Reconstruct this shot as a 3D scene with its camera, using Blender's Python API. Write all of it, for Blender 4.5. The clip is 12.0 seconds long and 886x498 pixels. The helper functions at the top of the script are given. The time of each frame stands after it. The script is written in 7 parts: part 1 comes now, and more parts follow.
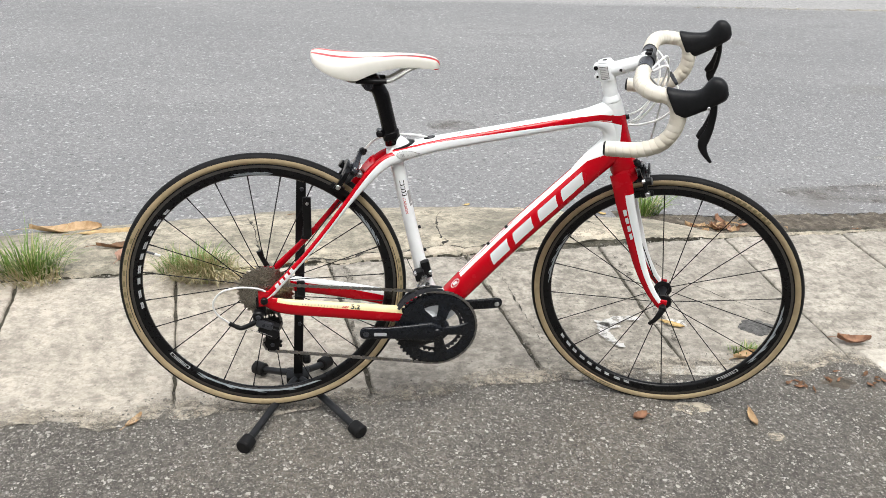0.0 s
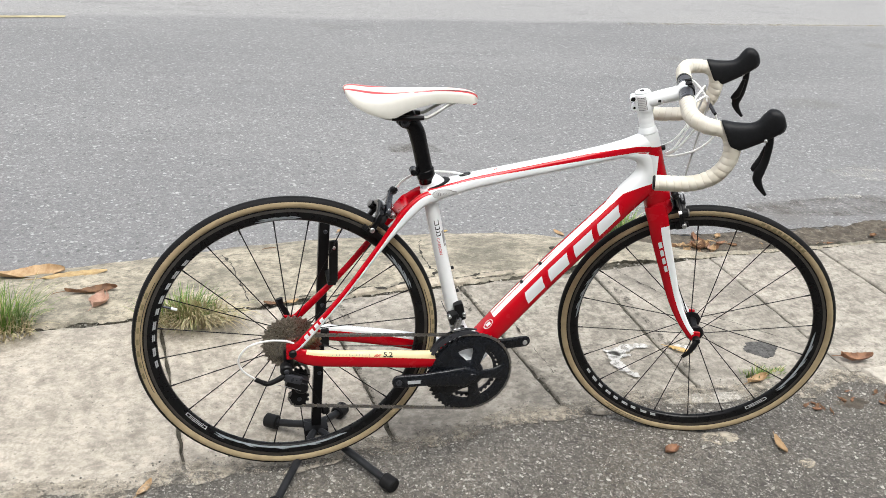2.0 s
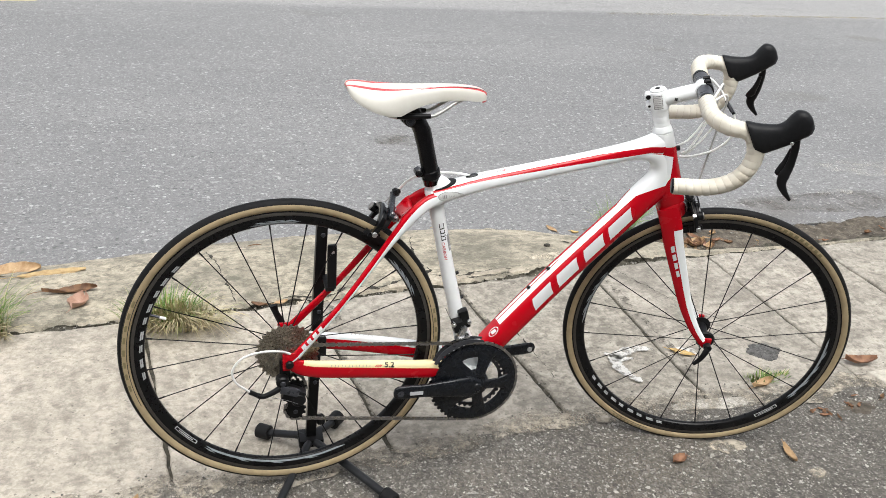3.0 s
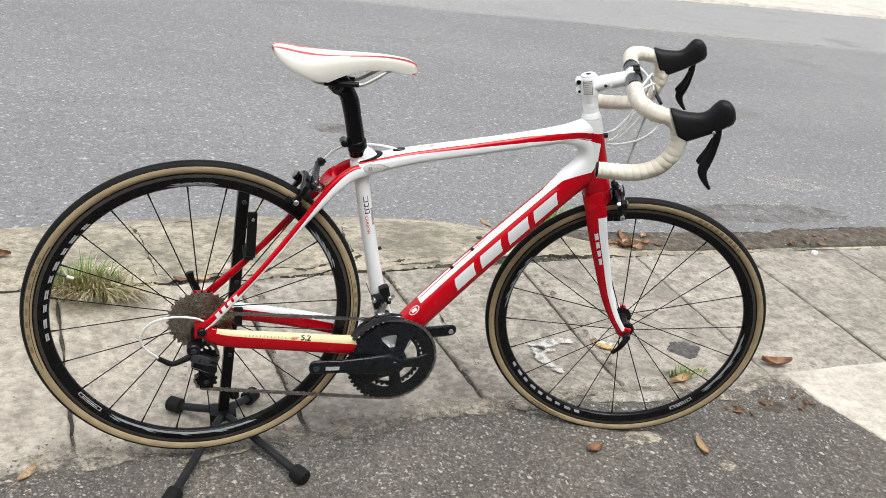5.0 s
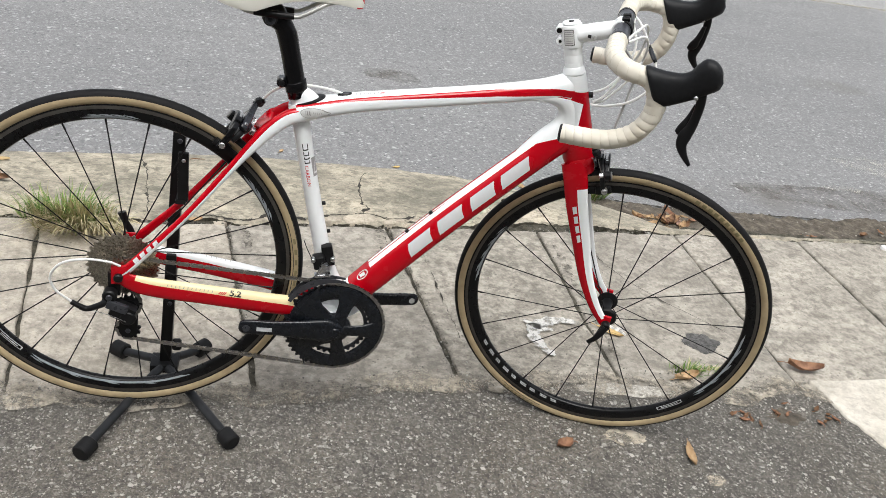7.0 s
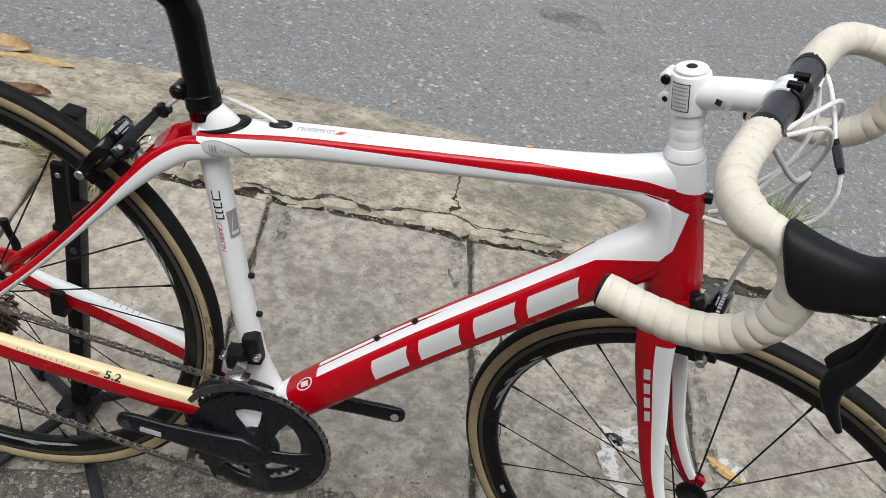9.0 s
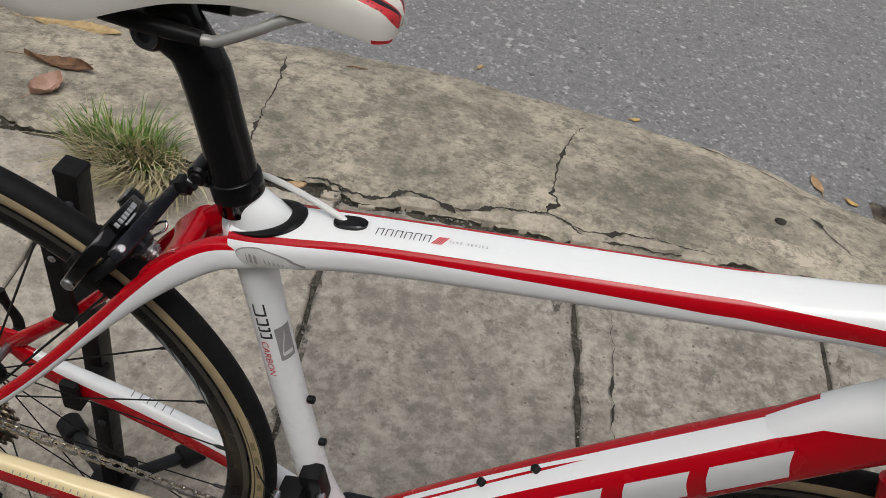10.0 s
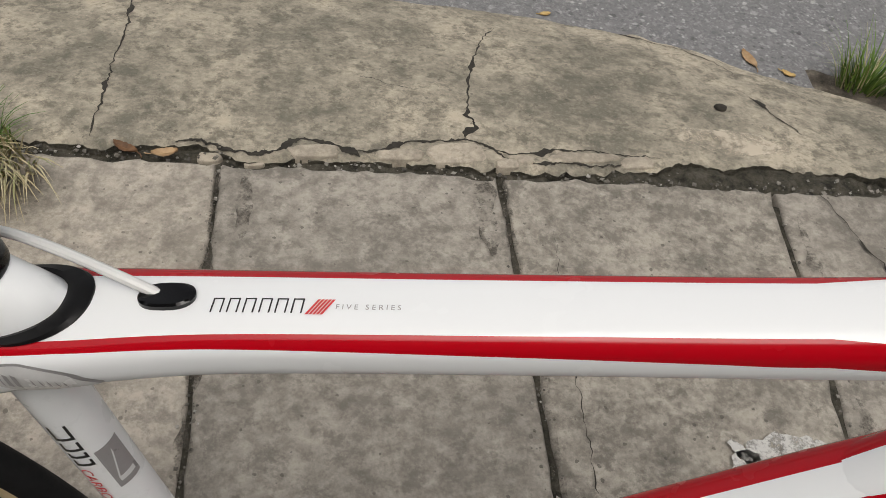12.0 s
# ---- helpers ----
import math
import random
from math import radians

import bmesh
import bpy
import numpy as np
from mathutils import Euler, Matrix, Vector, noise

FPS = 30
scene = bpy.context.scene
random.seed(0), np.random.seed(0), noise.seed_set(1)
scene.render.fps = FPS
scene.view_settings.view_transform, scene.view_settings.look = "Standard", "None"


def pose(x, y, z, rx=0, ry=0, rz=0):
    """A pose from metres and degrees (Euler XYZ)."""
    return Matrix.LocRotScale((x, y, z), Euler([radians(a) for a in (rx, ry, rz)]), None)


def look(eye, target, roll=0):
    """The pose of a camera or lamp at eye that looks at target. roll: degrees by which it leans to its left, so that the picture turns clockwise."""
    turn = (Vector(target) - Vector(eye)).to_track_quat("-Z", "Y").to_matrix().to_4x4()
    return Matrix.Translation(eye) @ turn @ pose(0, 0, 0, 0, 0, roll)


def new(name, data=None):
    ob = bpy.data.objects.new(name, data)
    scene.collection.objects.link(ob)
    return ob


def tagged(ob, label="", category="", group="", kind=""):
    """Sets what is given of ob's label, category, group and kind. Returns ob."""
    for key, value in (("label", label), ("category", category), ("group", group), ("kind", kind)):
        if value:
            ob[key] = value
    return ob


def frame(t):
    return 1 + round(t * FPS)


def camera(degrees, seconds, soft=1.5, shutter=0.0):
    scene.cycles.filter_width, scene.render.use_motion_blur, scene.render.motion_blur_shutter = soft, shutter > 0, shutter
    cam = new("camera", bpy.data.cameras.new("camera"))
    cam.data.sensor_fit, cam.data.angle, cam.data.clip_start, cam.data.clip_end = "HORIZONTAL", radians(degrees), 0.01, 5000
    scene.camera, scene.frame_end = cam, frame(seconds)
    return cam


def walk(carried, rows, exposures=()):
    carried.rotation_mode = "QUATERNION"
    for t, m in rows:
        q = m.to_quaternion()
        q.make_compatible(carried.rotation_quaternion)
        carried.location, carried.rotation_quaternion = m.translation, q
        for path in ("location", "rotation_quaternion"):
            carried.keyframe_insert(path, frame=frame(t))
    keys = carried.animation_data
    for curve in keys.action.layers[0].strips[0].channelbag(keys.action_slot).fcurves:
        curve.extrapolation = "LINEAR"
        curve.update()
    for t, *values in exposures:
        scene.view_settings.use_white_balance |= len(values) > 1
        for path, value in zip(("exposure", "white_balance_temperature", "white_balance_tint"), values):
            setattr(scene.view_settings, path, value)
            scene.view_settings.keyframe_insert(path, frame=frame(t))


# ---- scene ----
cam = camera(55.4, 12.0, soft=0.5)
PATH = [
    (0, (0.157, -1.835, 1.379), (0.417, -0.059, 0.498), 2.9),
    (0.5, (0.101, -1.844, 1.385), (0.388, -0.064, 0.519), 2.2),
    (1, (-0.017, -1.83, 1.393), (0.371, -0.059, 0.547), 1.7),
    (1.5, (-0.091, -1.8, 1.385), (0.369, -0.031, 0.572), 2.5),
    (2, (-0.091, -1.677, 1.381), (0.362, 0.079, 0.539), 3.5),
    (2.5, (-0.087, -1.61, 1.357), (0.372, 0.148, 0.522), 4.6),
    (2.7, (-0.099, -1.578, 1.375), (0.372, 0.161, 0.509), 4.6),
    (4.3, (-0.207, -1.545, 1.315), (0.494, 0.136, 0.488), 6.8),
    (4.5, (-0.178, -1.56, 1.317), (0.525, 0.118, 0.486), 7.5),
    (5, (-0.084, -1.585, 1.311), (0.553, 0.114, 0.471), 9.1),
    (5.5, (-0.024, -1.569, 1.327), (0.497, 0.151, 0.451), 9.4),
    (6, (-0.007, -1.529, 1.307), (0.517, 0.198, 0.446), 8.5),
    (6.5, (0.081, -1.503, 1.279), (0.591, 0.218, 0.396), 8.7),
    (6.7, (0.158, -1.504, 1.287), (0.63, 0.213, 0.376), 9.6),
    (8.3, (0.513, -1.01, 1.273), (0.729, 0.588, 0.089), 13.7),
    (8.5, (0.561, -0.941, 1.266), (0.711, 0.668, 0.088), 14.3),
    (9, (0.595, -0.777, 1.254), (0.582, 0.801, 0.025), 14.9),
    (9.5, (0.533, -0.588, 1.219), (0.42, 0.926, -0.084), 12.6),
    (10, (0.49, -0.438, 1.18), (0.367, 0.999, -0.205), 12.7),
    (10.5, (0.469, -0.302, 1.135), (0.323, 1.064, -0.32), 12.0),
    (11, (0.423, -0.222, 1.08), (0.296, 1.09, -0.424), 9.5),
    (11.5, (0.415, -0.202, 1.057), (0.362, 1.099, -0.461), 8.5),
    (12, (0.481, -0.215, 1.059), (0.577, 1.097, -0.448), 10.3),
]
EXPOSURES = [(0, 1.20, 6500, 10), (2.5, 1.14, 6500, 10), (4.5, 1.06, 6500, 10), (6.5, 1.01, 6500, 10), (8.5, 1.02, 6350, 9), (9.0, 0.64, 6400, 10),
             (9.5, 0.28, 6550, 12), (10, 0.20, 6600, 12), (10.5, 0.14, 6700, 12), (11, 0.22, 6800, 13), (11.5, 0.29, 6900, 13), (12, 0.18, 6800, 12)]
walk(cam, [(t, look(eye, target, roll)) for t, eye, target, roll in PATH], EXPOSURES)

# ---- light: an even, bright overcast sky ----
world = bpy.data.worlds.new("sky")
scene.world = world
world.use_nodes = True
wn = world.node_tree
sky = wn.nodes.new("ShaderNodeTexSky")
sky.sky_type = "NISHITA"
sky.sun_disc = False
sky.sun_elevation, sky.sun_rotation = radians(60), radians(200)
sky.air_density, sky.dust_density, sky.ozone_density = 1.0, 4.0, 1.0
hsv = wn.nodes.new("ShaderNodeHueSaturation")
hsv.inputs["Saturation"].default_value = 0.25
wn.links.new(sky.outputs[0], hsv.inputs["Color"])
wn.links.new(hsv.outputs[0], wn.nodes["Background"].inputs["Color"])
wn.nodes["Background"].inputs["Strength"].default_value = 0.11
sun = new("sun", bpy.data.lights.new("sun", "SUN"))
sun.data.energy, sun.data.angle, sun.data.color = 1.2, radians(35), (0.97, 0.975, 0.94)
sun.matrix_world = look((0.8, -2.4, 6.0), (0, 0, 0))


# ---- materials ----
class Mat:
    """A small builder of node materials."""

    def __init__(self, name, base=(0.5, 0.5, 0.5), rough=0.5, metal=0.0, coat=0.0, spec=0.5):
        self.m = bpy.data.materials.new(name)
        self.m.use_nodes = True
        self.nt = self.m.node_tree
        self.b = self.nt.nodes["Principled BSDF"]
        self.b.inputs["Base Color"].default_value = (*base, 1)
        self.b.inputs["Roughness"].default_value = rough
        self.b.inputs["Metallic"].default_value = metal
        self.b.inputs["Coat Weight"].default_value = coat
        self.b.inputs["Coat Roughness"].default_value = 0.06
        self.b.inputs["Specular IOR Level"].default_value = spec

    def node(self, kind, **kw):
        n = self.nt.nodes.new(kind)
        for k, v in kw.items():
            n.inputs[k.replace("_", " ")].default_value = v
        return n

    def link(self, a, b):
        self.nt.links.new(a, b)
        return b

    def coords(self):
        return self.nt.nodes.new("ShaderNodeTexCoord").outputs["Object"]

    def noise(self, scale, detail=4.0, rough=0.6, stretch=None):
        n = self.node("ShaderNodeTexNoise", Scale=scale, Detail=detail, Roughness=rough)
        src = self.coords()
        if stretch:
            mp = self.node("ShaderNodeMapping")
            mp.inputs["Scale"].default_value = stretch
            self.link(src, mp.inputs["Vector"])
            src = mp.outputs[0]
        self.link(src, n.inputs["Vector"])
        return n.outputs["Fac"]

    def warped(self, amount, scale):
        """Object coordinates shaken by noise, for uneven outlines."""
        n = self.node("ShaderNodeTexNoise", Scale=scale, Detail=3.0)
        self.link(self.coords(), n.inputs["Vector"])
        v = self.nt.nodes.new("ShaderNodeVectorMath")
        v.operation = "MULTIPLY_ADD"
        self.link(n.outputs["Color"], v.inputs[0])
        v.inputs[1].default_value = (amount,) * 3
        self.link(self.coords(), v.inputs[2])
        return v.outputs[0]

    def cells(self, scale, feature="F1", out="Distance", rnd=1.0, warp=0.0):
        n = self.node("ShaderNodeTexVoronoi", Scale=scale, Randomness=rnd)
        n.feature = feature
        self.link(self.warped(warp, scale * 1.3) if warp else self.coords(), n.inputs["Vector"])
        return n.outputs[out]

    def math(self, op, a, b=0.0, clamp=False):
        n = self.nt.nodes.new("ShaderNodeMath")
        n.operation, n.use_clamp = op, clamp
        for k, v in enumerate((a, b)):
            if isinstance(v, (int, float)):
                n.inputs[k].default_value = v
            else:
                self.link(v, n.inputs[k])
        return n.outputs[0]

    def ramp(self, fac, *stops):
        n = self.nt.nodes.new("ShaderNodeValToRGB")
        e = n.color_ramp.elements
        while len(e) < len(stops):
            e.new(0.5)
        for k, (p, c) in enumerate(stops):
            e[k].position = p
            e[k].color = (*c, 1) if len(c) == 3 else c
        self.link(fac, n.inputs[0])
        return n.outputs[0]

    def grey(self, fac, lo, hi):
        """0 to 1 as fac goes from lo to hi."""
        n = self.node("ShaderNodeMapRange")
        n.inputs["From Min"].default_value, n.inputs["From Max"].default_value = lo, hi
        self.link(fac, n.inputs["Value"])
        return n.outputs[0]

    def mix(self, fac, a, b, kind="MIX"):
        n = self.nt.nodes.new("ShaderNodeMix")
        n.data_type, n.blend_type = "RGBA", kind
        for k, v in ((0, fac), (6, a), (7, b)):
            if isinstance(v, (int, float)):
                n.inputs[k].default_value = v
            elif isinstance(v, tuple):
                n.inputs[k].default_value = (*v, 1)
            else:
                self.link(v, n.inputs[k])
        return n.outputs[2]

    def color(self, c):
        self.link(c, self.b.inputs["Base Color"])
        return self

    def roughness(self, c):
        self.link(c, self.b.inputs["Roughness"])
        return self

    def bump(self, h, strength=0.3, dist=0.002):
        n = self.node("ShaderNodeBump", Strength=strength, Distance=dist)
        self.link(h, n.inputs["Height"])
        self.link(n.outputs[0], self.b.inputs["Normal"])
        return self

    def uv(self):
        n = self.nt.nodes.new("ShaderNodeUVMap")
        s = self.nt.nodes.new("ShaderNodeSeparateXYZ")
        self.link(n.outputs[0], s.inputs[0])
        return s.outputs[0], self.math("MULTIPLY", self.math("ABSOLUTE", self.math("SUBTRACT", s.outputs[1], 0.5)), 2.0)

    def uv_side(self):
        n = self.nt.nodes.new("ShaderNodeUVMap")
        s = self.nt.nodes.new("ShaderNodeSeparateXYZ")
        self.link(n.outputs[0], s.inputs[0])
        return s.outputs[1]

    def xyz(self):
        s = self.nt.nodes.new("ShaderNodeSeparateXYZ")
        self.link(self.coords(), s.inputs[0])
        return s.outputs

    def band(self, v, lo, hi):
        return self.math("MULTIPLY", self.math("GREATER_THAN", v, lo), self.math("LESS_THAN", v, hi))

    def line(self, s, s0, v0, s1, v1):
        """A straight rule from (s0, v0) to (s1, v1), held beyond its ends."""
        n = self.node("ShaderNodeMapRange")
        for k, v in zip(("From Min", "From Max", "To Min", "To Max"), (s0, s1, v0, v1)):
            n.inputs[k].default_value = v
        self.link(s, n.inputs["Value"])
        return n.outputs[0]


WHITE, RED, CREAM = (0.84, 0.86, 0.865), (0.445, 0.0012, 0.008), (0.80, 0.67, 0.40)


def paint(name, rough=0.22):
    m = Mat(name, WHITE, rough, coat=0.55, spec=0.10)
    m.b.inputs["Coat Roughness"].default_value = 0.035
    n = m.noise(260, 2)
    m.roughness(m.ramp(m.noise(30, 3), (0.3, (rough - 0.04,) * 3), (0.7, (rough + 0.08,) * 3)))
    m.bump(n, 0.02, 0.0003)
    return m


def plain(name, base, rough, metal=0.0, coat=0.0, var=0.12, scale=40, bump=0.0, spec=0.5):
    m = Mat(name, base, rough, metal, coat, spec)
    f = m.noise(scale, 5)
    lo, hi = tuple(c * (1 - var) for c in base), tuple(min(c * (1 + var), 1) for c in base)
    m.color(m.ramp(f, (0.3, lo), (0.7, hi)))
    m.roughness(m.ramp(m.noise(scale * 1.7, 3), (0.3, (max(rough - 0.08, 0.02),) * 3), (0.7, (min(rough + 0.08, 1),) * 3)))
    if bump:
        m.bump(m.noise(scale * 6, 3), bump, 0.0006)
    return m.m


white_paint = plain("white_paint", WHITE, 0.3, coat=0.6, var=0.02, spec=0.15)
red_paint = plain("red_paint", RED, 0.3, coat=0.75, var=0.06, spec=0.12)
black_gloss = plain("black_gloss", (0.003, 0.003, 0.0034), 0.09, coat=0.08, spec=0.3)
cap_black = plain("cap_black", (0.004, 0.004, 0.0045), 0.20, var=0.1, spec=0.22)
black_satin = plain("black_satin", (0.006, 0.006, 0.0065), 0.42, var=0.25, spec=0.22)
black_matt = plain("black_matt", (0.008, 0.008, 0.0085), 0.6, var=0.25, bump=0.1, spec=0.22)
rubber_hood = plain("rubber_hood", (0.010, 0.0105, 0.0118), 0.55, var=0.2, scale=120, bump=0.15, spec=0.22)
gunmetal = plain("gunmetal", (0.055, 0.057, 0.066), 0.32, 0.4, spec=0.4)
brake_black = plain("brake_black", (0.010, 0.0112, 0.0150), 0.24, coat=0.3, spec=0.4)
tape_seam = plain("tape_seam", (0.60, 0.545, 0.44), 0.75)
letter_grey = plain("letter_grey", (0.40, 0.41, 0.43), 0.5)
crank_grey = plain("crank_grey", (0.0070, 0.0082, 0.0108), 0.27, var=0.2, spec=0.34)
steel = plain("steel", (0.55, 0.55, 0.56), 0.28, 1.0, scale=90)
dull_steel = plain("dull_steel", (0.30, 0.29, 0.28), 0.42, 1.0, scale=120)
chain_steel = plain("chain_steel", (0.42, 0.395, 0.35), 0.30, 1.0, scale=300, var=0.4)
cassette_steel = plain("cassette_steel", (0.44, 0.40, 0.34), 0.30, 1.0, scale=200, var=0.5)
rail_grey = plain("rail_grey", (0.46, 0.46, 0.44), 0.35, 0.5)
tyre_black = plain("tyre_black", (0.008, 0.008, 0.0084), 0.65, var=0.2, scale=60, bump=0.2, spec=0.16)
tyre_tan = plain("tyre_tan", (0.36, 0.28, 0.165), 0.7, var=0.14, scale=45, bump=0.15)
brake_track = plain("brake_track", (0.085, 0.078, 0.070), 0.40, 0.6, scale=80)
rim_black = plain("rim_black", (0.005, 0.005, 0.0055), 0.3, var=0.2, spec=0.22)
decal_white = plain("decal_white", (0.66, 0.67, 0.67), 0.35, var=0.03)
rim_print = plain("rim_print", (0.42, 0.43, 0.44), 0.4, var=0.1)
decal_grey = plain("decal_grey", (0.26, 0.29, 0.31), 0.4, var=0.1)
decal_black = plain("decal_black", (0.02, 0.02, 0.02), 0.4)
decal_red = plain("decal_red", (0.6, 0.05, 0.06), 0.35)
decal_olive = plain("decal_olive", (0.19, 0.16, 0.08), 0.6)
label_black = plain("label_black", (0.035, 0.032, 0.025), 0.6)
cable_white = plain("cable_white", (0.74, 0.74, 0.72), 0.35, var=0.04)
cable_grey = plain("cable_grey", (0.45, 0.45, 0.44), 0.4, var=0.04)
badge_grey = plain("badge_grey", (0.30, 0.29, 0.29), 0.35)
stand_black = plain("stand_black", (0.007, 0.007, 0.0075), 0.38, var=0.25, spec=0.22)
stand_leg = plain("stand_leg", (0.018, 0.019, 0.021), 0.42, var=0.3, spec=0.22)

tape = Mat("bar_tape", (0.74, 0.69, 0.57), 0.62)
tape.color(tape.mix(tape.grey(tape.noise(22, 5), 0.35, 0.75), (0.71, 0.675, 0.59), (0.62, 0.565, 0.455)))
tape.bump(tape.noise(420, 3), 0.12, 0.0006)
bar_tape = tape.m

sc_m = Mat("saddle_cover", (0.7, 0.68, 0.62), 0.42)
ss, _ = sc_m.uv()
sq = sc_m.math("ABSOLUTE", sc_m.math("SUBTRACT", sc_m.math("MULTIPLY", sc_m.uv_side(), 27.0), 11.0))
cover = sc_m.mix(sc_m.grey(sc_m.noise(14, 5), 0.4, 0.8), (0.68, 0.665, 0.61), (0.60, 0.58, 0.51))
punched = sc_m.mix(sc_m.math("LESS_THAN", sc_m.cells(330, rnd=0.15), 0.28), (0.58, 0.025, 0.035), (0.22, 0.01, 0.012))
low = sc_m.math("ADD", sc_m.line(ss, 0.50, 5.3, 0.84, 6.4), sc_m.line(ss, 0.86, 0.0, 1.0, 2.6))
high = sc_m.line(ss, 0.60, 5.0, 0.82, 2.6)
tail_lo, tail_hi = sc_m.line(ss, 0.30, 2.2, 0.52, 4.3), sc_m.line(ss, 0.30, 4.0, 0.52, 4.6)
cover = sc_m.mix(sc_m.math("MULTIPLY", sc_m.math("GREATER_THAN", sq, tail_lo), sc_m.math("LESS_THAN", sq, tail_hi)), cover, punched)
cover = sc_m.mix(sc_m.math("MULTIPLY", sc_m.math("MULTIPLY", sc_m.math("GREATER_THAN", sq, high), sc_m.math("LESS_THAN", sq, low)), sc_m.math("GREATER_THAN", ss, 0.55)), cover, punched)
strip_lo, strip_hi = sc_m.line(ss, 0.62, 4.95, 0.82, 3.3), sc_m.line(ss, 0.62, 4.96, 0.82, 4.9)
strip = sc_m.math("MULTIPLY", sc_m.math("MULTIPLY", sc_m.math("GREATER_THAN", sq, strip_lo), sc_m.math("LESS_THAN", sq, strip_hi)), sc_m.band(ss, 0.62, 0.975))
cover = sc_m.mix(strip, cover, (0.010, 0.010, 0.011))
cover = sc_m.mix(sc_m.math("MULTIPLY", sc_m.math("GREATER_THAN", sq, 10.2), sc_m.band(ss, 0.85, 0.95)), cover, (0.45, 0.012, 0.02))
sc_m.color(cover)
sc_m.bump(sc_m.cells(900), 0.08, 0.0003)
saddle_cover = sc_m.m


def livery(name, rule):
    """Glossy two-colour paint; rule gives the red share of a place on the tube."""
    m = paint(name)
    m.color(rule(m))
    return m.m


def tt_rule(m):
    s, a = m.uv()
    far = m.math("LESS_THAN", m.uv_side(), 0.5)
    # the red stripe runs along the edge of the flat top and drops down the side to the head
    lo = m.line(s, 0.70, 0.225, 0.97, 0.49)
    hi = m.math("ADD", m.line(s, 0.08, 0.32, 0.66, 0.48), m.line(s, 0.70, 0.0, 0.97, 0.14))
    red = m.math("MULTIPLY", m.math("GREATER_THAN", a, m.math("SUBTRACT", lo, m.math("MULTIPLY", far, 0.085))), m.math("LESS_THAN", a, hi))
    return m.mix(red, WHITE, RED)


def dt_rule(m):
    s, a = m.uv()
    # a broad white stripe and, beyond a red line, a narrow one along the top
    far = m.math("LESS_THAN", m.uv_side(), 0.5)
    wide = m.math("SUBTRACT", 0.165, m.math("MULTIPLY", far, m.line(s, 0.30, 0.100, 0.50, 0.130)))
    line = m.math("SUBTRACT", 0.010, m.math("MULTIPLY", m.grey(s, 0.46, 0.54), 0.012))
    top = m.math("MULTIPLY", m.math("GREATER_THAN", a, line), m.math("LESS_THAN", a, wide))
    shell = m.math("LESS_THAN", s, 0.06)
    return m.mix(m.math("MAXIMUM", shell, m.math("MULTIPLY", top, m.math("GREATER_THAN", s, 0.157))), RED, WHITE)


def ht_rule(m):
    x, y, z = m.xyz()
    # a white panel behind a red front and above a red foot; the top tube's red stripe runs round above it
    side = m.math("MULTIPLY", m.math("SUBTRACT", m.math("ABSOLUTE", y), 0.0157), 0.8)
    foot = m.math("LESS_THAN", z, m.math("ADD", side, m.math("ADD", m.line(x, 0.700, 0.6448, 0.756, 0.7006), m.line(x, 0.756, 0.0, 0.830, 0.022))))
    front = m.math("MULTIPLY", m.math("GREATER_THAN", m.math("ADD", x, m.math("MULTIPLY", m.math("SUBTRACT", 0.745, z), 0.45, True)), 0.8275), m.math("LESS_THAN", z, 0.806))
    low = m.math("ADD", m.line(x, 0.747, 0.8015, 0.795, 0.798), m.line(x, 0.795, 0.0, 0.830, -0.006))
    band = m.math("MULTIPLY", m.math("GREATER_THAN", z, low), m.math("LESS_THAN", z, m.line(x, 0.742, 0.8120, 0.830, 0.8145)))
    edge = m.math("MULTIPLY", m.math("GREATER_THAN", y, 0.006), m.math("LESS_THAN", m.math("ADD", x, z), 1.462))
    return m.mix(m.math("MAXIMUM", m.math("MAXIMUM", front, foot), m.math("MAXIMUM", band, edge)), WHITE, RED)


def stay_rule(outer):
    def rule(m):
        s, a = m.uv()
        inside = m.math("MULTIPLY", m.math("LESS_THAN" if outer else "GREATER_THAN", m.uv_side(), 0.5), m.math("LESS_THAN", a, 0.86))
        return m.mix(m.math("MAXIMUM", inside, m.math("LESS_THAN", a, m.line(s, 0.5, 0.54, 0.95, 0.30))), WHITE, RED)
    return rule


def cs_rule(top):
    def rule(m):
        s, a = m.uv()
        up = m.math("MULTIPLY", m.math("LESS_THAN", a, m.line(s, 0.05, 0.36, 0.9, 0.42)), m.band(s, 0.07, 0.86))
        return m.mix(m.math("GREATER_THAN", s, 0.90), m.mix(up, RED, top), WHITE)
    return rule


def fork_rule(m):
    s, a = m.uv()
    return m.mix(m.math("MULTIPLY", m.math("LESS_THAN", a, 0.47), m.band(s, 0.14, 0.97)), RED, WHITE)


tt_paint, dt_paint, ht_paint = livery("top_tube_paint", tt_rule), livery("down_tube_paint", dt_rule), livery("head_tube_paint", ht_rule)
stay_paint_r, stay_paint_l = livery("stay_paint_r", stay_rule(True)), livery("stay_paint_l", stay_rule(False))
cs_cream, cs_white = livery("chain_stay_cream", cs_rule(CREAM)), livery("chain_stay_white", cs_rule(WHITE))
fork_paint = livery("fork_paint", fork_rule)


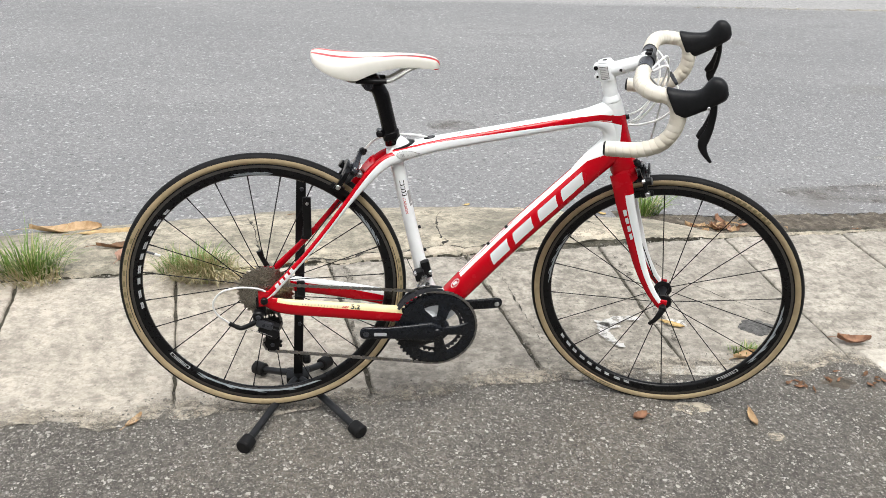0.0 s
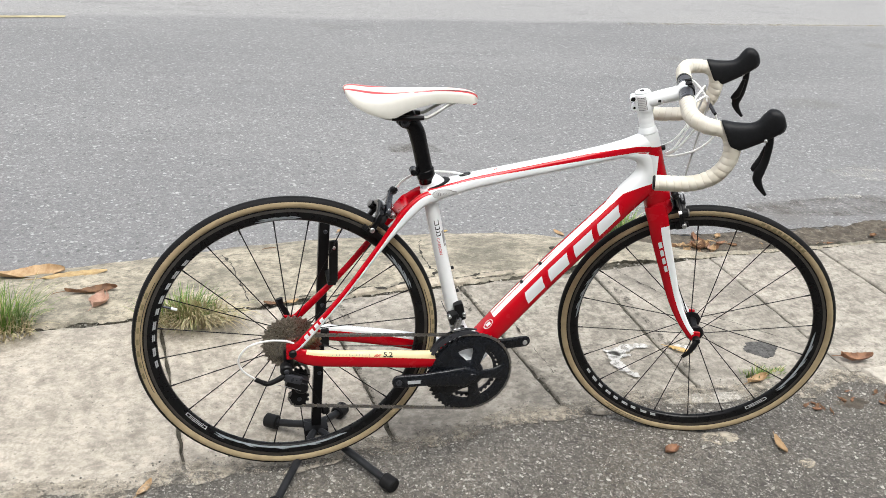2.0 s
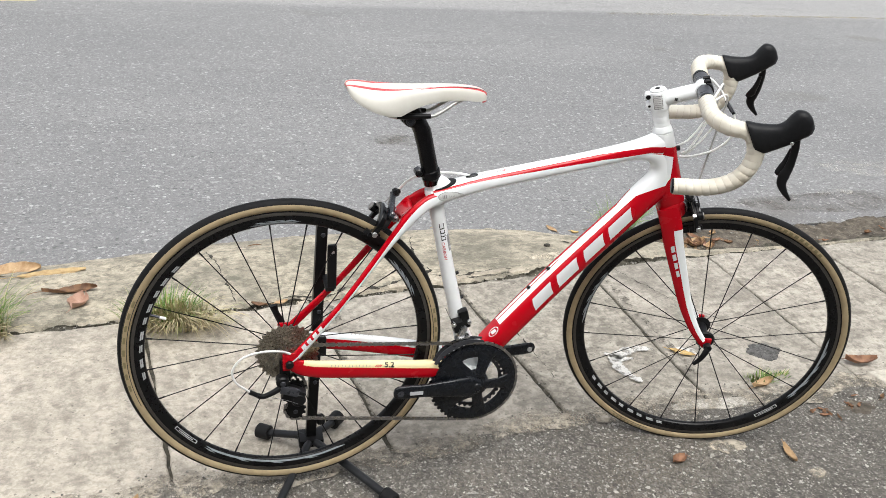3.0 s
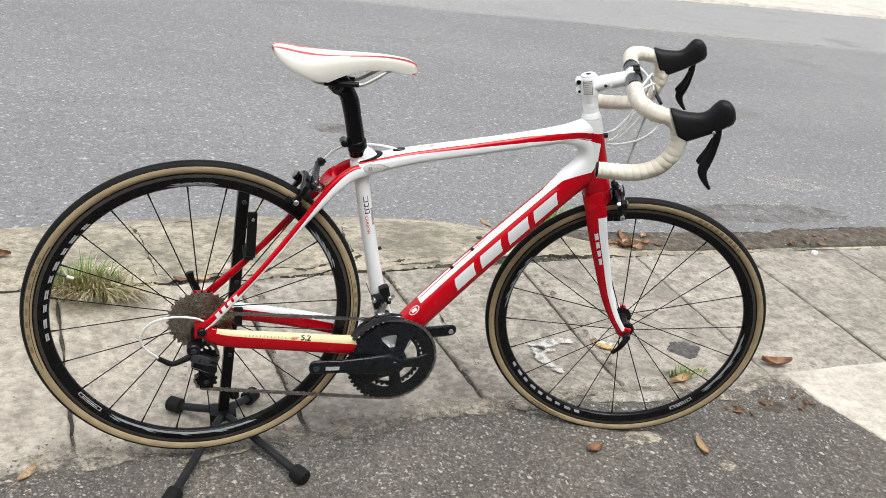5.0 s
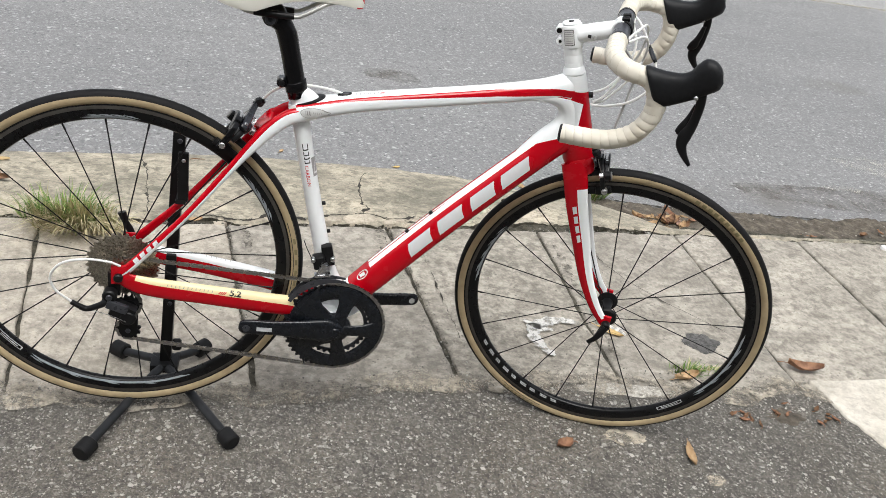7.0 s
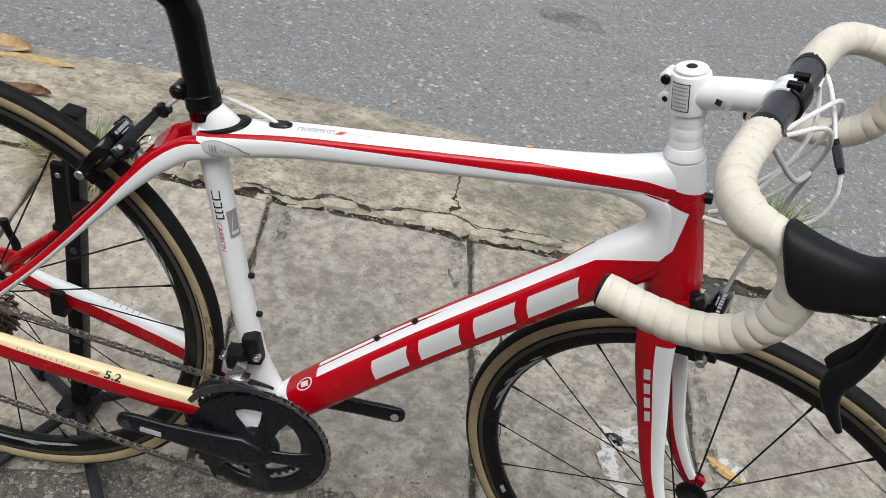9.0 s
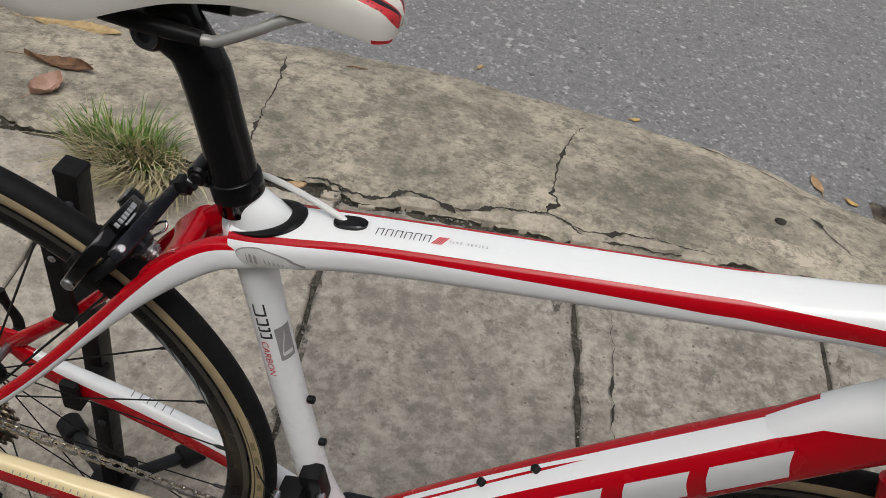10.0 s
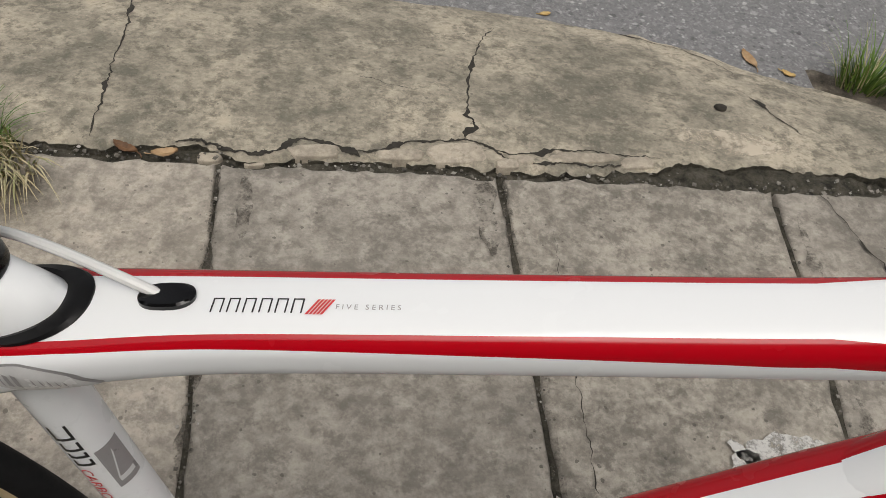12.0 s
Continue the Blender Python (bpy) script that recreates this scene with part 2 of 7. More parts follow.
def concrete(name, light, dark, seed, rough=0.88, blotch=0.45, grain=0.85):
    m = Mat(name, light, rough)
    x = m.node("ShaderNodeMapping")
    x.inputs["Location"].default_value = (seed, seed * 2, 0)
    big, mid, fine = m.noise(2.2, 6, 0.65), m.noise(11, 6, 0.7), m.noise(75, 4, 0.7)
    c = m.ramp(m.math("ADD", m.math("MULTIPLY", big, 0.5), m.math("MULTIPLY", mid, 0.5)), (0.38, dark), (0.58, light))
    c = m.mix(m.math("MULTIPLY", m.grey(m.noise(4.2, 7, 0.74), 0.52, 0.64), blotch), c, tuple(v * 0.46 for v in dark))
    c = m.mix(m.math("MULTIPLY", m.grey(m.noise(2.3, 6, 0.7), 0.53, 0.62), blotch * 0.7), c, tuple(v * 0.62 for v in dark))
    c = m.mix(m.math("MULTIPLY", m.grey(m.noise(6.5, 6, 0.7, (1.0, 1.6, 1.0)), 0.55, 0.68), 0.6), c, tuple(min(v * 1.22, 0.8) for v in light))
    c = m.mix(m.math("MULTIPLY", m.grey(fine, 0.47, 0.60), grain), c, tuple(v * 0.62 for v in dark))
    c = m.mix(m.math("MULTIPLY", m.grey(m.noise(26, 6, 0.78), 0.51, 0.60), grain * 0.9), c, tuple(v * 0.60 for v in dark))
    c = m.mix(m.math("MULTIPLY", m.grey(m.noise(130, 3, 0.7), 0.54, 0.64), grain * 0.85), c, tuple(min(v * 1.35, 0.8) for v in light))
    speck = m.math("LESS_THAN", m.cells(95), 0.17)
    c = m.mix(m.math("MULTIPLY", speck, m.grey(m.noise(9, 3), 0.45, 0.6)), c, tuple(v * 0.42 for v in dark))
    c = m.mix(m.math("MULTIPLY", m.grey(m.noise(13, 5, 0.8, (1.0, 2.2, 1.0)), 0.57, 0.66), 0.55), c, tuple(min(v * 1.28, 0.8) for v in light))
    c = m.mix(m.math("MULTIPLY", m.grey(m.noise(1.6, 5, 0.65), 0.50, 0.62), 0.40), c, tuple(v * 0.78 for v in dark))
    c = m.mix(m.math("MULTIPLY", m.grey(m.noise(19, 4, 0.62), 0.575, 0.66), 0.55), c, tuple(v * 0.50 for v in dark))
    c = m.mix(m.math("MULTIPLY", m.math("LESS_THAN", m.math("ADD", m.cells(34), m.math("MULTIPLY", m.noise(80, 2), 0.3)), 0.27), 0.75), c, tuple(v * 0.38 for v in dark))
    pale = m.math("LESS_THAN", m.cells(60), 0.11)
    c = m.mix(m.math("MULTIPLY", pale, 0.5), c, tuple(min(v * 1.5, 0.75) for v in light))
    info = m.nt.nodes.new("ShaderNodeObjectInfo")
    c = m.mix(m.math("MULTIPLY", info.outputs["Random"], 0.22), c, tuple(v * 0.7 for v in dark))
    m.color(c)
    m.bump(m.math("ADD", m.math("MULTIPLY", fine, 0.6), m.math("MULTIPLY", m.noise(240, 3), 0.4)), 0.55, 0.004)
    return m.m


def weathered(name, pale, mid, dark, seed, lo=0.40, hi=0.60, grain=0.5, chips=0.5, broad=0.30):
    """Old concrete: fractal patches of grime over a pale face, with grit, pits and pale chips."""
    m = Mat(name, mid, 0.9)
    big = m.noise(2.6 + seed * 0.1, 9, 0.68)
    mid_n = m.noise(8.5 + seed * 0.3, 8, 0.72)
    f = m.math("ADD", m.math("MULTIPLY", big, broad), m.math("ADD", m.math("MULTIPLY", mid_n, 0.34), m.math("MULTIPLY", m.noise(34 + seed, 6, 0.72), 0.66 - broad)))
    c = m.ramp(f, (lo, dark), (0.5 * (lo + hi), mid), (hi, pale))
    # worn bare patches, darker damp ones, crumbly pale and dark spots
    c = m.mix(m.math("MULTIPLY", m.grey(m.noise(4.6, 7, 0.66, (1.0, 1.5, 1.0)), 0.56, 0.66), 0.55), c, tuple(v * 1.10 for v in pale))
    c = m.mix(m.math("MULTIPLY", m.grey(m.noise(1.7, 6, 0.7), 0.54, 0.66), 0.20), c, tuple(v * 0.72 for v in dark))
    c = m.mix(m.math("MULTIPLY", m.grey(m.noise(22, 6, 0.75), 0.50, 0.61), grain * 0.95), c, tuple(v * 0.62 for v in dark))
    c = m.mix(m.math("MULTIPLY", m.grey(m.noise(70, 3, 0.65), 0.50, 0.68), grain * 0.34), c, tuple(v * 0.70 for v in dark))
    c = m.mix(m.math("MULTIPLY", m.grey(m.noise(105, 3, 0.7), 0.55, 0.66), grain * 0.22), c, tuple(v * 1.12 for v in pale))
    spot = m.cells(64, out="Color", warp=0.012)
    sep = m.nt.nodes.new("ShaderNodeSeparateColor")
    m.link(spot, sep.inputs[0])
    body = m.grey(m.cells(64, warp=0.012), 0.62, 0.34)
    c = m.mix(m.math("MULTIPLY", m.math("MULTIPLY", body, m.math("GREATER_THAN", sep.outputs[0], 0.90)), chips * 0.30), c, tuple(v * 1.12 for v in pale))
    c = m.mix(m.math("MULTIPLY", m.math("MULTIPLY", body, m.math("LESS_THAN", sep.outputs[0], 0.07)), chips * 0.38), c, tuple(v * 0.62 for v in dark))
    pit = m.math("LESS_THAN", m.math("ADD", m.cells(38), m.math("MULTIPLY", m.noise(90, 2), 0.35)), 0.27)
    c = m.mix(m.math("MULTIPLY", pit, chips), c, tuple(v * 0.40 for v in dark))
    chip = m.math("LESS_THAN", m.math("ADD", m.cells(52), m.math("MULTIPLY", m.noise(120, 2), 0.5)), 0.275)
    c = m.mix(m.math("MULTIPLY", m.math("MULTIPLY", chip, m.grey(m.noise(6, 3), 0.46, 0.66)), chips * 0.35), c, tuple(v * 1.3 for v in pale))
    c = m.mix(m.math("MULTIPLY", m.grey(m.noise(150, 3, 0.7), 0.52, 0.66), 0.16), c, tuple(v * 0.72 for v in dark))
    c = m.mix(m.math("MULTIPLY", m.grey(m.noise(117, 3, 0.7), 0.53, 0.66), 0.14), c, tuple(v * 1.08 for v in pale))
    c = m.mix(m.math("MULTIPLY", m.grey(m.noise(48, 4, 0.7), 0.53, 0.62), 0.45), c, tuple(v * 0.80 for v in dark))
    info = m.nt.nodes.new("ShaderNodeObjectInfo")
    c = m.mix(m.math("MULTIPLY", info.outputs["Random"], 0.20), c, tuple(v * 0.8 for v in dark))
    m.color(c)
    m.bump(m.math("ADD", m.math("MULTIPLY", m.noise(60, 5, 0.75), 0.6), m.math("MULTIPLY", m.noise(240, 3), 0.4)), 0.36, 0.004)
    return m.m


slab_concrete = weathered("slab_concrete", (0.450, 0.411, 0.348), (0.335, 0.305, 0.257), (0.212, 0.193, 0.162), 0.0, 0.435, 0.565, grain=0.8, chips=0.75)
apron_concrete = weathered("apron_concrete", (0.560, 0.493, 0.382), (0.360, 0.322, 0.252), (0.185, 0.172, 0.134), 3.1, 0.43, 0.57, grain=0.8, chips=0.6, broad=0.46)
dark_slab_concrete = weathered("dark_slab_concrete", (0.472, 0.432, 0.370), (0.352, 0.321, 0.274), (0.225, 0.205, 0.174), 2.3, 0.435, 0.565, grain=0.75, chips=0.75)
pale_slab_concrete = weathered("pale_slab_concrete", (0.53, 0.478, 0.402), (0.415, 0.374, 0.313), (0.285, 0.256, 0.214), 4.3, 0.435, 0.565, grain=0.6, chips=0.65)
pale_concrete = concrete("pale_concrete", (0.58, 0.555, 0.50), (0.44, 0.41, 0.355), 5.7)
far_concrete = concrete("far_concrete", (0.64, 0.605, 0.54), (0.50, 0.465, 0.41), 7.7, grain=0.4)
chunk_concrete = weathered("chunk_concrete", (0.53, 0.468, 0.372), (0.42, 0.37, 0.295), (0.27, 0.238, 0.19), 5.3, 0.42, 0.58, grain=0.4, chips=0.4)
mortar = concrete("mortar", (0.115, 0.112, 0.108), (0.07, 0.068, 0.064), 1.3)

# worn asphalt, browned by dirt: dark binder with grit and pale stones showing in it
asp = Mat("worn_asphalt", (0.1, 0.1, 0.1), 0.9)
base = asp.ramp(asp.noise(3.0, 7, 0.72), (0.34, (0.132, 0.122, 0.107)), (0.64, (0.272, 0.251, 0.219)))
base = asp.mix(asp.math("MULTIPLY", asp.grey(asp.noise(11, 6, 0.75), 0.50, 0.62), 0.5), base, (0.085, 0.077, 0.066))
base = asp.mix(asp.math("MULTIPLY", asp.grey(asp.noise(1.7, 6, 0.7), 0.48, 0.64), 0.45), base, (0.31, 0.267, 0.205))
base = asp.mix(asp.math("MULTIPLY", asp.grey(asp.noise(95, 4, 0.75), 0.50, 0.62), 0.55), base, (0.095, 0.086, 0.073))
base = asp.mix(asp.math("MULTIPLY", asp.grey(asp.noise(130, 3, 0.75), 0.56, 0.64), 0.60), base, (0.52, 0.487, 0.43))
for size, share in ((300, 0.58), (150, 0.66), (85, 0.88)):
    gap = asp.cells(size, warp=1.1 / size)
    sep = asp.nt.nodes.new("ShaderNodeSeparateColor")
    asp.link(asp.cells(size, out="Color", warp=1.1 / size), sep.inputs[0])
    tone = asp.ramp(sep.outputs[1], (0.0, (0.085, 0.078, 0.068)), (0.40, (0.19, 0.176, 0.154)), (0.72, (0.36, 0.338, 0.298)), (0.92, (0.60, 0.575, 0.52)))
    body = asp.grey(asp.math("ADD", gap, asp.math("MULTIPLY", asp.noise(260, 2), 0.3)), 0.72, 0.58)
    base = asp.mix(asp.math("MULTIPLY", body, asp.math("GREATER_THAN", sep.outputs[0], share)), asp.mix(asp.math("MULTIPLY", asp.grey(gap, 0.45, 0.75), 0.38), base, (0.06, 0.054, 0.046)), tone)
asp.color(base)
asp.bump(asp.math("SUBTRACT", asp.noise(170, 5, 0.75), asp.cells(150, warp=0.008)), 1.0, 0.006)
worn_asphalt = asp.m

# the road: grey asphalt with fine pale and dark chippings, paler in the far lane
rd = Mat("road_asphalt", (0.2, 0.2, 0.2), 0.85)
rc = rd.ramp(rd.noise(0.55, 5, 0.6, (0.35, 1.0, 1.0)), (0.30, (0.146, 0.147, 0.150)), (0.70, (0.228, 0.227, 0.227)))
rc = rd.mix(rd.grey(rd.noise(7, 5, 0.7), 0.50, 0.8), rc, (0.17, 0.171, 0.175))
rx, ry, rz = rd.xyz()
wob = rd.math("ADD", ry, rd.math("MULTIPLY", rd.math("SUBTRACT", rd.noise(0.8, 3), 0.5), 0.25))
rc = rd.mix(rd.math("MULTIPLY", rd.grey(wob, 6.65, 6.85), 0.85), rc, (0.305, 0.301, 0.296))
rc = rd.mix(rd.math("MULTIPLY", rd.grey(rd.noise(2.2, 4, 0.7, (0.3, 1.0, 1.0)), 0.54, 0.68), 0.5), rc, (0.13, 0.13, 0.133))
rc = rd.mix(rd.math("MULTIPLY", rd.grey(rd.noise(55, 3, 0.75), 0.50, 0.62), 0.55), rc, (0.115, 0.115, 0.117))
rc = rd.mix(rd.math("MULTIPLY", rd.grey(rd.noise(88, 2, 0.7), 0.54, 0.66), 0.3), rc, (0.39, 0.388, 0.38))
rc = rd.mix(rd.math("MULTIPLY", rd.grey(rd.noise(24, 5, 0.85), 0.53, 0.62), 0.45), rc, (0.12, 0.12, 0.123))
rc = rd.mix(rd.math("MULTIPLY", rd.grey(rd.noise(37, 3, 0.85), 0.575, 0.64), 0.45), rc, (0.43, 0.426, 0.417))
rc = rd.mix(rd.math("MULTIPLY", rd.grey(rd.noise(150, 3, 0.7), 0.52, 0.66), 0.14), rc, (0.10, 0.10, 0.103))
rc = rd.mix(rd.math("MULTIPLY", rd.grey(rd.noise(121, 3, 0.7), 0.54, 0.64), 0.16), rc, (0.42, 0.417, 0.41))
for size, share in ((105, 0.80), (55, 0.86)):
    gap = rd.cells(size, warp=1.0 / size)
    sep = rd.nt.nodes.new("ShaderNodeSeparateColor")
    rd.link(rd.cells(size, out="Color", warp=1.0 / size), sep.inputs[0])
    tone = rd.ramp(sep.outputs[1], (0.0, (0.060, 0.060, 0.061)), (0.5, (0.17, 0.17, 0.172)), (0.75, (0.36, 0.357, 0.35)), (1.0, (0.56, 0.553, 0.54)))
    rc = rd.mix(rd.math("MULTIPLY", rd.math("MULTIPLY", rd.grey(gap, 0.62, 0.36), rd.math("GREATER_THAN", sep.outputs[0], share)), 0.62), rc, tone)
stain = rd.grey(rd.noise(0.9, 3, 0.5), 0.66, 0.74)
rc = rd.mix(rd.math("MULTIPLY", stain, 0.45), rc, (0.12, 0.112, 0.10))
rd.color(rc)
rd.bump(rd.noise(90, 3, 0.7), 0.55, 0.005)
road_asphalt = rd.m

dirt_m = Mat("dirt", (0.12, 0.1, 0.075), 0.95)
dirt_m.color(dirt_m.ramp(dirt_m.noise(26, 7, 0.75), (0.34, (0.040, 0.034, 0.026)), (0.52, (0.105, 0.088, 0.067)), (0.68, (0.21, 0.183, 0.145))))
dirt_m.bump(dirt_m.noise(110, 5, 0.7), 0.8, 0.006)
dirt = dirt_m.m
so = Mat("joint_soil", (0.06, 0.055, 0.042), 0.97)
so.color(so.ramp(so.noise(34, 8, 0.78), (0.36, (0.018, 0.017, 0.012)), (0.50, (0.070, 0.064, 0.046)), (0.66, (0.135, 0.122, 0.095))))
so.bump(so.noise(90, 6, 0.75), 1.0, 0.010)
joint_soil = so.m
gap_dark = plain("gap_dark", (0.034, 0.030, 0.023), 0.95, scale=60, var=0.4)
yellow_line = plain("yellow_line", (0.40, 0.345, 0.20), 0.8, scale=12, var=0.25)
sw = Mat("splash_white", (0.56, 0.55, 0.52), 0.85)
swt = sw.nt.nodes.new("ShaderNodeBsdfTransparent")
swm = sw.nt.nodes.new("ShaderNodeMixShader")
sw.link(sw.grey(sw.noise(38, 6, 0.75), 0.36, 0.52), swm.inputs[0])
sw.link(swt.outputs[0], swm.inputs[1])
sw.link(sw.b.outputs[0], swm.inputs[2])
sw.link(swm.outputs[0], sw.nt.nodes["Material Output"].inputs["Surface"])
splash_white = sw.m
sc = Mat("scuff", (0.47, 0.46, 0.43), 0.85)
sct = sc.nt.nodes.new("ShaderNodeBsdfTransparent")
scm = sc.nt.nodes.new("ShaderNodeMixShader")
sc.link(sc.math("MULTIPLY", sc.grey(sc.noise(9, 7, 0.75), 0.44, 0.62), 0.5), scm.inputs[0])
sc.link(sct.outputs[0], scm.inputs[1])
sc.link(sc.b.outputs[0], scm.inputs[2])
sc.link(scm.outputs[0], sc.nt.nodes["Material Output"].inputs["Surface"])
scuff = sc.m


def worn(name, base, grain, lo, hi, share):
    """A thin worn film, broken by noise."""
    m = Mat(name, base, 0.85)
    t = m.nt.nodes.new("ShaderNodeBsdfTransparent")
    x = m.nt.nodes.new("ShaderNodeMixShader")
    m.link(m.math("MULTIPLY", m.grey(m.noise(grain, 7, 0.75), lo, hi), share), x.inputs[0])
    m.link(t.outputs[0], x.inputs[1])
    m.link(m.b.outputs[0], x.inputs[2])
    m.link(x.outputs[0], m.nt.nodes["Material Output"].inputs["Surface"])
    return m.m


sandy = worn("sandy_film", (0.60, 0.53, 0.42), 16, 0.40, 0.58, 0.8)
joint_grime = worn("joint_grime", (0.085, 0.074, 0.058), 30, 0.47, 0.60, 0.75)
dark_road_patch = worn("dark_road_patch", (0.13, 0.108, 0.088), 9, 0.38, 0.66, 0.5)
yellow_worn = worn("yellow_worn", (0.42, 0.36, 0.20), 14, 0.42, 0.62, 0.55)
du = Mat("dust", (0.27, 0.22, 0.155), 0.95)
du.color(du.ramp(du.noise(40, 6, 0.75), (0.36, (0.20, 0.172, 0.133)), (0.52, (0.37, 0.328, 0.262)), (0.68, (0.54, 0.495, 0.42))))
dut = du.nt.nodes.new("ShaderNodeBsdfTransparent")
dum = du.nt.nodes.new("ShaderNodeMixShader")
du.link(du.math("MULTIPLY", du.grey(du.noise(15, 7, 0.8), 0.43, 0.60), 0.85), dum.inputs[0])
du.link(dut.outputs[0], dum.inputs[1])
du.link(du.b.outputs[0], dum.inputs[2])
du.link(dum.outputs[0], du.nt.nodes["Material Output"].inputs["Surface"])
dust = du.m


def isle(name, *stops, rough=0.8, scale=60):
    """Colour by piece of a mesh, with grain."""
    m = Mat(name, stops[0][1], rough)
    g = m.nt.nodes.new("ShaderNodeNewGeometry")
    c = m.ramp(g.outputs["Random Per Island"], *stops)
    m.color(m.mix(m.math("MULTIPLY", m.noise(scale, 4), 0.35), c, tuple(v * 0.45 for v in stops[0][1])))
    m.bump(m.noise(scale * 3, 3), 0.3, 0.001)
    return m.m


pebble = isle("pebble", (0.0, (0.09, 0.083, 0.073)), (0.40, (0.19, 0.175, 0.152)), (0.80, (0.32, 0.30, 0.262)), (1.0, (0.52, 0.495, 0.445)))
rubble = isle("rubble", (0.0, (0.07, 0.064, 0.054)), (0.55, (0.20, 0.185, 0.155)), (0.88, (0.34, 0.32, 0.28)), (1.0, (0.56, 0.54, 0.49)))
grass_m = isle("grass_blades", (0.0, (0.060, 0.140, 0.018)), (0.74, (0.20, 0.31, 0.055)), (0.80, (0.46, 0.40, 0.20)), (1.0, (0.66, 0.58, 0.38)), rough=0.6)
straw_m = isle("straw_blades", (0.0, (0.50, 0.42, 0.24)), (0.78, (0.70, 0.62, 0.41)), (1.0, (0.22, 0.30, 0.08)), rough=0.7)


def leaf_mat(name, a, b):
    m = Mat(name, a, 0.7)
    m.color(m.mix(m.grey(m.noise(45, 5), 0.4, 0.65), a, b))
    m.bump(m.noise(160, 4), 0.3, 0.001)
    return m.m


leaf_tan = leaf_mat("leaf_tan", (0.46, 0.32, 0.18), (0.32, 0.20, 0.10))
leaf_brown = leaf_mat("leaf_brown", (0.20, 0.105, 0.05), (0.10, 0.05, 0.025))
leaf_rust = leaf_mat("leaf_rust", (0.30, 0.155, 0.085), (0.16, 0.075, 0.04))
leaf_yellow = leaf_mat("leaf_yellow", (0.56, 0.40, 0.16), (0.40, 0.26, 0.10))
leaf_ochre = leaf_mat("leaf_ochre", (0.47, 0.345, 0.17), (0.33, 0.22, 0.105))
leaf_pink = leaf_mat("leaf_pink", (0.46, 0.30, 0.23), (0.34, 0.20, 0.14))


# ---- building blocks ----
def turns(n):
    return [2 * math.pi * i / n for i in range(n)]


class Mesh:
    """Collects corners, faces, face materials and a tube's own coordinates."""

    def __init__(self):
        self.v, self.f, self.k, self.uv = [], [], [], []

    def add(self, v, f, k=0, uv=None):
        o = len(self.v)
        self.v += [tuple(p) for p in v]
        for n, face in enumerate(f):
            self.f.append(tuple(i + o for i in face))
            self.k.append(k[n] if isinstance(k, list) else k)
            self.uv.append(uv[n] if uv else [(0, 0)] * len(face))
        return self

    def build(self, name, mats, sharp=35.0, smooth=True):
        me = bpy.data.meshes.new(name)
        me.from_pydata(self.v, [], self.f)
        for m in mats if isinstance(mats, (list, tuple)) else [mats]:
            me.materials.append(m)
        me.polygons.foreach_set("material_index", self.k)
        if any(any(c != (0, 0) for c in u) for u in self.uv):
            me.uv_layers.new(name="UVMap").data.foreach_set("uv", [c for u in self.uv for p in u for c in p])
        me.update()
        if smooth:
            me.polygons.foreach_set("use_smooth", [True] * len(me.polygons))
            me.set_sharp_from_angle(angle=radians(sharp))
        return me


def part(name, mesh, mats, parent, label="", m=None, sharp=35.0):
    """One mesh object under a thing or a part."""
    me = mesh.build(name, mats, sharp) if isinstance(mesh, Mesh) else mesh
    if m is not None:
        me.transform(m)
    ob = new(name, me)
    ob.parent = parent
    if label:
        ob["label"] = label
    return ob


def thing(name, label, category, group="", kind="", at=(0, 0, 0)):
    ob = new(name)
    ob.location = at
    ob.empty_display_size = 0.1
    return tagged(ob, label, category, group, kind)


def spline(points, n):
    """A smooth line through the points, n steps a span."""
    p = [Vector(q) for q in points]
    p = [2 * p[0] - p[1]] + p + [2 * p[-1] - p[-2]]
    out = []
    for i in range(1, len(p) - 2):
        for k in range(n):
            t = k / n
            a, b, c, d = p[i - 1], p[i], p[i + 1], p[i + 2]
            out.append(0.5 * (2 * b + (c - a) * t + (2 * a - 5 * b + 4 * c - d) * t * t + (3 * b - a - 3 * c + d) * t ** 3))
    return out + [p[-2]]


def ringed(me, rings, k=0, caps=True, closed=False, uv=False, kfun=None):
    """Skins a list of rings of points."""
    n, c = len(rings), len(rings[0])
    v = [q for r in rings for q in r]
    f, ks, us = [], [], []
    for i in range(n if closed else n - 1):
        for j in range(c):
            a, b = i * c + j, i * c + (j + 1) % c
            e, d = ((i + 1) % n) * c + j, ((i + 1) % n) * c + (j + 1) % c
            f.append((a, b, d, e))
            ks.append(kfun(i, j) if kfun else k)
            us.append([(i / (n - 1), j / c), (i / (n - 1), (j + 1) / c), ((i + 1) / (n - 1), (j + 1) / c), ((i + 1) / (n - 1), j / c)])
    if caps and not closed:
        f += [tuple(range(c))[::-1], tuple(range((n - 1) * c, n * c))]
        ks += [kfun(0, 0) if kfun else k, kfun(n - 2, 0) if kfun else k]
        us += [[(0, 0.5)] * c, [(1, 0.5)] * c]
    return me.add(v, f, ks, us if uv else None)


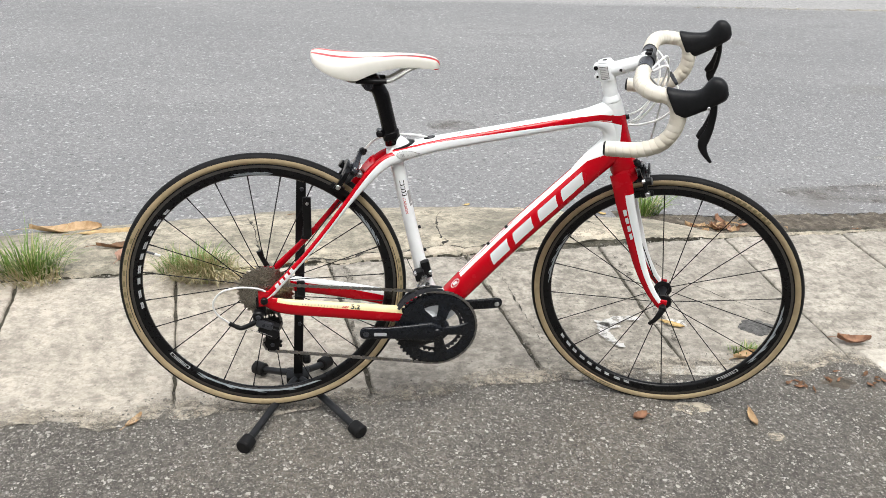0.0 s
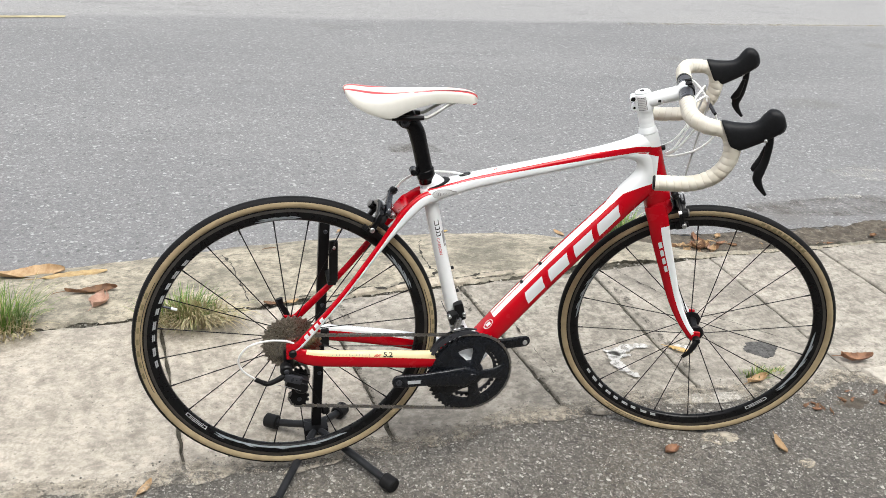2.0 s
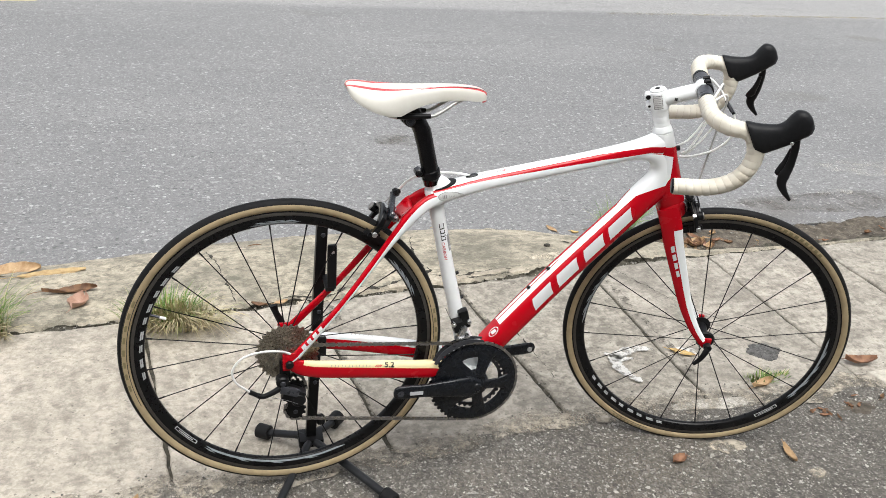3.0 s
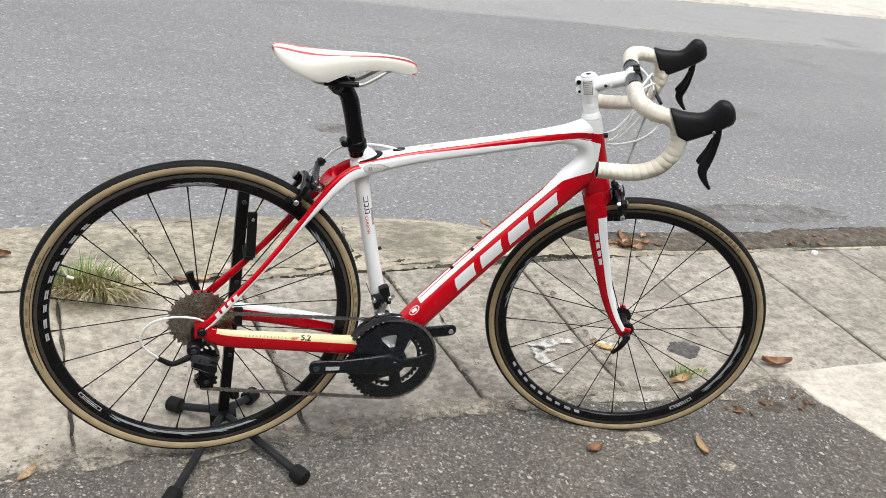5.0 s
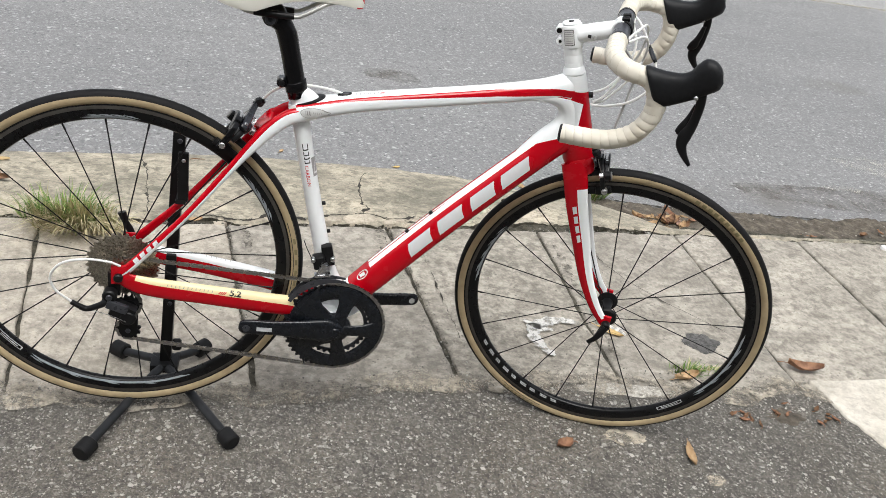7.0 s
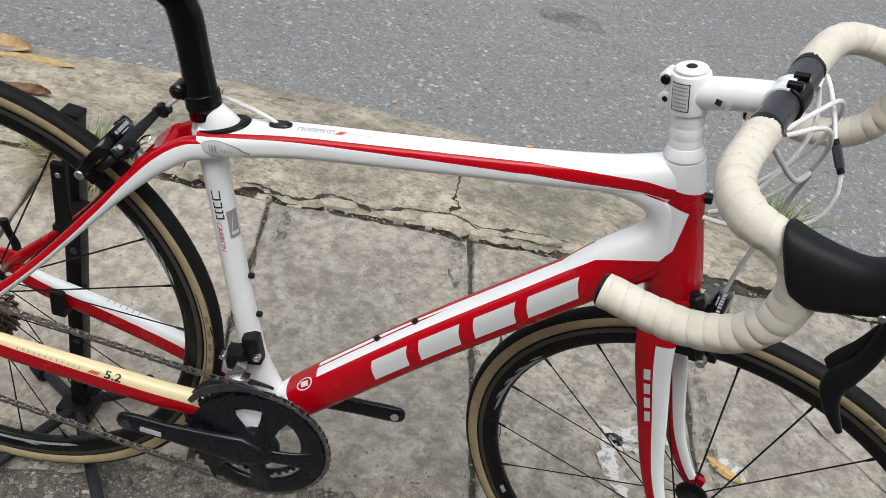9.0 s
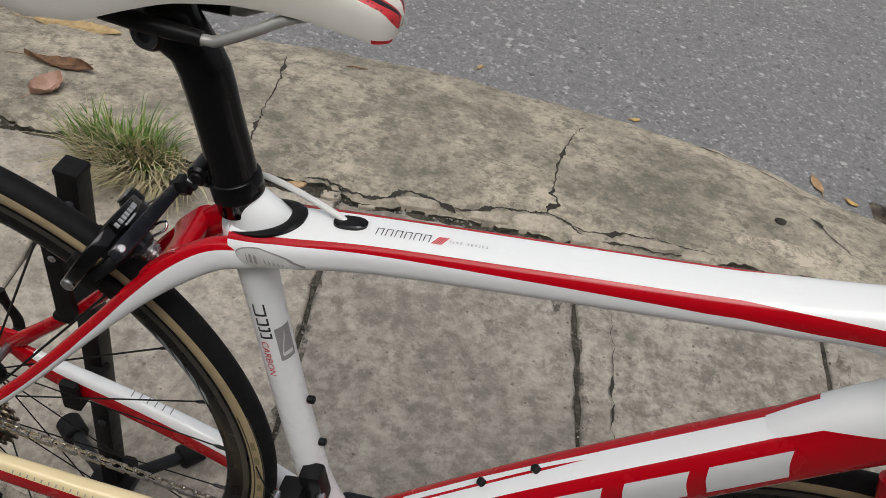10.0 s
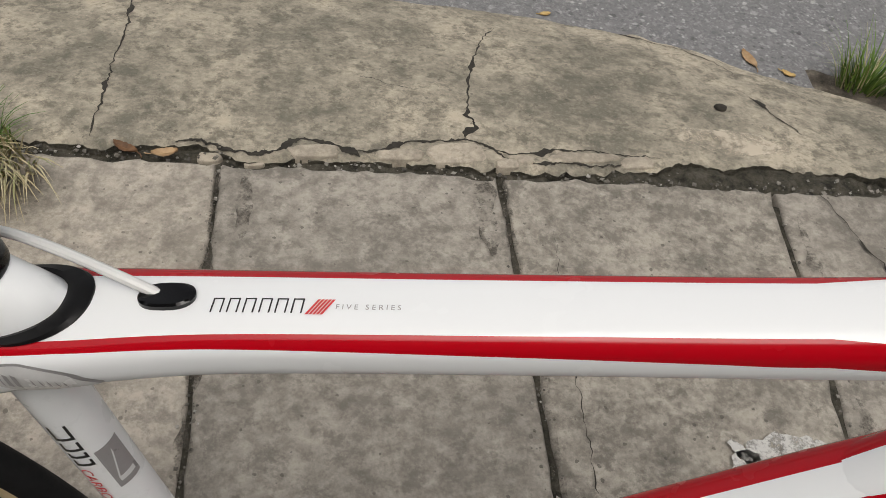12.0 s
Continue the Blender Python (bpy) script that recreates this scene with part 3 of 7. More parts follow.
def tube(points, r, n=4, c=12, k=0, me=None, smooth=True, flat=1.0, caps=True):
    """A round bar along a line; r is a radius or a list of radii at the points."""
    me = me or Mesh()
    line = spline(points, n) if smooth and len(points) > 2 else [Vector(p) for p in points]
    if isinstance(r, (int, float)):
        rad = [r] * len(line)
    else:
        rad = np.interp(np.linspace(0, 1, len(line)), np.linspace(0, 1, len(r)), r).tolist()
    t = (line[1] - line[0]).normalized()
    up = t.orthogonal().normalized()
    if abs(t.y) < 0.9:
        up = (Vector((0, 1, 0)) - t * t.y).normalized()
    rings = []
    for i, p in enumerate(line):
        a, b = line[max(i - 1, 0)], line[min(i + 1, len(line) - 1)]
        t = (b - a).normalized()
        up = (up - t * up.dot(t)).normalized()
        side = t.cross(up)
        rings.append([p + rad[i] * (math.cos(w) * up * flat + math.sin(w) * side) for w in turns(c)])
    return ringed(me, rings, k, caps)


def box(size, at=(0, 0, 0), bevel=0.002, me=None, k=0, m=None):
    """A block with rounded edges."""
    bm = bmesh.new()
    bmesh.ops.create_cube(bm, size=1)
    bmesh.ops.scale(bm, vec=size, verts=bm.verts)
    if bevel:
        bmesh.ops.bevel(bm, geom=list(bm.edges), offset=bevel, segments=2, profile=0.7, affect="EDGES")
    mm = (m or Matrix()) if m is not None else Matrix.Translation(at)
    bmesh.ops.transform(bm, matrix=mm, verts=bm.verts)
    bm.verts.index_update()
    me = me or Mesh()
    me.add([v.co for v in bm.verts], [[v.index for v in f.verts] for f in bm.faces], k)
    bm.free()
    return me


def revolve(profile, c=48, k=0, me=None, axis="y", at=(0, 0, 0), kfun=None, m=None, closed=False):
    """Turns a profile of (radius, along) round an axis."""
    me = me or Mesh()
    rings = []
    for r, h in profile:
        ring = []
        for w in turns(c):
            p = Vector((r * math.cos(w), h, r * math.sin(w))) if axis == "y" else Vector((r * math.cos(w), r * math.sin(w), h))
            p += Vector(at)
            ring.append(m @ p if m is not None else p)
        rings.append(ring)
    return ringed(me, rings, k, caps=not closed, closed=closed, kfun=kfun)


def cyl(a, b, r, c=16, me=None, k=0, r2=None, bevel=0.0):
    """A round pin from a to b, with an edge taken off."""
    a, b = Vector(a), Vector(b)
    e = min(bevel, r * 0.5)
    d = (b - a).normalized() * e
    pts, rad = [a, b], [r, r if r2 is None else r2]
    if e:
        pts, rad = [a, a + d, b - d, b], [r - e, r, rad[1], rad[1] - e]
    me = me or Mesh()
    t = (b - a).normalized()
    u = t.orthogonal().normalized()
    s = t.cross(u)
    return ringed(me, [[p + q * (math.cos(w) * u + math.sin(w) * s) for w in turns(c)] for p, q in zip(pts, rad)], k)


class Loft:
    """A shaped tube: sections of (x, y, z, width, height, squareness). Width runs across the bike, height in its plane."""

    def __init__(self, sections, n=10, c=40):
        raw = spline([s[:3] for s in sections], n)
        size = spline([s[3:6] for s in sections], n)
        run = np.r_[0, np.cumsum([(b - a).length for a, b in zip(raw, raw[1:])])]
        self.length, self.c = float(run[-1]), c
        even = np.linspace(0, self.length, len(raw))
        self.line = [Vector([float(np.interp(q, run, [p[k] for p in raw])) for k in range(3)]) for q in even]
        self.w, self.h, self.e = (np.interp(even, run, [p[k] for p in size]) for k in range(3))

    def at(self, s, a, lift=0.0):
        """The place s (0 to 1) along, at the turn a (0 top, 0.5 the right side, 1 below, -0.5 the left side)."""
        x = min(max(s, 0), 1) * (len(self.line) - 1)
        i = min(int(x), len(self.line) - 2)
        p = self.line[i].lerp(self.line[i + 1], x - i)
        t = (self.line[min(i + 2, len(self.line) - 1)] - self.line[max(i - 1, 0)]).normalized()
        side = Vector((0, -1, 0))
        side = (side - t * side.dot(t)).normalized()
        up = side.cross(t)
        g = np.linspace(0, len(self.line) - 1, len(self.line))
        w, h, e = (np.interp(x, g, q) for q in (self.w, self.h, self.e))
        co, si = math.cos(a * math.pi), math.sin(a * math.pi)
        u = math.copysign(abs(co) ** (2 / e), co) * (h / 2 + lift)
        v = math.copysign(abs(si) ** (2 / e), si) * (w / 2 + lift)
        return p + up * float(u) + side * float(v)

    def over(self, s, v, lift=0.0):
        """The place s along on the upper face, v metres to the right of its middle."""
        g = np.linspace(0, 1, len(self.line))
        w, e = float(np.interp(s, g, self.w)), float(np.interp(s, g, self.e))
        q = min(abs(v) / (w / 2), 0.999) ** (e / 2)
        return self.at(s, math.copysign(math.asin(q) / math.pi, v), lift)

    def slant(self, s0, s1, v0, v1, lean, me, lift=0.0004):
        """A flat bar on the upper face, from v0 to v1 across, its far end moved by lean."""
        p = [self.over(s0, v0, lift), self.over(s1, v0, lift), self.over(s1 + lean, v1, lift), self.over(s0 + lean, v1, lift)]
        return me.add(p, [(0, 1, 2, 3)])

    def mesh(self):
        n = len(self.line)
        rings = [[self.at(i / (n - 1), 2 * j / self.c - 1) for j in range(self.c)] for i in range(n)]
        return ringed(Mesh(), rings, uv=True)

    def patch(self, quad, lift=0.0005, n=6, me=None, k=0):
        """A thin decal between four corners given as (s, a)."""
        (a, b, c, d) = [np.array(q, float) for q in quad]
        v, f = [], []
        for i in range(n + 1):
            for j in range(n + 1):
                q = (a * (1 - i / n) + b * (i / n)) * (1 - j / n) + (d * (1 - i / n) + c * (i / n)) * (j / n)
                v.append(self.at(q[0], q[1], lift))
        for i in range(n):
            for j in range(n):
                f.append((i * (n + 1) + j, (i + 1) * (n + 1) + j, (i + 1) * (n + 1) + j + 1, i * (n + 1) + j + 1))
        return (me or Mesh()).add(v, f, k)

    def text(self, words, s0, a0, size, along=1, across=1, lift=0.0006, flat=False, bold=0.0):
        """Lettering wrapped on the tube from (s0, a0)."""
        cu = bpy.data.curves.new("letters", "FONT")
        cu.body, cu.size, cu.resolution_u, cu.offset = words, size, 3, bold
        ob = new("letters", cu)
        bpy.context.view_layer.update()
        me = bpy.data.meshes.new_from_object(ob.evaluated_get(bpy.context.evaluated_depsgraph_get()))
        bpy.data.objects.remove(ob)
        girth = math.pi * (self.w.mean() + self.h.mean()) / 4
        for v in me.vertices:
            v.co = self.over(s0 + along * v.co.x / self.length, a0 + across * v.co.y, lift) if flat else self.at(s0 + along * v.co.x / self.length, a0 + across * v.co.y / girth, lift)
        return me


def with_material(me, m):
    me.materials.clear()
    me.materials.append(m)
    return me

# ---- the ground: a sheet to the horizon at road level, with the raised footway on it ----
ROAD_Z = -0.110


def shape(x, table):
    xs, ys = zip(*table)
    return float(np.interp(x, xs, ys))


EDGE = [(-30, -1.2), (-3, -0.30), (-1.4, -0.02), (-0.69, 0.020), (-0.39, 0.0), (-0.28, 0.050), (-0.03, 0.030), (0.244, 0.068), (0.43, 0.092), (0.655, 0.140), (0.80, 0.150), (1.34, 0.150), (1.53, 0.135), (1.68, 0.185), (1.82, 0.14), (1.95, -0.04), (2.3, -0.30), (3.5, -0.6), (30, -1.0)]
JOINT = [(-30, -0.2), (-3, 0.62), (-0.9, 0.76), (-0.2, 0.82), (0.07, 0.842), (0.25, 0.862), (0.47, 0.890), (0.66, 0.909), (0.89, 0.939), (1.09, 0.960), (1.44, 1.005), (1.75, 1.035), (2.2, 1.055), (2.75, 1.095), (4, 1.15), (30, 1.6)]
KERB = [(-30, 0.35), (-3.0, 0.98), (-1.6, 1.20), (-1.1, 1.33), (-0.66, 1.425), (-0.23, 1.505), (-0.08, 1.542), (0.1, 1.562), (0.3, 1.572), (0.6, 1.580), (0.8, 1.577), (1.0, 1.560), (1.13, 1.530), (1.23, 1.490), (1.4, 1.44), (1.54, 1.36), (1.64, 1.22), (1.72, 1.075), (1.85, 1.062), (2.2, 1.078), (2.75, 1.118), (4, 1.173), (30, 1.623)]
# how far the kerb's broken edge stands back from the slabs
BREAK = [(-0.9, 0.016), (-0.1, 0.022), (0.0, 0.036), (0.12, 0.036), (0.18, 0.014), (0.3, 0.012), (0.4, 0.020), (0.55, 0.020), (0.70, 0.020), (0.80, 0.026), (0.93, 0.028), (0.99, 0.056), (1.17, 0.058), (1.4, 0.04), (1.65, 0.012), (1.75, 0.004)]


def rough(x, y, f, amp):
    return amp * noise.noise((x * f, y * f, 3.7))


def span(a, b, near_a, near_b, fine, coarse):
    """Steps from a to b, fine between near_a and near_b."""
    out, x = [], a
    while x < b:
        out.append(x)
        x += fine if near_a <= x < near_b else min(coarse, max(fine, near_a - x) if x < near_a else coarse)
    return out + [b]


def sheet(xs, rows, height, k=0):
    """A grid over xs; rows are functions of x giving y; height gives z of (x, y, row)."""
    v, f, n = [], [], len(rows)
    for x in xs:
        for j, row in enumerate(rows):
            y = row(x)
            v.append((x, y, height(x, y, j)))
    for i in range(len(xs) - 1):
        for j in range(n - 1):
            f.append((i * n + j, (i + 1) * n + j, (i + 1) * n + j + 1, i * n + j + 1))
    return Mesh().add(v, f, k)


def structure(name, mesh, mats, label, category, sharp=35.0):
    ob = new(name, mesh.build(name, mats, sharp))
    return tagged(ob, label, category, kind="structure")


structure("ground", sheet([-400, -60, -10, -3, 0, 3, 10, 60, 400], [lambda x, q=q: q for q in (-400, -60, -8, 0, 2, 4, 7, 9, 14, 60, 400)], lambda x, y, j: ROAD_Z),
          road_asphalt, "grey worn asphalt road running past the footway", "road")

# unseen wall added behind the forecourt: closes the place, dims near ground and reflections
structure("wall_south", box((40, 0.3, 5.6), (0, -4.75, 2.65), 0.02), plain("shade_wall_grey", (0.30, 0.29, 0.27), 0.9, scale=6, bump=0.2), "plain grey unseen wall added behind the forecourt to shade it", "wall")

# the forecourt: old asphalt that feathers out over the slabs
xs = span(-30, 30, -1.6, 2.5, 0.012, 2.0)
front = lambda x: shape(x, EDGE) + rough(x, 0, 9, 0.014) + rough(x, 1, 34, 0.014) + rough(x, 2, 90, 0.007)
rows = [front] + [lambda x, d=d: shape(x, EDGE) - d for d in (0.03, 0.06, 0.10, 0.16, 0.25, 0.4, 0.7, 1.3, 4, 30)]


def court(x, y, j):
    if j == 0:
        return -0.004
    return 0.0045 + rough(x, y, 40, 0.0022) + rough(x, y, 8, 0.003) - (0.0015 if j == 1 else 0)


structure("pavement", sheet(xs, rows, court), worn_asphalt, "dark worn asphalt forecourt with pale stones showing", "pavement")

# brown dust along the asphalt's ragged edge
xs = span(-1.6, 2.0, -1.6, 2.0, 0.012, 0.012)
rows = [lambda x, d=d: shape(x, EDGE) + d + rough(x, 50 + d, 7, 0.03) + rough(x, 51 + d, 26, 0.014) for d in (-0.060, -0.046, -0.032, -0.018, -0.004, 0.008, 0.020)]
structure("dust_fringe", sheet(xs, rows, lambda x, y, j: (0.0098 if j < 4 else (0.0075 if j == 4 else 0.0045)) + rough(x, y, 30, 0.0012)), dust, "brown dust gathered along the asphalt's edge", "dust")

# the ramped concrete kerb between slabs and road
def kerb_z(x, y):
    a, b = shape(x, JOINT), shape(x, KERB)
    t = min(max((y - a) / max(b - a, 0.05), 0), 1)
    drop = 0.10 * min(1, (b - a) / 0.45)
    return -0.004 - drop * (0.35 * t + 0.65 * t * t) + rough(x, y, 7, 0.004) + rough(x, y, 22, 0.002)


xs = span(-30, 30, -1.8, 2.6, 0.008, 2.0)
lip = lambda x: shape(x, JOINT) + shape(x, BREAK) + rough(x, 5, 6, 0.010) + rough(x, 6, 17, 0.014) + rough(x, 7, 45, 0.012) + rough(x, 8, 110, 0.006)
outer = lambda x: shape(x, KERB) + rough(x, 8, 5, 0.015) + rough(x, 9, 24, 0.008)
rows = [lip, lambda x: lip(x) + 0.001, lambda x: lip(x) + 0.012]
rows += [lambda x, t=t: lip(x) + 0.012 + t * (outer(x) - lip(x) - 0.012) for t in (0.05, 0.1, 0.17, 0.25, 0.33, 0.42, 0.5, 0.58, 0.66, 0.74, 0.82, 0.9, 0.96, 1.0)]
rows += [lambda x: outer(x) + 0.006]
# the kerb's vertical face in the joint takes the dark joint colour
kerb_mesh = sheet(xs, rows, lambda x, y, j: -0.06 if j == 0 else (-0.012 + rough(x, y, 30, 0.004) if j == 1 else (ROAD_Z - 0.01 if j == len(rows) - 1 else kerb_z(x, y))), [1 if j < 1 else 0 for i in range(len(xs) - 1) for j in range(len(rows) - 1)])
structure("kerb", kerb_mesh, [apron_concrete, joint_soil], "stained ramped concrete kerb with cracks, sloping to the road", "kerb")

# the bed under slabs and joint
xs = span(-30, 30, -1.6, 2.6, 0.010, 2.0)
bed_rows = [lambda x: shape(x, EDGE) - 0.12, lambda x: 0.5 * (shape(x, EDGE) + shape(x, JOINT)), lambda x: shape(x, JOINT) - 0.05]
bed_rows += [lambda x, d=d: shape(x, JOINT) + d for d in (-0.02, -0.014, -0.008, -0.002, 0.004, 0.010, 0.016, 0.022, 0.028, 0.034, 0.042, 0.052, 0.07, 0.10)]
structure("joint_bed", sheet(xs, bed_rows, lambda x, y, j: -0.010 + rough(x, y, 30, 0.005) if j < 3 else -0.022 + rough(x, y, 9, 0.012) + rough(x, y, 34, 0.009) + rough(x, y, 90, 0.003) - (0.03 if j == 16 else 0)), joint_soil, "dark soil in the joints between slabs and kerb", "soil")

# dirt that has gathered at the road's edge
def heap(name, cx, cy, rx, ry, h, z, mats, label, category, f=14, seed=0.0):
    v, fc = [(cx, cy, z + h)], []
    n, rings = 56, 8
    for r in range(1, rings + 1):
        for a in range(n):
            w = 2 * math.pi * a / n
            q = r / rings * (1 + 0.35 * noise.noise((math.cos(w) * 1.7 + seed, math.sin(w) * 1.7, seed)) + 0.16 * noise.noise((math.cos(w) * 6, math.sin(w) * 6, seed)))
            x, y = cx + rx * q * math.cos(w), cy + ry * q * math.sin(w)
            v.append((x, y, z + h * (1 - (r / rings) ** 2) + (rough(x, y, 50, h * 0.35) if r < rings else -0.004)))
    for a in range(n):
        fc.append((0, 1 + a, 1 + (a + 1) % n))
        for r in range(rings - 1):
            p, q = 1 + r * n + a, 1 + r * n + (a + 1) % n
            fc.append((p, p + n, q + n, q))
    ob = new(name, Mesh().add(v, fc).build(name, mats))
    return tagged(ob, label, category, kind="structure")


# the gutter beyond the kerb: packed dirt between slabs and road, broken along the road's edge
def brink(x):
    return float(np.interp(x, [1.30, 1.45, 1.62, 1.80, 2.05, 2.55, 3.2, 30], [1.52, 1.50, 1.455, 1.44, 1.44, 1.45, 1.53, 2.4]))


xs = span(1.36, 30, 1.36, 3.6, 0.016, 2.0)
edge_out = lambda x: brink(x) + rough(x, 40, 3, 0.05) + rough(x, 41, 11, 0.03) + rough(x, 42, 40, 0.014)
inner = lambda x: min(shape(x, JOINT) - 0.03 + max(0.0, 1.74 - x) * 0.9, edge_out(x) - 0.03)
rows = [lambda x, t=t: inner(x) + t * (edge_out(x) - inner(x)) for t in (0, 0.06, 0.12, 0.2, 0.3, 0.4, 0.5, 0.6, 0.7, 0.8, 0.88, 0.95, 1.0)]
structure("gutter", sheet(xs, rows, lambda x, y, j: ROAD_Z - 0.006 if j in (0, 12) else ROAD_Z - 0.006 + (0.026 + rough(x, y, 5, 0.012) + rough(x, y, 22, 0.008) + rough(x, y, 70, 0.004)) * min(1.0, (x - 1.36) / 0.22)), dirt,
          "packed brown dirt in the gutter beside the road", "gutter")
heap("dirt_drift", 1.73, 1.20, 0.15, 0.09, 0.035, -0.085, dirt, "dark dirt and litter in the kerb's corner", "dirt", seed=4.0)
heap("dirt_drift", 1.60, 0.03, 0.075, 0.035, 0.004, 0.003, dirt, "brown dirt lying on worn asphalt", "dirt", seed=7.0)
heap("pale_patch", 1.20, 0.115, 0.16, 0.028, 0.004, 0.0035, pale_concrete, "pale concrete remnant at the asphalt's edge", "concrete", seed=3.0)
heap("pale_patch", 1.13, -0.062, 0.055, 0.030, 0.0010, 0.0070, sandy, "pale worn patch in dark asphalt", "concrete", seed=9.0)
heap("mortar_patch", 1.508, 0.347, 0.058, 0.043, 0.003, 0.001, mortar, "dark grey mortar patch in a slab", "mortar", seed=5.0)
def smear(points, wide, seed):
    """A thin streak of spilt paint along a line."""
    line = spline([(x, y, 0) for x, y in points], 12)
    v = []
    for i, p in enumerate(line):
        d = (line[min(i + 1, len(line) - 1)] - line[max(i - 1, 0)]).normalized()
        w = wide * (0.35 + 0.65 * math.sin(math.pi * (i + 1) / (len(line) + 1))) * (1 + 0.7 * noise.noise((i * 0.31, seed, 1)))
        k = 0.4 * wide * noise.noise((i * 0.4, seed, 6))
        v += [(p.x + d.y * (w + k), p.y - d.x * (w + k), 0.0062), (p.x - d.y * (w - k), p.y + d.x * (w - k), 0.0062)]
    return structure("paint_splash", Mesh().add(v, [(2 * i, 2 * i + 1, 2 * i + 3, 2 * i + 2) for i in range(len(line) - 1)]), splash_white, "thin white paint splash on a slab", "stain")


smear([(1.150, 0.405), (1.09, 0.412), (1.03, 0.392), (0.998, 0.345), (1.008, 0.285), (1.035, 0.245)], 0.020, 6.0)
smear([(0.985, 0.405), (1.02, 0.375), (1.06, 0.362)], 0.012, 8.0)
heap("paint_splash", 1.25, 0.385, 0.040, 0.024, 0.0008, 0.0012, splash_white, "thin white paint splash on a slab", "stain", seed=2.5)
heap("paint_splash", 1.304, -0.198, 0.022, 0.016, 0.0008, 0.0075, sandy, "small white stain on asphalt", "stain", seed=12.5)

# footway slabs, each one a piece with worn edges
footway = thing("footway", "row of weathered grey concrete footway slabs with open joints", "footway", kind="structure")
JOINTS = [-10.0, -9.5, -9.0, -8.5, -8.0, -7.4, -6.9, -6.4, -5.9, -5.4, -4.9, -4.4, -3.9, -3.4, -2.9, -2.4, -1.88, -1.36, -0.88, -0.374, 0.150, 0.658, 1.17, 1.705, 2.22, 2.74, 3.25, 3.77, 4.3, 4.8, 5.3, 5.8, 6.3, 6.8, 7.3, 7.8, 8.3, 8.8, 9.3, 9.8]
for n, (xa, xb) in enumerate(zip(JOINTS, JOINTS[1:]), -11):
    lean = lambda x, y: x + 0.15 * (0.8 - y) * (1 if x < 1 else 0.23)
    wide = 0.009 if n not in (9, 10) else 0.012
    ring = []
    ya, yb = lambda x: shape(x, EDGE) - 0.10, lambda x: shape(x, JOINT) - 0.012 + rough(x, 15, 12, 0.006)
    m = 26
    for i in range(m):
        t = i / m
        ring.append((lean(xa, yb(xa) * t + ya(xa) * (1 - t)) + wide / 2 + rough(n, t * 2, 5, 0.006) + rough(n + 0.5, t * 2, 22, 0.006), ya(xa) + t * (yb(xa) - ya(xa))))
    for i in range(m):
        x = xa + (xb - xa) * i / m
        ring.append((lean(x, yb(x)) + wide / 2, yb(x) + rough(x, 17, 40, 0.008) + rough(x, 18, 14, 0.009)))
    for i in range(m):
        t = 1 - i / m
        ring.append((lean(xb, ya(xb) + t * (yb(xb) - ya(xb))) - wide / 2 - rough(n + 7, t * 2, 5, 0.005) - rough(n + 7.5, t * 2, 24, 0.006), ya(xb) + t * (yb(xb) - ya(xb))))
    for i in range(m):
        x = xb + (xa - xb) * i / m
        ring.append((lean(x, ya(x)), ya(x)))
    cx, cy = np.mean([p[0] for p in ring]), np.mean([p[1] for p in ring])
    z0 = rough(n * 3.3, 0, 1, 0.004) - 0.001
    pull = lambda p, d: (p[0] + d * (cx - p[0]) / max(abs(cx - p[0]), abs(cy - p[1])), p[1] + d * (cy - p[1]) / max(abs(cx - p[0]), abs(cy - p[1])))
    rings = [[(*p, -0.06) for p in ring], [(*p, z0 - 0.005) for p in ring], [(*pull(p, 0.004), z0 - 0.001) for p in ring], [(*pull(p, 0.010), z0) for p in ring]]
    # slab tone by place: pale below x 0.15, then dark, mid, dark
    part("slab", ringed(Mesh(), rings), pale_slab_concrete if n < 9 else (dark_slab_concrete if n > 10 or n == 9 else slab_concrete), footway, sharp=60)

# grime washed along the slab joints: place, half width, from and to
for x0, w, ya, yb in ((0.660, 0.012, 0.16, 0.90), (0.622, 0.017, 0.70, 0.89), (0.203, 0.015, 0.66, 0.83), (0.152, 0.010, 0.20, 0.84), (1.20, 0.016, 0.16, 0.90)):
    ys = np.linspace(ya, yb, 60)
    v = []
    for i, y in enumerate(ys):
        c = x0 + 0.15 * (0.8 - y) * (1 if x0 < 1 else 0.23) + rough(x0, y, 6, 0.006)
        h = (w * (0.6 + 0.5 * abs(noise.noise((x0 * 9, y * 9, 1.0)))) + rough(x0, y, 26, 0.012)) * min(1.0, 0.2 + 5 * min(i, 59 - i) / 60)
        v += [(c - h, y, 0.0052), (c + h, y, 0.0052)]
    structure("joint_grime", Mesh().add(v, [(2 * i, 2 * i + 1, 2 * i + 3, 2 * i + 2) for i in range(len(ys) - 1)]), joint_grime, "dark grime washed along a slab joint", "dirt")

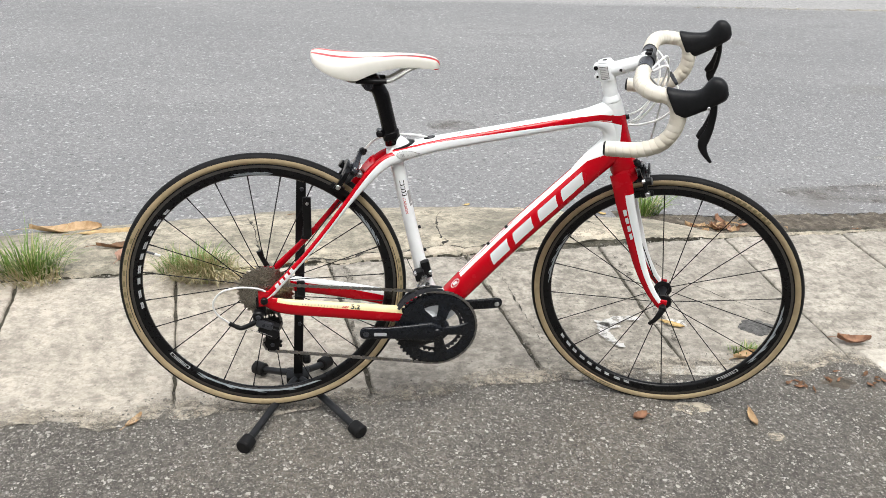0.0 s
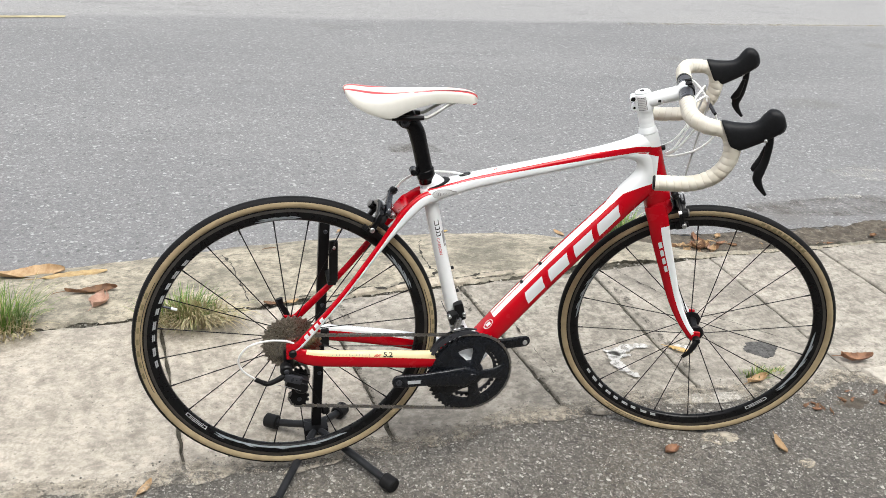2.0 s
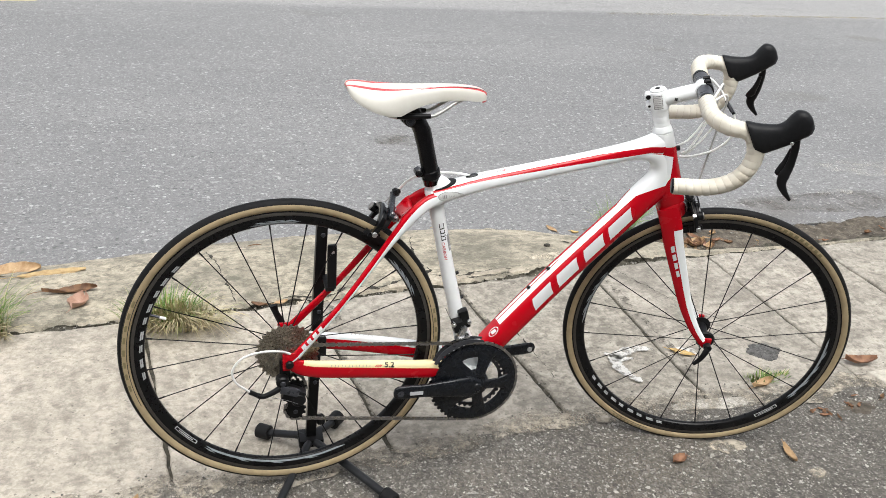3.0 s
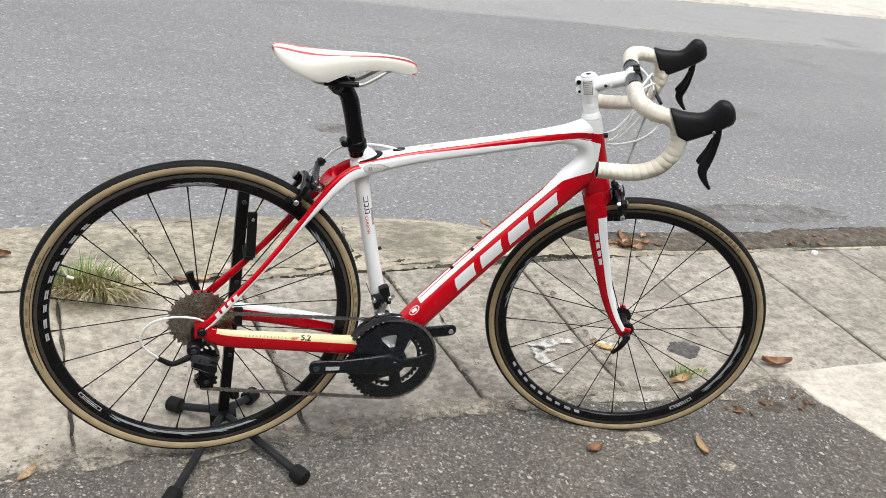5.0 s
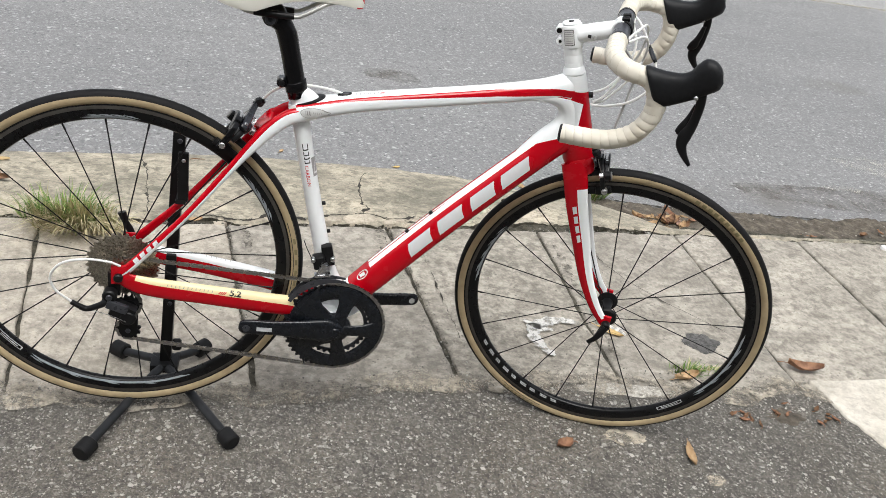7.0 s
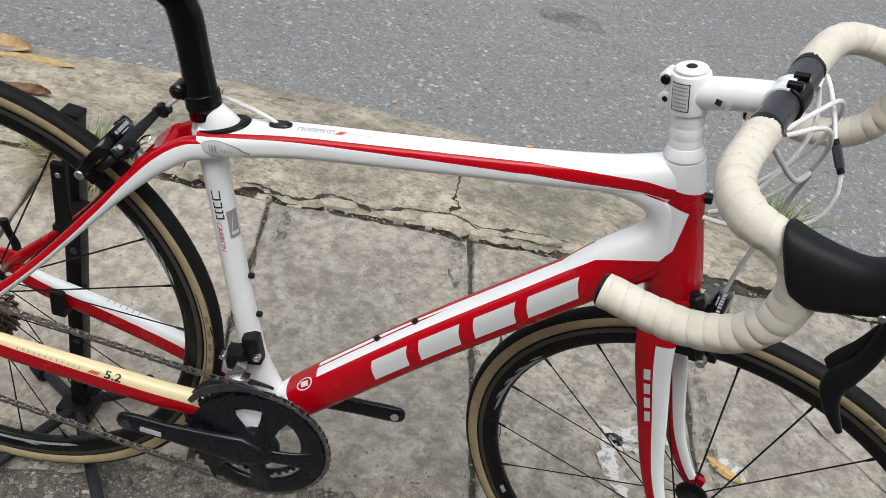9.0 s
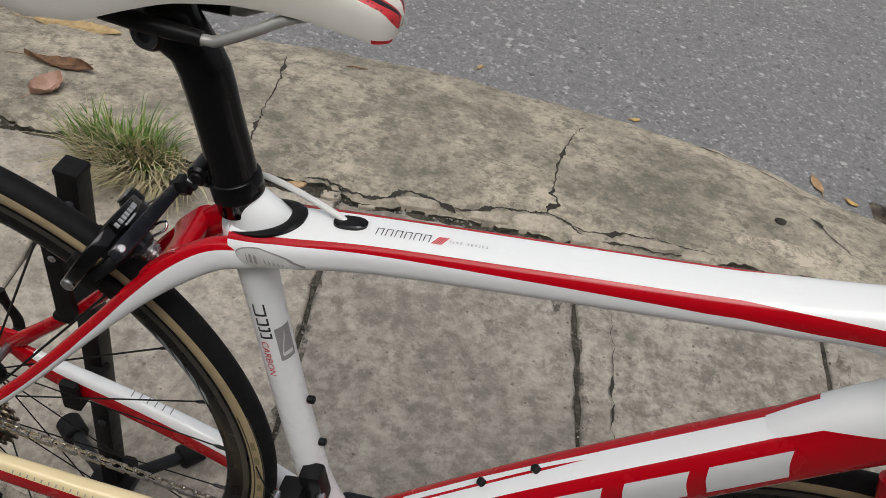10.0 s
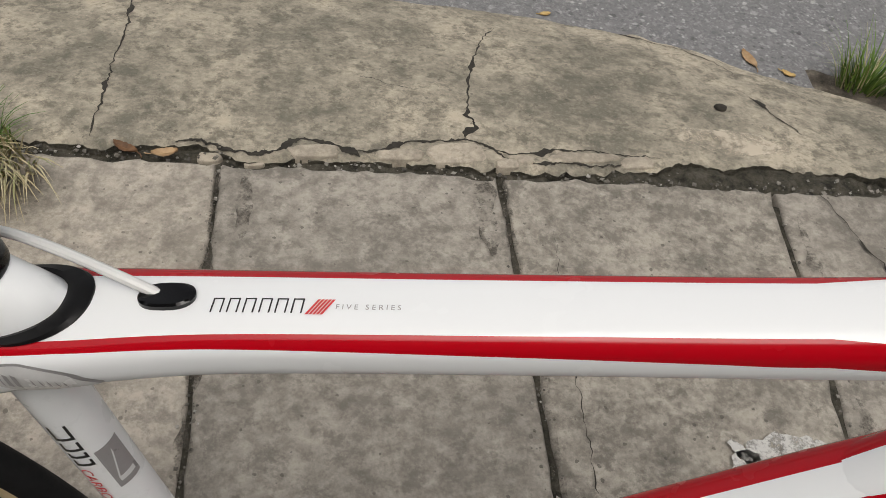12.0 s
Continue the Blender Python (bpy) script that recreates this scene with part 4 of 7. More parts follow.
# flat pieces broken off the kerb's edge, lying loose in the joint: place, half length, half width
for n, (cx, cy, rx, ry) in enumerate(((0.305, 0.905, 0.046, 0.014), (0.455, 0.925, 0.046, 0.012), (0.560, 0.950, 0.058, 0.023), (0.655, 0.937, 0.020, 0.011), (0.690, 0.955, 0.016, 0.010), (0.800, 0.984, 0.066, 0.012), (0.905, 0.988, 0.034, 0.013), (0.12, 0.868, 0.022, 0.010), (0.20, 0.866, 0.018, 0.008))):
    ring = []
    for w in turns(22):
        k = 1 + 0.22 * noise.noise((math.cos(w) * 1.4, math.sin(w) * 1.4, n * 3.1)) + 0.14 * noise.noise((math.cos(w) * 5, math.sin(w) * 5, n * 3.1))
        a, b = rx * k * math.copysign(abs(math.cos(w)) ** 0.6, math.cos(w)), ry * k * math.copysign(abs(math.sin(w)) ** 0.6, math.sin(w))
        ring.append((cx + a - 0.17 * b, cy + b + 0.17 * a))
    top = max(kerb_z(*q) for q in ring) + (0.0025 if 0.25 < cx < 0.95 else -0.009)
    lay = lambda d, z: [(x + (cx - x) * d, y + (cy - y) * d, z + 0.10 * (y - cy) + rough(x, y, 60, 0.0015)) for x, y in ring]
    structure("broken_concrete", ringed(Mesh(), [lay(0, -0.05), lay(0, top - 0.003), lay(0.06, top - 0.0006), lay(0.14, top)]), chunk_concrete, "pale flat piece of concrete broken from the kerb", "rubble", 50)
heap("pale_patch", 1.115, 1.10, 0.115, 0.045, 0.0010, kerb_z(1.115, 1.10) + 0.004, sandy, "pale sandy worn patch on the kerb", "stain", seed=31.0)

# a newer, paler slab
pale = [(1.762, 0.182), (2.9, 0.262), (3.4, 0.12), (3.2, -1.4), (2.9, -1.35), (2.3, -0.72), (2.02, -0.36), (1.86, -0.165), (1.785, 0.03)]
rim = []
for (a, b), (c, d) in zip(pale, pale[1:] + pale[:1]):
    rim += [(a + (c - a) * i / 14 + rough(a + i, b, 1.3, 0.008), b + (d - b) * i / 14 + rough(b + i, a, 1.7, 0.008)) for i in range(14)]
newer = weathered("newer_concrete", (0.70, 0.655, 0.575), (0.60, 0.555, 0.48), (0.43, 0.395, 0.335), 6.1, 0.42, 0.57, grain=0.3, chips=0.35)
mx, my = 2.6, -0.4
structure("pale_slab", ringed(Mesh(), [[(*p, -0.02) for p in rim], [(*p, 0.008) for p in rim], [(p[0] + 0.008 * (mx - p[0]), p[1] + 0.008 * (my - p[1]), 0.012) for p in rim]]), newer,
          "pale newer concrete slab with a worn edge", "slab", 60)

# broken cracks in kerb and slabs: narrow flat strips, shaded depth put in colour
def crack(points, w, seed, z=None):
    line = spline([(x, y, 0) for x, y in points], 16)
    v, run = [], 0.0
    for i, p in enumerate(line):
        run += (p - line[max(i - 1, 0)]).length
        d = (line[min(i + 1, len(line) - 1)] - line[max(i - 1, 0)]).normalized()
        off = 0.007 * noise.noise((run * 28, seed, 0)) + 0.006 * noise.noise((run * 75, seed, 2)) + 0.0025 * noise.noise((run * 210, seed, 3))
        q = w * (0.22 + 1.5 * noise.noise((run * 16, seed, 4)) ** 2 * 4 + 0.7 * abs(noise.noise((run * 90, seed, 5)))) * min(1.0, 0.25 + 6 * min(i, len(line) - 1 - i) / len(line))
        for k in (off - q, off + q * (1 + 0.6 * noise.noise((run * 120, seed, 6)))):
            xx, yy = p.x - d.y * k, p.y + d.x * k
            v.append((xx, yy, (kerb_z(xx, yy) if z is None else z) + 0.0012))
    f = [(2 * i, 2 * i + 1, 2 * i + 3, 2 * i + 2) for i in range(len(line) - 1)]
    return structure("crack", Mesh().add(v, f), gap_dark, "thin dark strip along cracked, weathered concrete and road edge", "crack")


crack([(0.572, 0.993), (0.589, 1.05), (0.576, 1.085), (0.577, 1.25), (0.600, 1.40), (0.630, 1.475)], 0.0038, 1.0)
crack([(-0.09, 0.87), (-0.114, 1.03), (-0.126, 1.09), (-0.148, 1.25), (-0.19, 1.42)], 0.0035, 2.0)
crack([(0.056, 0.885), (0.096, 0.898), (0.153, 0.882), (0.214, 0.880), (0.245, 0.908), (0.272, 0.934), (0.335, 0.928), (0.385, 0.905)], 0.0075, 3.0)
crack([(0.365, 0.905), (0.422, 0.934), (0.472, 0.969), (0.572, 0.993), (0.632, 0.972), (0.66, 0.945)], 0.0060, 13.0)
crack([(0.632, 0.972), (0.676, 0.968), (0.748, 0.997), (0.82, 1.011), (0.882, 1.004), (0.960, 1.016)], 0.0045, 14.0)
crack([(0.700, 0.945), (0.76, 0.962), (0.84, 0.968), (0.90, 0.985)], 0.0045, 15.0)
crack([(1.20, 1.305), (1.225, 1.27), (1.235, 1.235), (1.28, 1.17)], 0.0045, 4.0)
crack([(0.93, 1.555), (1.06, 1.530), (1.16, 1.475), (1.20, 1.42)], 0.0035, 5.0)
crack([(0.36, 1.17), (0.41, 1.155), (0.47, 1.14)], 0.0016, 16.0)
crack([(0.736, 0.78), (0.754, 0.60), (0.771, 0.43), (0.786, 0.30)], 0.0013, 11.0, 0.003)
crack([(1.25, 0.98), (1.33, 0.80), (1.42, 0.62), (1.62, 0.40)], 0.002, 6.0, 0.0)
crack([(2.35, 0.2), (2.45, -0.1), (2.5, -0.4)], 0.0016, 7.0, 0.0115)

# dark strip for the shaded step at the road's edge, which isn't built
crack([(1.5, 1.50), (1.8, 1.455), (2.1, 1.45), (2.5, 1.465), (2.75, 1.455), (3.0, 1.51), (3.3, 1.55)], 0.012, 8.0, ROAD_Z + 0.003)
heap("road_scuff", 3.38, 2.16, 0.26, 0.13, 0.0008, ROAD_Z + 0.003, scuff, "pale worn scuff on grey asphalt", "stain", seed=14.0)
heap("dark_road_patch", 2.85, 1.72, 0.55, 0.13, 0.0006, ROAD_Z + 0.002, dark_road_patch, "dark patch on grey asphalt", "stain", seed=18.0)
heap("dark_road_patch", 0.85, 2.76, 0.15, 0.10, 0.0006, ROAD_Z + 0.002, dark_road_patch, "dark oil stain on grey asphalt", "stain", seed=19.0)
heap("road_scuff", 2.96, 1.84, 0.11, 0.035, 0.0008, ROAD_Z + 0.003, scuff, "pale worn scuff on grey asphalt", "stain", seed=16.0)

# the far side of the road
far_edge = lambda x: float(np.interp(x, [-40, -2.6, -0.7, 1.4, 3.7, 6.4, 10, 40], [10.4, 9.20, 9.22, 9.22, 9.25, 9.36, 9.85, 11.8])) + rough(x, 3, 0.9, 0.05)
structure("far_pavement", sheet(span(-40, 40, -4, 14, 0.25, 4.0), [lambda x: far_edge(x), lambda x: far_edge(x) + 0.02, lambda x: 10.6, lambda x: 12, lambda x: 30],
                                lambda x, y, j: ROAD_Z - 0.02 if j == 0 else ROAD_Z + 0.03 + 0.01 * j), far_concrete, "pale concrete pavement on the far side of the road", "pavement")
for (xa, ya, xb, yb), mats in (((-5.2, 6.20, -1.58, 6.58), yellow_line), ((3.88, 6.66, 7.5, 6.79), yellow_worn)):
    dash = Mesh().add([(xa, ya, ROAD_Z + 0.004), (xb, yb, ROAD_Z + 0.004), (xb, yb + 0.09, ROAD_Z + 0.004), (xa, ya + 0.09, ROAD_Z + 0.004)], [(0, 1, 2, 3)])
    structure("lane_marking", dash, mats, "faded yellow dash along the middle of the road", "road marking")


# ---- the bicycle ----
bike = thing("bicycle", "red and white racing bicycle with cream bar tape and tan-walled tyres", "bicycle")
REAR, BB, FRONT = Vector((-0.003, 0, 0.376)), Vector((0.410, 0, 0.277)), Vector((1.003, 0, 0.339))
AX, AU = Vector((0.9617, 0, 0.3265)), Vector((-0.2917, 0, 0.9565))
def steered(degrees):
    return Matrix.Translation(AX) @ Matrix.Rotation(radians(degrees), 4, AU) @ Matrix.Translation(-AX)


STEER, BARS = steered(-21.0), steered(-25.0)
axis_at = lambda z: Vector((0.802 - 0.305 * (z - 0.85), 0, z))
mast_at = lambda z: Vector((0.410 - (0.2535 - 0.0115 * min(max((z - 0.60) / 0.12, 0.0), 1.0)) * (z - 0.277), 0, z))
# the bicycle leans a little away from the forecourt
bike.matrix_world = Matrix.Translation((0, 0, 0.62)) @ Matrix.Rotation(radians(-1.6), 4, "X") @ Matrix.Translation((0, 0, -0.62))

# frame tubes
tt = Loft([(0.299, 0, 0.7150, 0.054, 0.037, 2.6), (0.318, 0, 0.7198, 0.058, 0.037, 2.6), (0.345, 0, 0.7262, 0.056, 0.036, 2.7), (0.41, 0, 0.7415, 0.048, 0.033, 2.8), (0.53, 0, 0.7632, 0.045, 0.032, 2.8),
           (0.66, 0, 0.7863, 0.044, 0.033, 2.7), (0.74, 0, 0.8025, 0.044, 0.038, 2.5), (0.772, 0, 0.8095, 0.0445, 0.046, 2.4), (0.795, 0, 0.813, 0.046, 0.060, 2.2), (0.813, 0, 0.816, 0.045, 0.072, 2.0)], 10, 64)
part("top_tube", tt.mesh(), tt_paint, bike, "white top tube with a red stripe along each edge")
dt = Loft([(0.430, 0, 0.316, 0.050, 0.046, 2.4), (0.455, 0, 0.347, 0.056, 0.056, 2.7), (0.589, 0, 0.4955, 0.056, 0.057, 2.8), (0.709, 0, 0.6175, 0.054, 0.057, 2.7), (0.789, 0, 0.696, 0.050, 0.058, 2.4), (0.836, 0, 0.734, 0.046, 0.060, 2.2)], 12, 64)
part("down_tube", dt.mesh(), dt_paint, bike, "red down tube with a white stripe and block lettering")
ht = Mesh()
rings = []
for z, r in ((0.672, 0.0275), (0.680, 0.0295), (0.70, 0.0300), (0.715, 0.0293), (0.73, 0.0283), (0.745, 0.0272), (0.76, 0.0263), (0.775, 0.0254), (0.79, 0.0248), (0.82, 0.0236), (0.836, 0.0222), (0.843, 0.0212)):
    c = axis_at(z)
    e1, e2 = Vector((0.9565, 0, 0.2917)), Vector((0, 1, 0))
    rings.append([c + r * ((1.05 if math.cos(w) > 0 else 1.1) * math.cos(w) * e1 + math.sin(w) * e2) for w in turns(48)])
part("head_tube", ringed(ht, rings), ht_paint, bike, "white head tube with a red front and foot")
# the smooth web that joins top tube, head tube and down tube: inner edge, middle, half width
WEB = [(0.690, 0.7790, 0.712, 0.792, 0.0180), (0.735, 0.7820, 0.752, 0.799, 0.0195), (0.765, 0.7808, 0.786, 0.800, 0.0215), (0.784, 0.7745, 0.806, 0.790, 0.0228), (0.793, 0.7630, 0.820, 0.772, 0.0240), (0.791, 0.7500, 0.824, 0.750, 0.0246),
       (0.780, 0.7370, 0.822, 0.730, 0.0250), (0.762, 0.7200, 0.806, 0.706, 0.0252), (0.738, 0.6920, 0.776, 0.672, 0.0252), (0.716, 0.6600, 0.742, 0.640, 0.0235), (0.704, 0.6350, 0.720, 0.615, 0.0200)]
inner = spline([(a, 0, b) for a, b, *_ in WEB], 5)
core = spline([(c, w, d) for a, b, c, d, w in WEB], 5)
rings = []
for f, c in zip(inner, core):
    mid_, w = Vector((c.x, 0, c.z)), c.y
    rings.append([mid_ + (f - mid_) * abs(math.cos(q)) ** 0.75 * (1 if math.cos(q) > 0 else -0.2) + Vector((0, w * math.copysign(abs(math.sin(q)) ** 0.75, math.sin(q)), 0)) for q in turns(36)])
part("head_web", ringed(Mesh(), rings), ht_paint, bike, "white and red web behind the head tube", None, 60)
st = Loft([(0.430, 0, 0.278, 0.040, 0.084, 2.2), (0.416, 0, 0.305, 0.038, 0.066, 2.2), (0.402, 0, 0.340, 0.036, 0.048, 2.2), (0.3845, 0, 0.385, 0.033, 0.037, 2.1), (*mast_at(0.43), 0.032, 0.033, 2.0), (*mast_at(0.55), 0.031, 0.031, 2.0), (*mast_at(0.69), 0.033, 0.033, 2.0), (0.307, 0, 0.712, 0.038, 0.050, 2.1),
           (0.3115, 0, 0.729, 0.0380, 0.056, 2.1), (0.3080, 0, 0.7355, 0.0362, 0.050, 2.0), (0.3035, 0, 0.7420, 0.0345, 0.0420, 2.0), (*mast_at(0.754), 0.0330, 0.0335, 2.0), (*mast_at(0.775), 0.0325, 0.0325, 2.0)], 8, 40)
part("seat_tube", st.mesh(), white_paint, bike, "white seat tube with a dark weave badge")
part("bottom_bracket_shell", revolve([(0.012, -0.043), (0.0225, -0.043), (0.024, -0.040), (0.024, 0.040), (0.0225, 0.043), (0.012, 0.043)], 36, at=BB), white_paint, bike, "white bottom bracket shell")


def stays(sgn, sections, mats, name, label):
    lo = Loft([(x, sgn * y, z, w, h, e) for x, y, z, w, h, e in sections], 10, 32)
    part(name, lo.mesh(), mats, bike, label)
    return lo


SS = [(0.330, 0.014, 0.7165, 0.018, 0.024, 2.4), (0.308, 0.0190, 0.7120, 0.019, 0.027, 2.4), (0.284, 0.0230, 0.7050, 0.0175, 0.0285, 2.4), (0.256, 0.0285, 0.6835, 0.016, 0.0265, 2.4), (0.222, 0.0325, 0.645, 0.014, 0.021, 2.4), (0.180, 0.037, 0.590, 0.012, 0.0155, 2.3), (0.104, 0.050, 0.493, 0.0115, 0.0135, 2.3), (0.022, 0.062, 0.402, 0.012, 0.018, 2.3), (0.0, 0.0645, 0.380, 0.009, 0.016, 2.2)]
CS = [(-0.004, 0.0645, 0.375, 0.009, 0.022, 2.2), (0.02, 0.064, 0.363, 0.012, 0.034, 2.6), (0.06, 0.062, 0.353, 0.018, 0.039, 2.8), (0.16, 0.056, 0.340, 0.022, 0.040, 2.8), (0.26, 0.047, 0.3245, 0.023, 0.042, 2.8), (0.33, 0.036, 0.311, 0.025, 0.044, 2.6), (0.40, 0.024, 0.285, 0.030, 0.048, 2.4)]
SS = SS[::-1]
ss_r = stays(-1, SS, stay_paint_r, "seat_stay", "red seat stay, white underneath")
stays(1, SS, stay_paint_l, "seat_stay", "red seat stay, white underneath")
cs_r = stays(-1, CS, cs_cream, "chain_stay", "red chain stay with a yellowed clear guard on top")
cs_l = stays(1, CS, cs_white, "chain_stay", "red chain stay with a white top")
web = []
for i in range(17):
    y = -0.030 + 0.060 * i / 16
    half, along, out = 0.0170 + 0.010 * abs(y / 0.030) ** 2.2, Vector((0.65, 0, 0.76)), Vector((-0.76, 0, 0.65))
    c = Vector((0.2430, y, 0.6815)) + out * (-0.001 - 0.004 * (1 - (y / 0.030) ** 2))
    web.append([c + along * half * math.copysign(abs(math.cos(w)) ** 0.8, math.cos(w)) + out * 0.0085 * math.copysign(abs(math.sin(w)) ** 0.7, math.sin(w)) for w in turns(24)])
part("stay_bridge", ringed(Mesh(), web), red_paint, bike, "red web joining the seat stays")
for sgn in (-1, 1):
    drop = box((0.034, 0.006, 0.040), (0.0, sgn * 0.0655, 0.379), 0.0028)
    part("dropout", drop, red_paint, bike)

# rubber collar round the foot of the mast, cable port, badges
collar = Mesh()
rings = []
for i in range(49):
    w = math.pi * (-0.62 + 1.24 * i / 48)
    thick = 0.0062 * max(0.05, math.cos(w * 0.78)) ** 1.1
    p = Vector((0.3140 + 0.0325 * math.cos(w), 0, 0))
    v = 0.0205 * math.copysign(abs(math.sin(w)) ** 0.8, math.sin(w))
    s = (p.x - tt.line[0].x) / (tt.line[-1].x - tt.line[0].x)
    put = lambda k, lift: tt.over((p.x + k * thick * math.cos(w) - tt.line[0].x) / (tt.line[-1].x - tt.line[0].x), v + k * thick * math.sin(w) * 0.8, lift)
    rings.append([put(k, lift) for k, lift in ((-1, -0.004), (-1, 0.0012), (-0.6, 0.0024), (0.6, 0.0024), (1, 0.0010), (1, -0.004))])
part("mast_collar", ringed(collar, rings), black_satin, bike, "soft black rubber collar round the seat mast")
port = Mesh()
pl = []
for lift, sc in ((-0.001, 1.0), (0.0022, 1.0), (0.0032, 0.86)):
    ring = []
    for w in turns(28):
        dx, dy = math.copysign(abs(math.cos(w)) ** 0.7, math.cos(w)) * 0.0130 * sc, math.sin(w) * 0.0070 * sc
        s = 0.170 + dx / tt.length
        q = tt.at(s, 0.0)
        ring.append((q.x, dy, q.z + lift))
    pl.append(ring)
part("cable_port", ringed(port, pl), black_gloss, bike)
def teardrop(grow, lift):
    me, v = Mesh(), []
    for i in range(25):
        t = i / 24
        half = (0.14 * math.sin(math.pi * min(t * 2.6, 1.0) / 2) ** 0.6 if t < 0.385 else 0.14 * (1 - (t - 0.385) / 0.615) ** 0.9) + grow
        mid = 0.475 + 0.09 * t
        v.append((0.013 - grow * 0.08 + t * (0.100 + grow * 0.16), mid - half * 0.85, mid + half))
    for a, b in zip(v, v[1:]):
        tt.patch([(a[0], a[1]), (b[0], b[1]), (b[0], b[2]), (a[0], a[2])], lift, 3, me)
    return me


part("joint_seam", teardrop(0.016, 0.0008), badge_grey, bike)
part("joint_cover", teardrop(0.0, 0.0016), plain("cover_silver", (0.66, 0.66, 0.65), 0.25), bike, "silver teardrop joint cover with small lettering")
marks = Mesh()
for a, b, c in ((0.0290, 0.0016, 0.08), (0.0340, 0.0040, 0.08), (0.0410, 0.0040, 0.08), (0.0560, 0.0018, 0.03), (0.0625, 0.0018, 0.03), (0.0690, 0.0018, 0.03), (0.0755, 0.0018, 0.03), (0.0820, 0.0018, 0.03)):
    q = 0.465 + 0.09 * (a - 0.013) / 0.100
    tt.patch([(a, q - c * 0.5), (a + b, q - c * 0.5 + 0.02), (a + b, q + c * 0.5 + 0.02), (a, q + c * 0.5)], 0.0022, 2, marks)
part("lettering", marks, badge_grey, bike)

# lettering on the top tube: name as bars, five red strokes, two words
bars = Mesh()
S0, UNIT = 0.2095, 1 / tt.length
for i in range(6):
    a = S0 + i * 0.0070 * UNIT
    for j in range(2):
        tt.slant(a + j * 0.0042 * UNIT, a + (j * 0.0042 + 0.0007) * UNIT, 0.0080, 0.0004, 0.0004 * UNIT, bars)
    tt.slant(a + 0.0008 * UNIT, a + 0.0046 * UNIT, 0.0011, 0.0004, 0.0, bars)
part("lettering", bars, decal_black, bike, "thin black lettering bars")
strokes = Mesh()
for i in range(5):
    a = S0 + (0.0412 + i * 0.0016) * UNIT
    tt.slant(a, a + 0.0012 * UNIT, 0.0086, 0.0008, 0.0048 * UNIT, strokes)
part("lettering", strokes, decal_red, bike, "five slanting red strokes")
part("lettering", with_material(tt.text("F I V E   S E R I E S", S0 + 0.0540 * UNIT, 0.0060, 0.0037, 1, -1, flat=True), badge_grey), None, bike)

# block lettering on the down tube, as plain slanting blocks
blocks = Mesh()
DL = 1 / dt.length
def block(a, wide, lean, lo=0.325, hi=0.555, me=blocks):
    dt.patch([(a + lean * DL, lo), (a + (wide + lean) * DL, lo), (a + wide * DL, hi), (a, hi)], 0.0005, 8, me)
for a, w in ((0.292, 0.056), (0.420, 0.060), (0.558, 0.057), (0.684, 0.066)):
    block(a, w, 0.014)
part("lettering", blocks, decal_white, bike, "four slanting white blocks of lettering")
badge = Mesh()
ring = [(0.120 + 0.024 * math.cos(w), 0.19 + 0.110 * math.sin(w)) for w in turns(24)]
hole = [(0.120 + (a - 0.120) * 0.84, 0.19 + (b - 0.19) * 0.84) for a, b in ring]
n = len(ring)
badge.add([dt.at(*q, 0.0006) for q in ring + hole], [(i, (i + 1) % n, n + (i + 1) % n, n + i) for i in range(n)])
part("badge", dt.patch([(0.109, 0.13), (0.131, 0.15), (0.131, 0.25), (0.109, 0.23)], 0.0006, 3), decal_white, bike)
part("badge", badge, decal_white, bike)
for s in (0.335, 0.439):
    p = dt.at(s, 0.0)
    d = (dt.at(s, 0.0, 0.01) - p).normalized()
    part("bottle_screw", cyl(p - d * 0.002, p + d * 0.0055, 0.0042, 12, bevel=0.001), black_satin, bike)
for z in (0.526, 0.466):
    p = mast_at(z) + Vector((0.0150, 0, 0.0035))
    part("bottle_screw", cyl(p, p + Vector((0.0068, 0, 0.0017)), 0.0040, 12, bevel=0.001), black_satin, bike)

# seat tube lettering: bars down its side, small red word and a weave badge
mark = Mesh()
zs = lambda z: (z - 0.270) / 0.505
for i, (z, h) in enumerate(((0.638, 0.013), (0.6275, 0.008), (0.6205, 0.005), (0.6125, 0.006))):
    st.patch([(zs(z), 0.60), (zs(z + h), 0.60), (zs(z + h), 0.63), (zs(z), 0.63)], 0.0005, 3, mark)
    st.patch([(zs(z), 0.42), (zs(z + h), 0.42), (zs(z + h), 0.45), (zs(z), 0.45)], 0.0005, 3, mark)
    st.patch([(zs(z), 0.42), (zs(z + 0.0022), 0.42), (zs(z + 0.0022), 0.63), (zs(z), 0.63)], 0.0005, 3, mark)
part("lettering", mark, decal_black, bike, "thin black lettering bars")
part("lettering", with_material(st.text("CARBON", zs(0.609), 0.40, 0.0105, -1, 1), decal_red), None, bike)
weave = Mesh()
st.patch([(zs(0.585), 0.68), (zs(0.622), 0.68), (zs(0.622), 0.98), (zs(0.585), 0.98)], 0.0005, 8, weave)
part("badge", weave, badge_grey, bike, "dark grey weave badge")
wv = Mesh()
st.patch([(zs(0.590), 0.73), (zs(0.594), 0.73), (zs(0.618), 0.84), (zs(0.614), 0.84)], 0.0009, 4, wv)
st.patch([(zs(0.590), 0.73), (zs(0.594), 0.73), (zs(0.594), 0.93), (zs(0.590), 0.93)], 0.0009, 4, wv)
part("badge", wv, decal_white, bike)

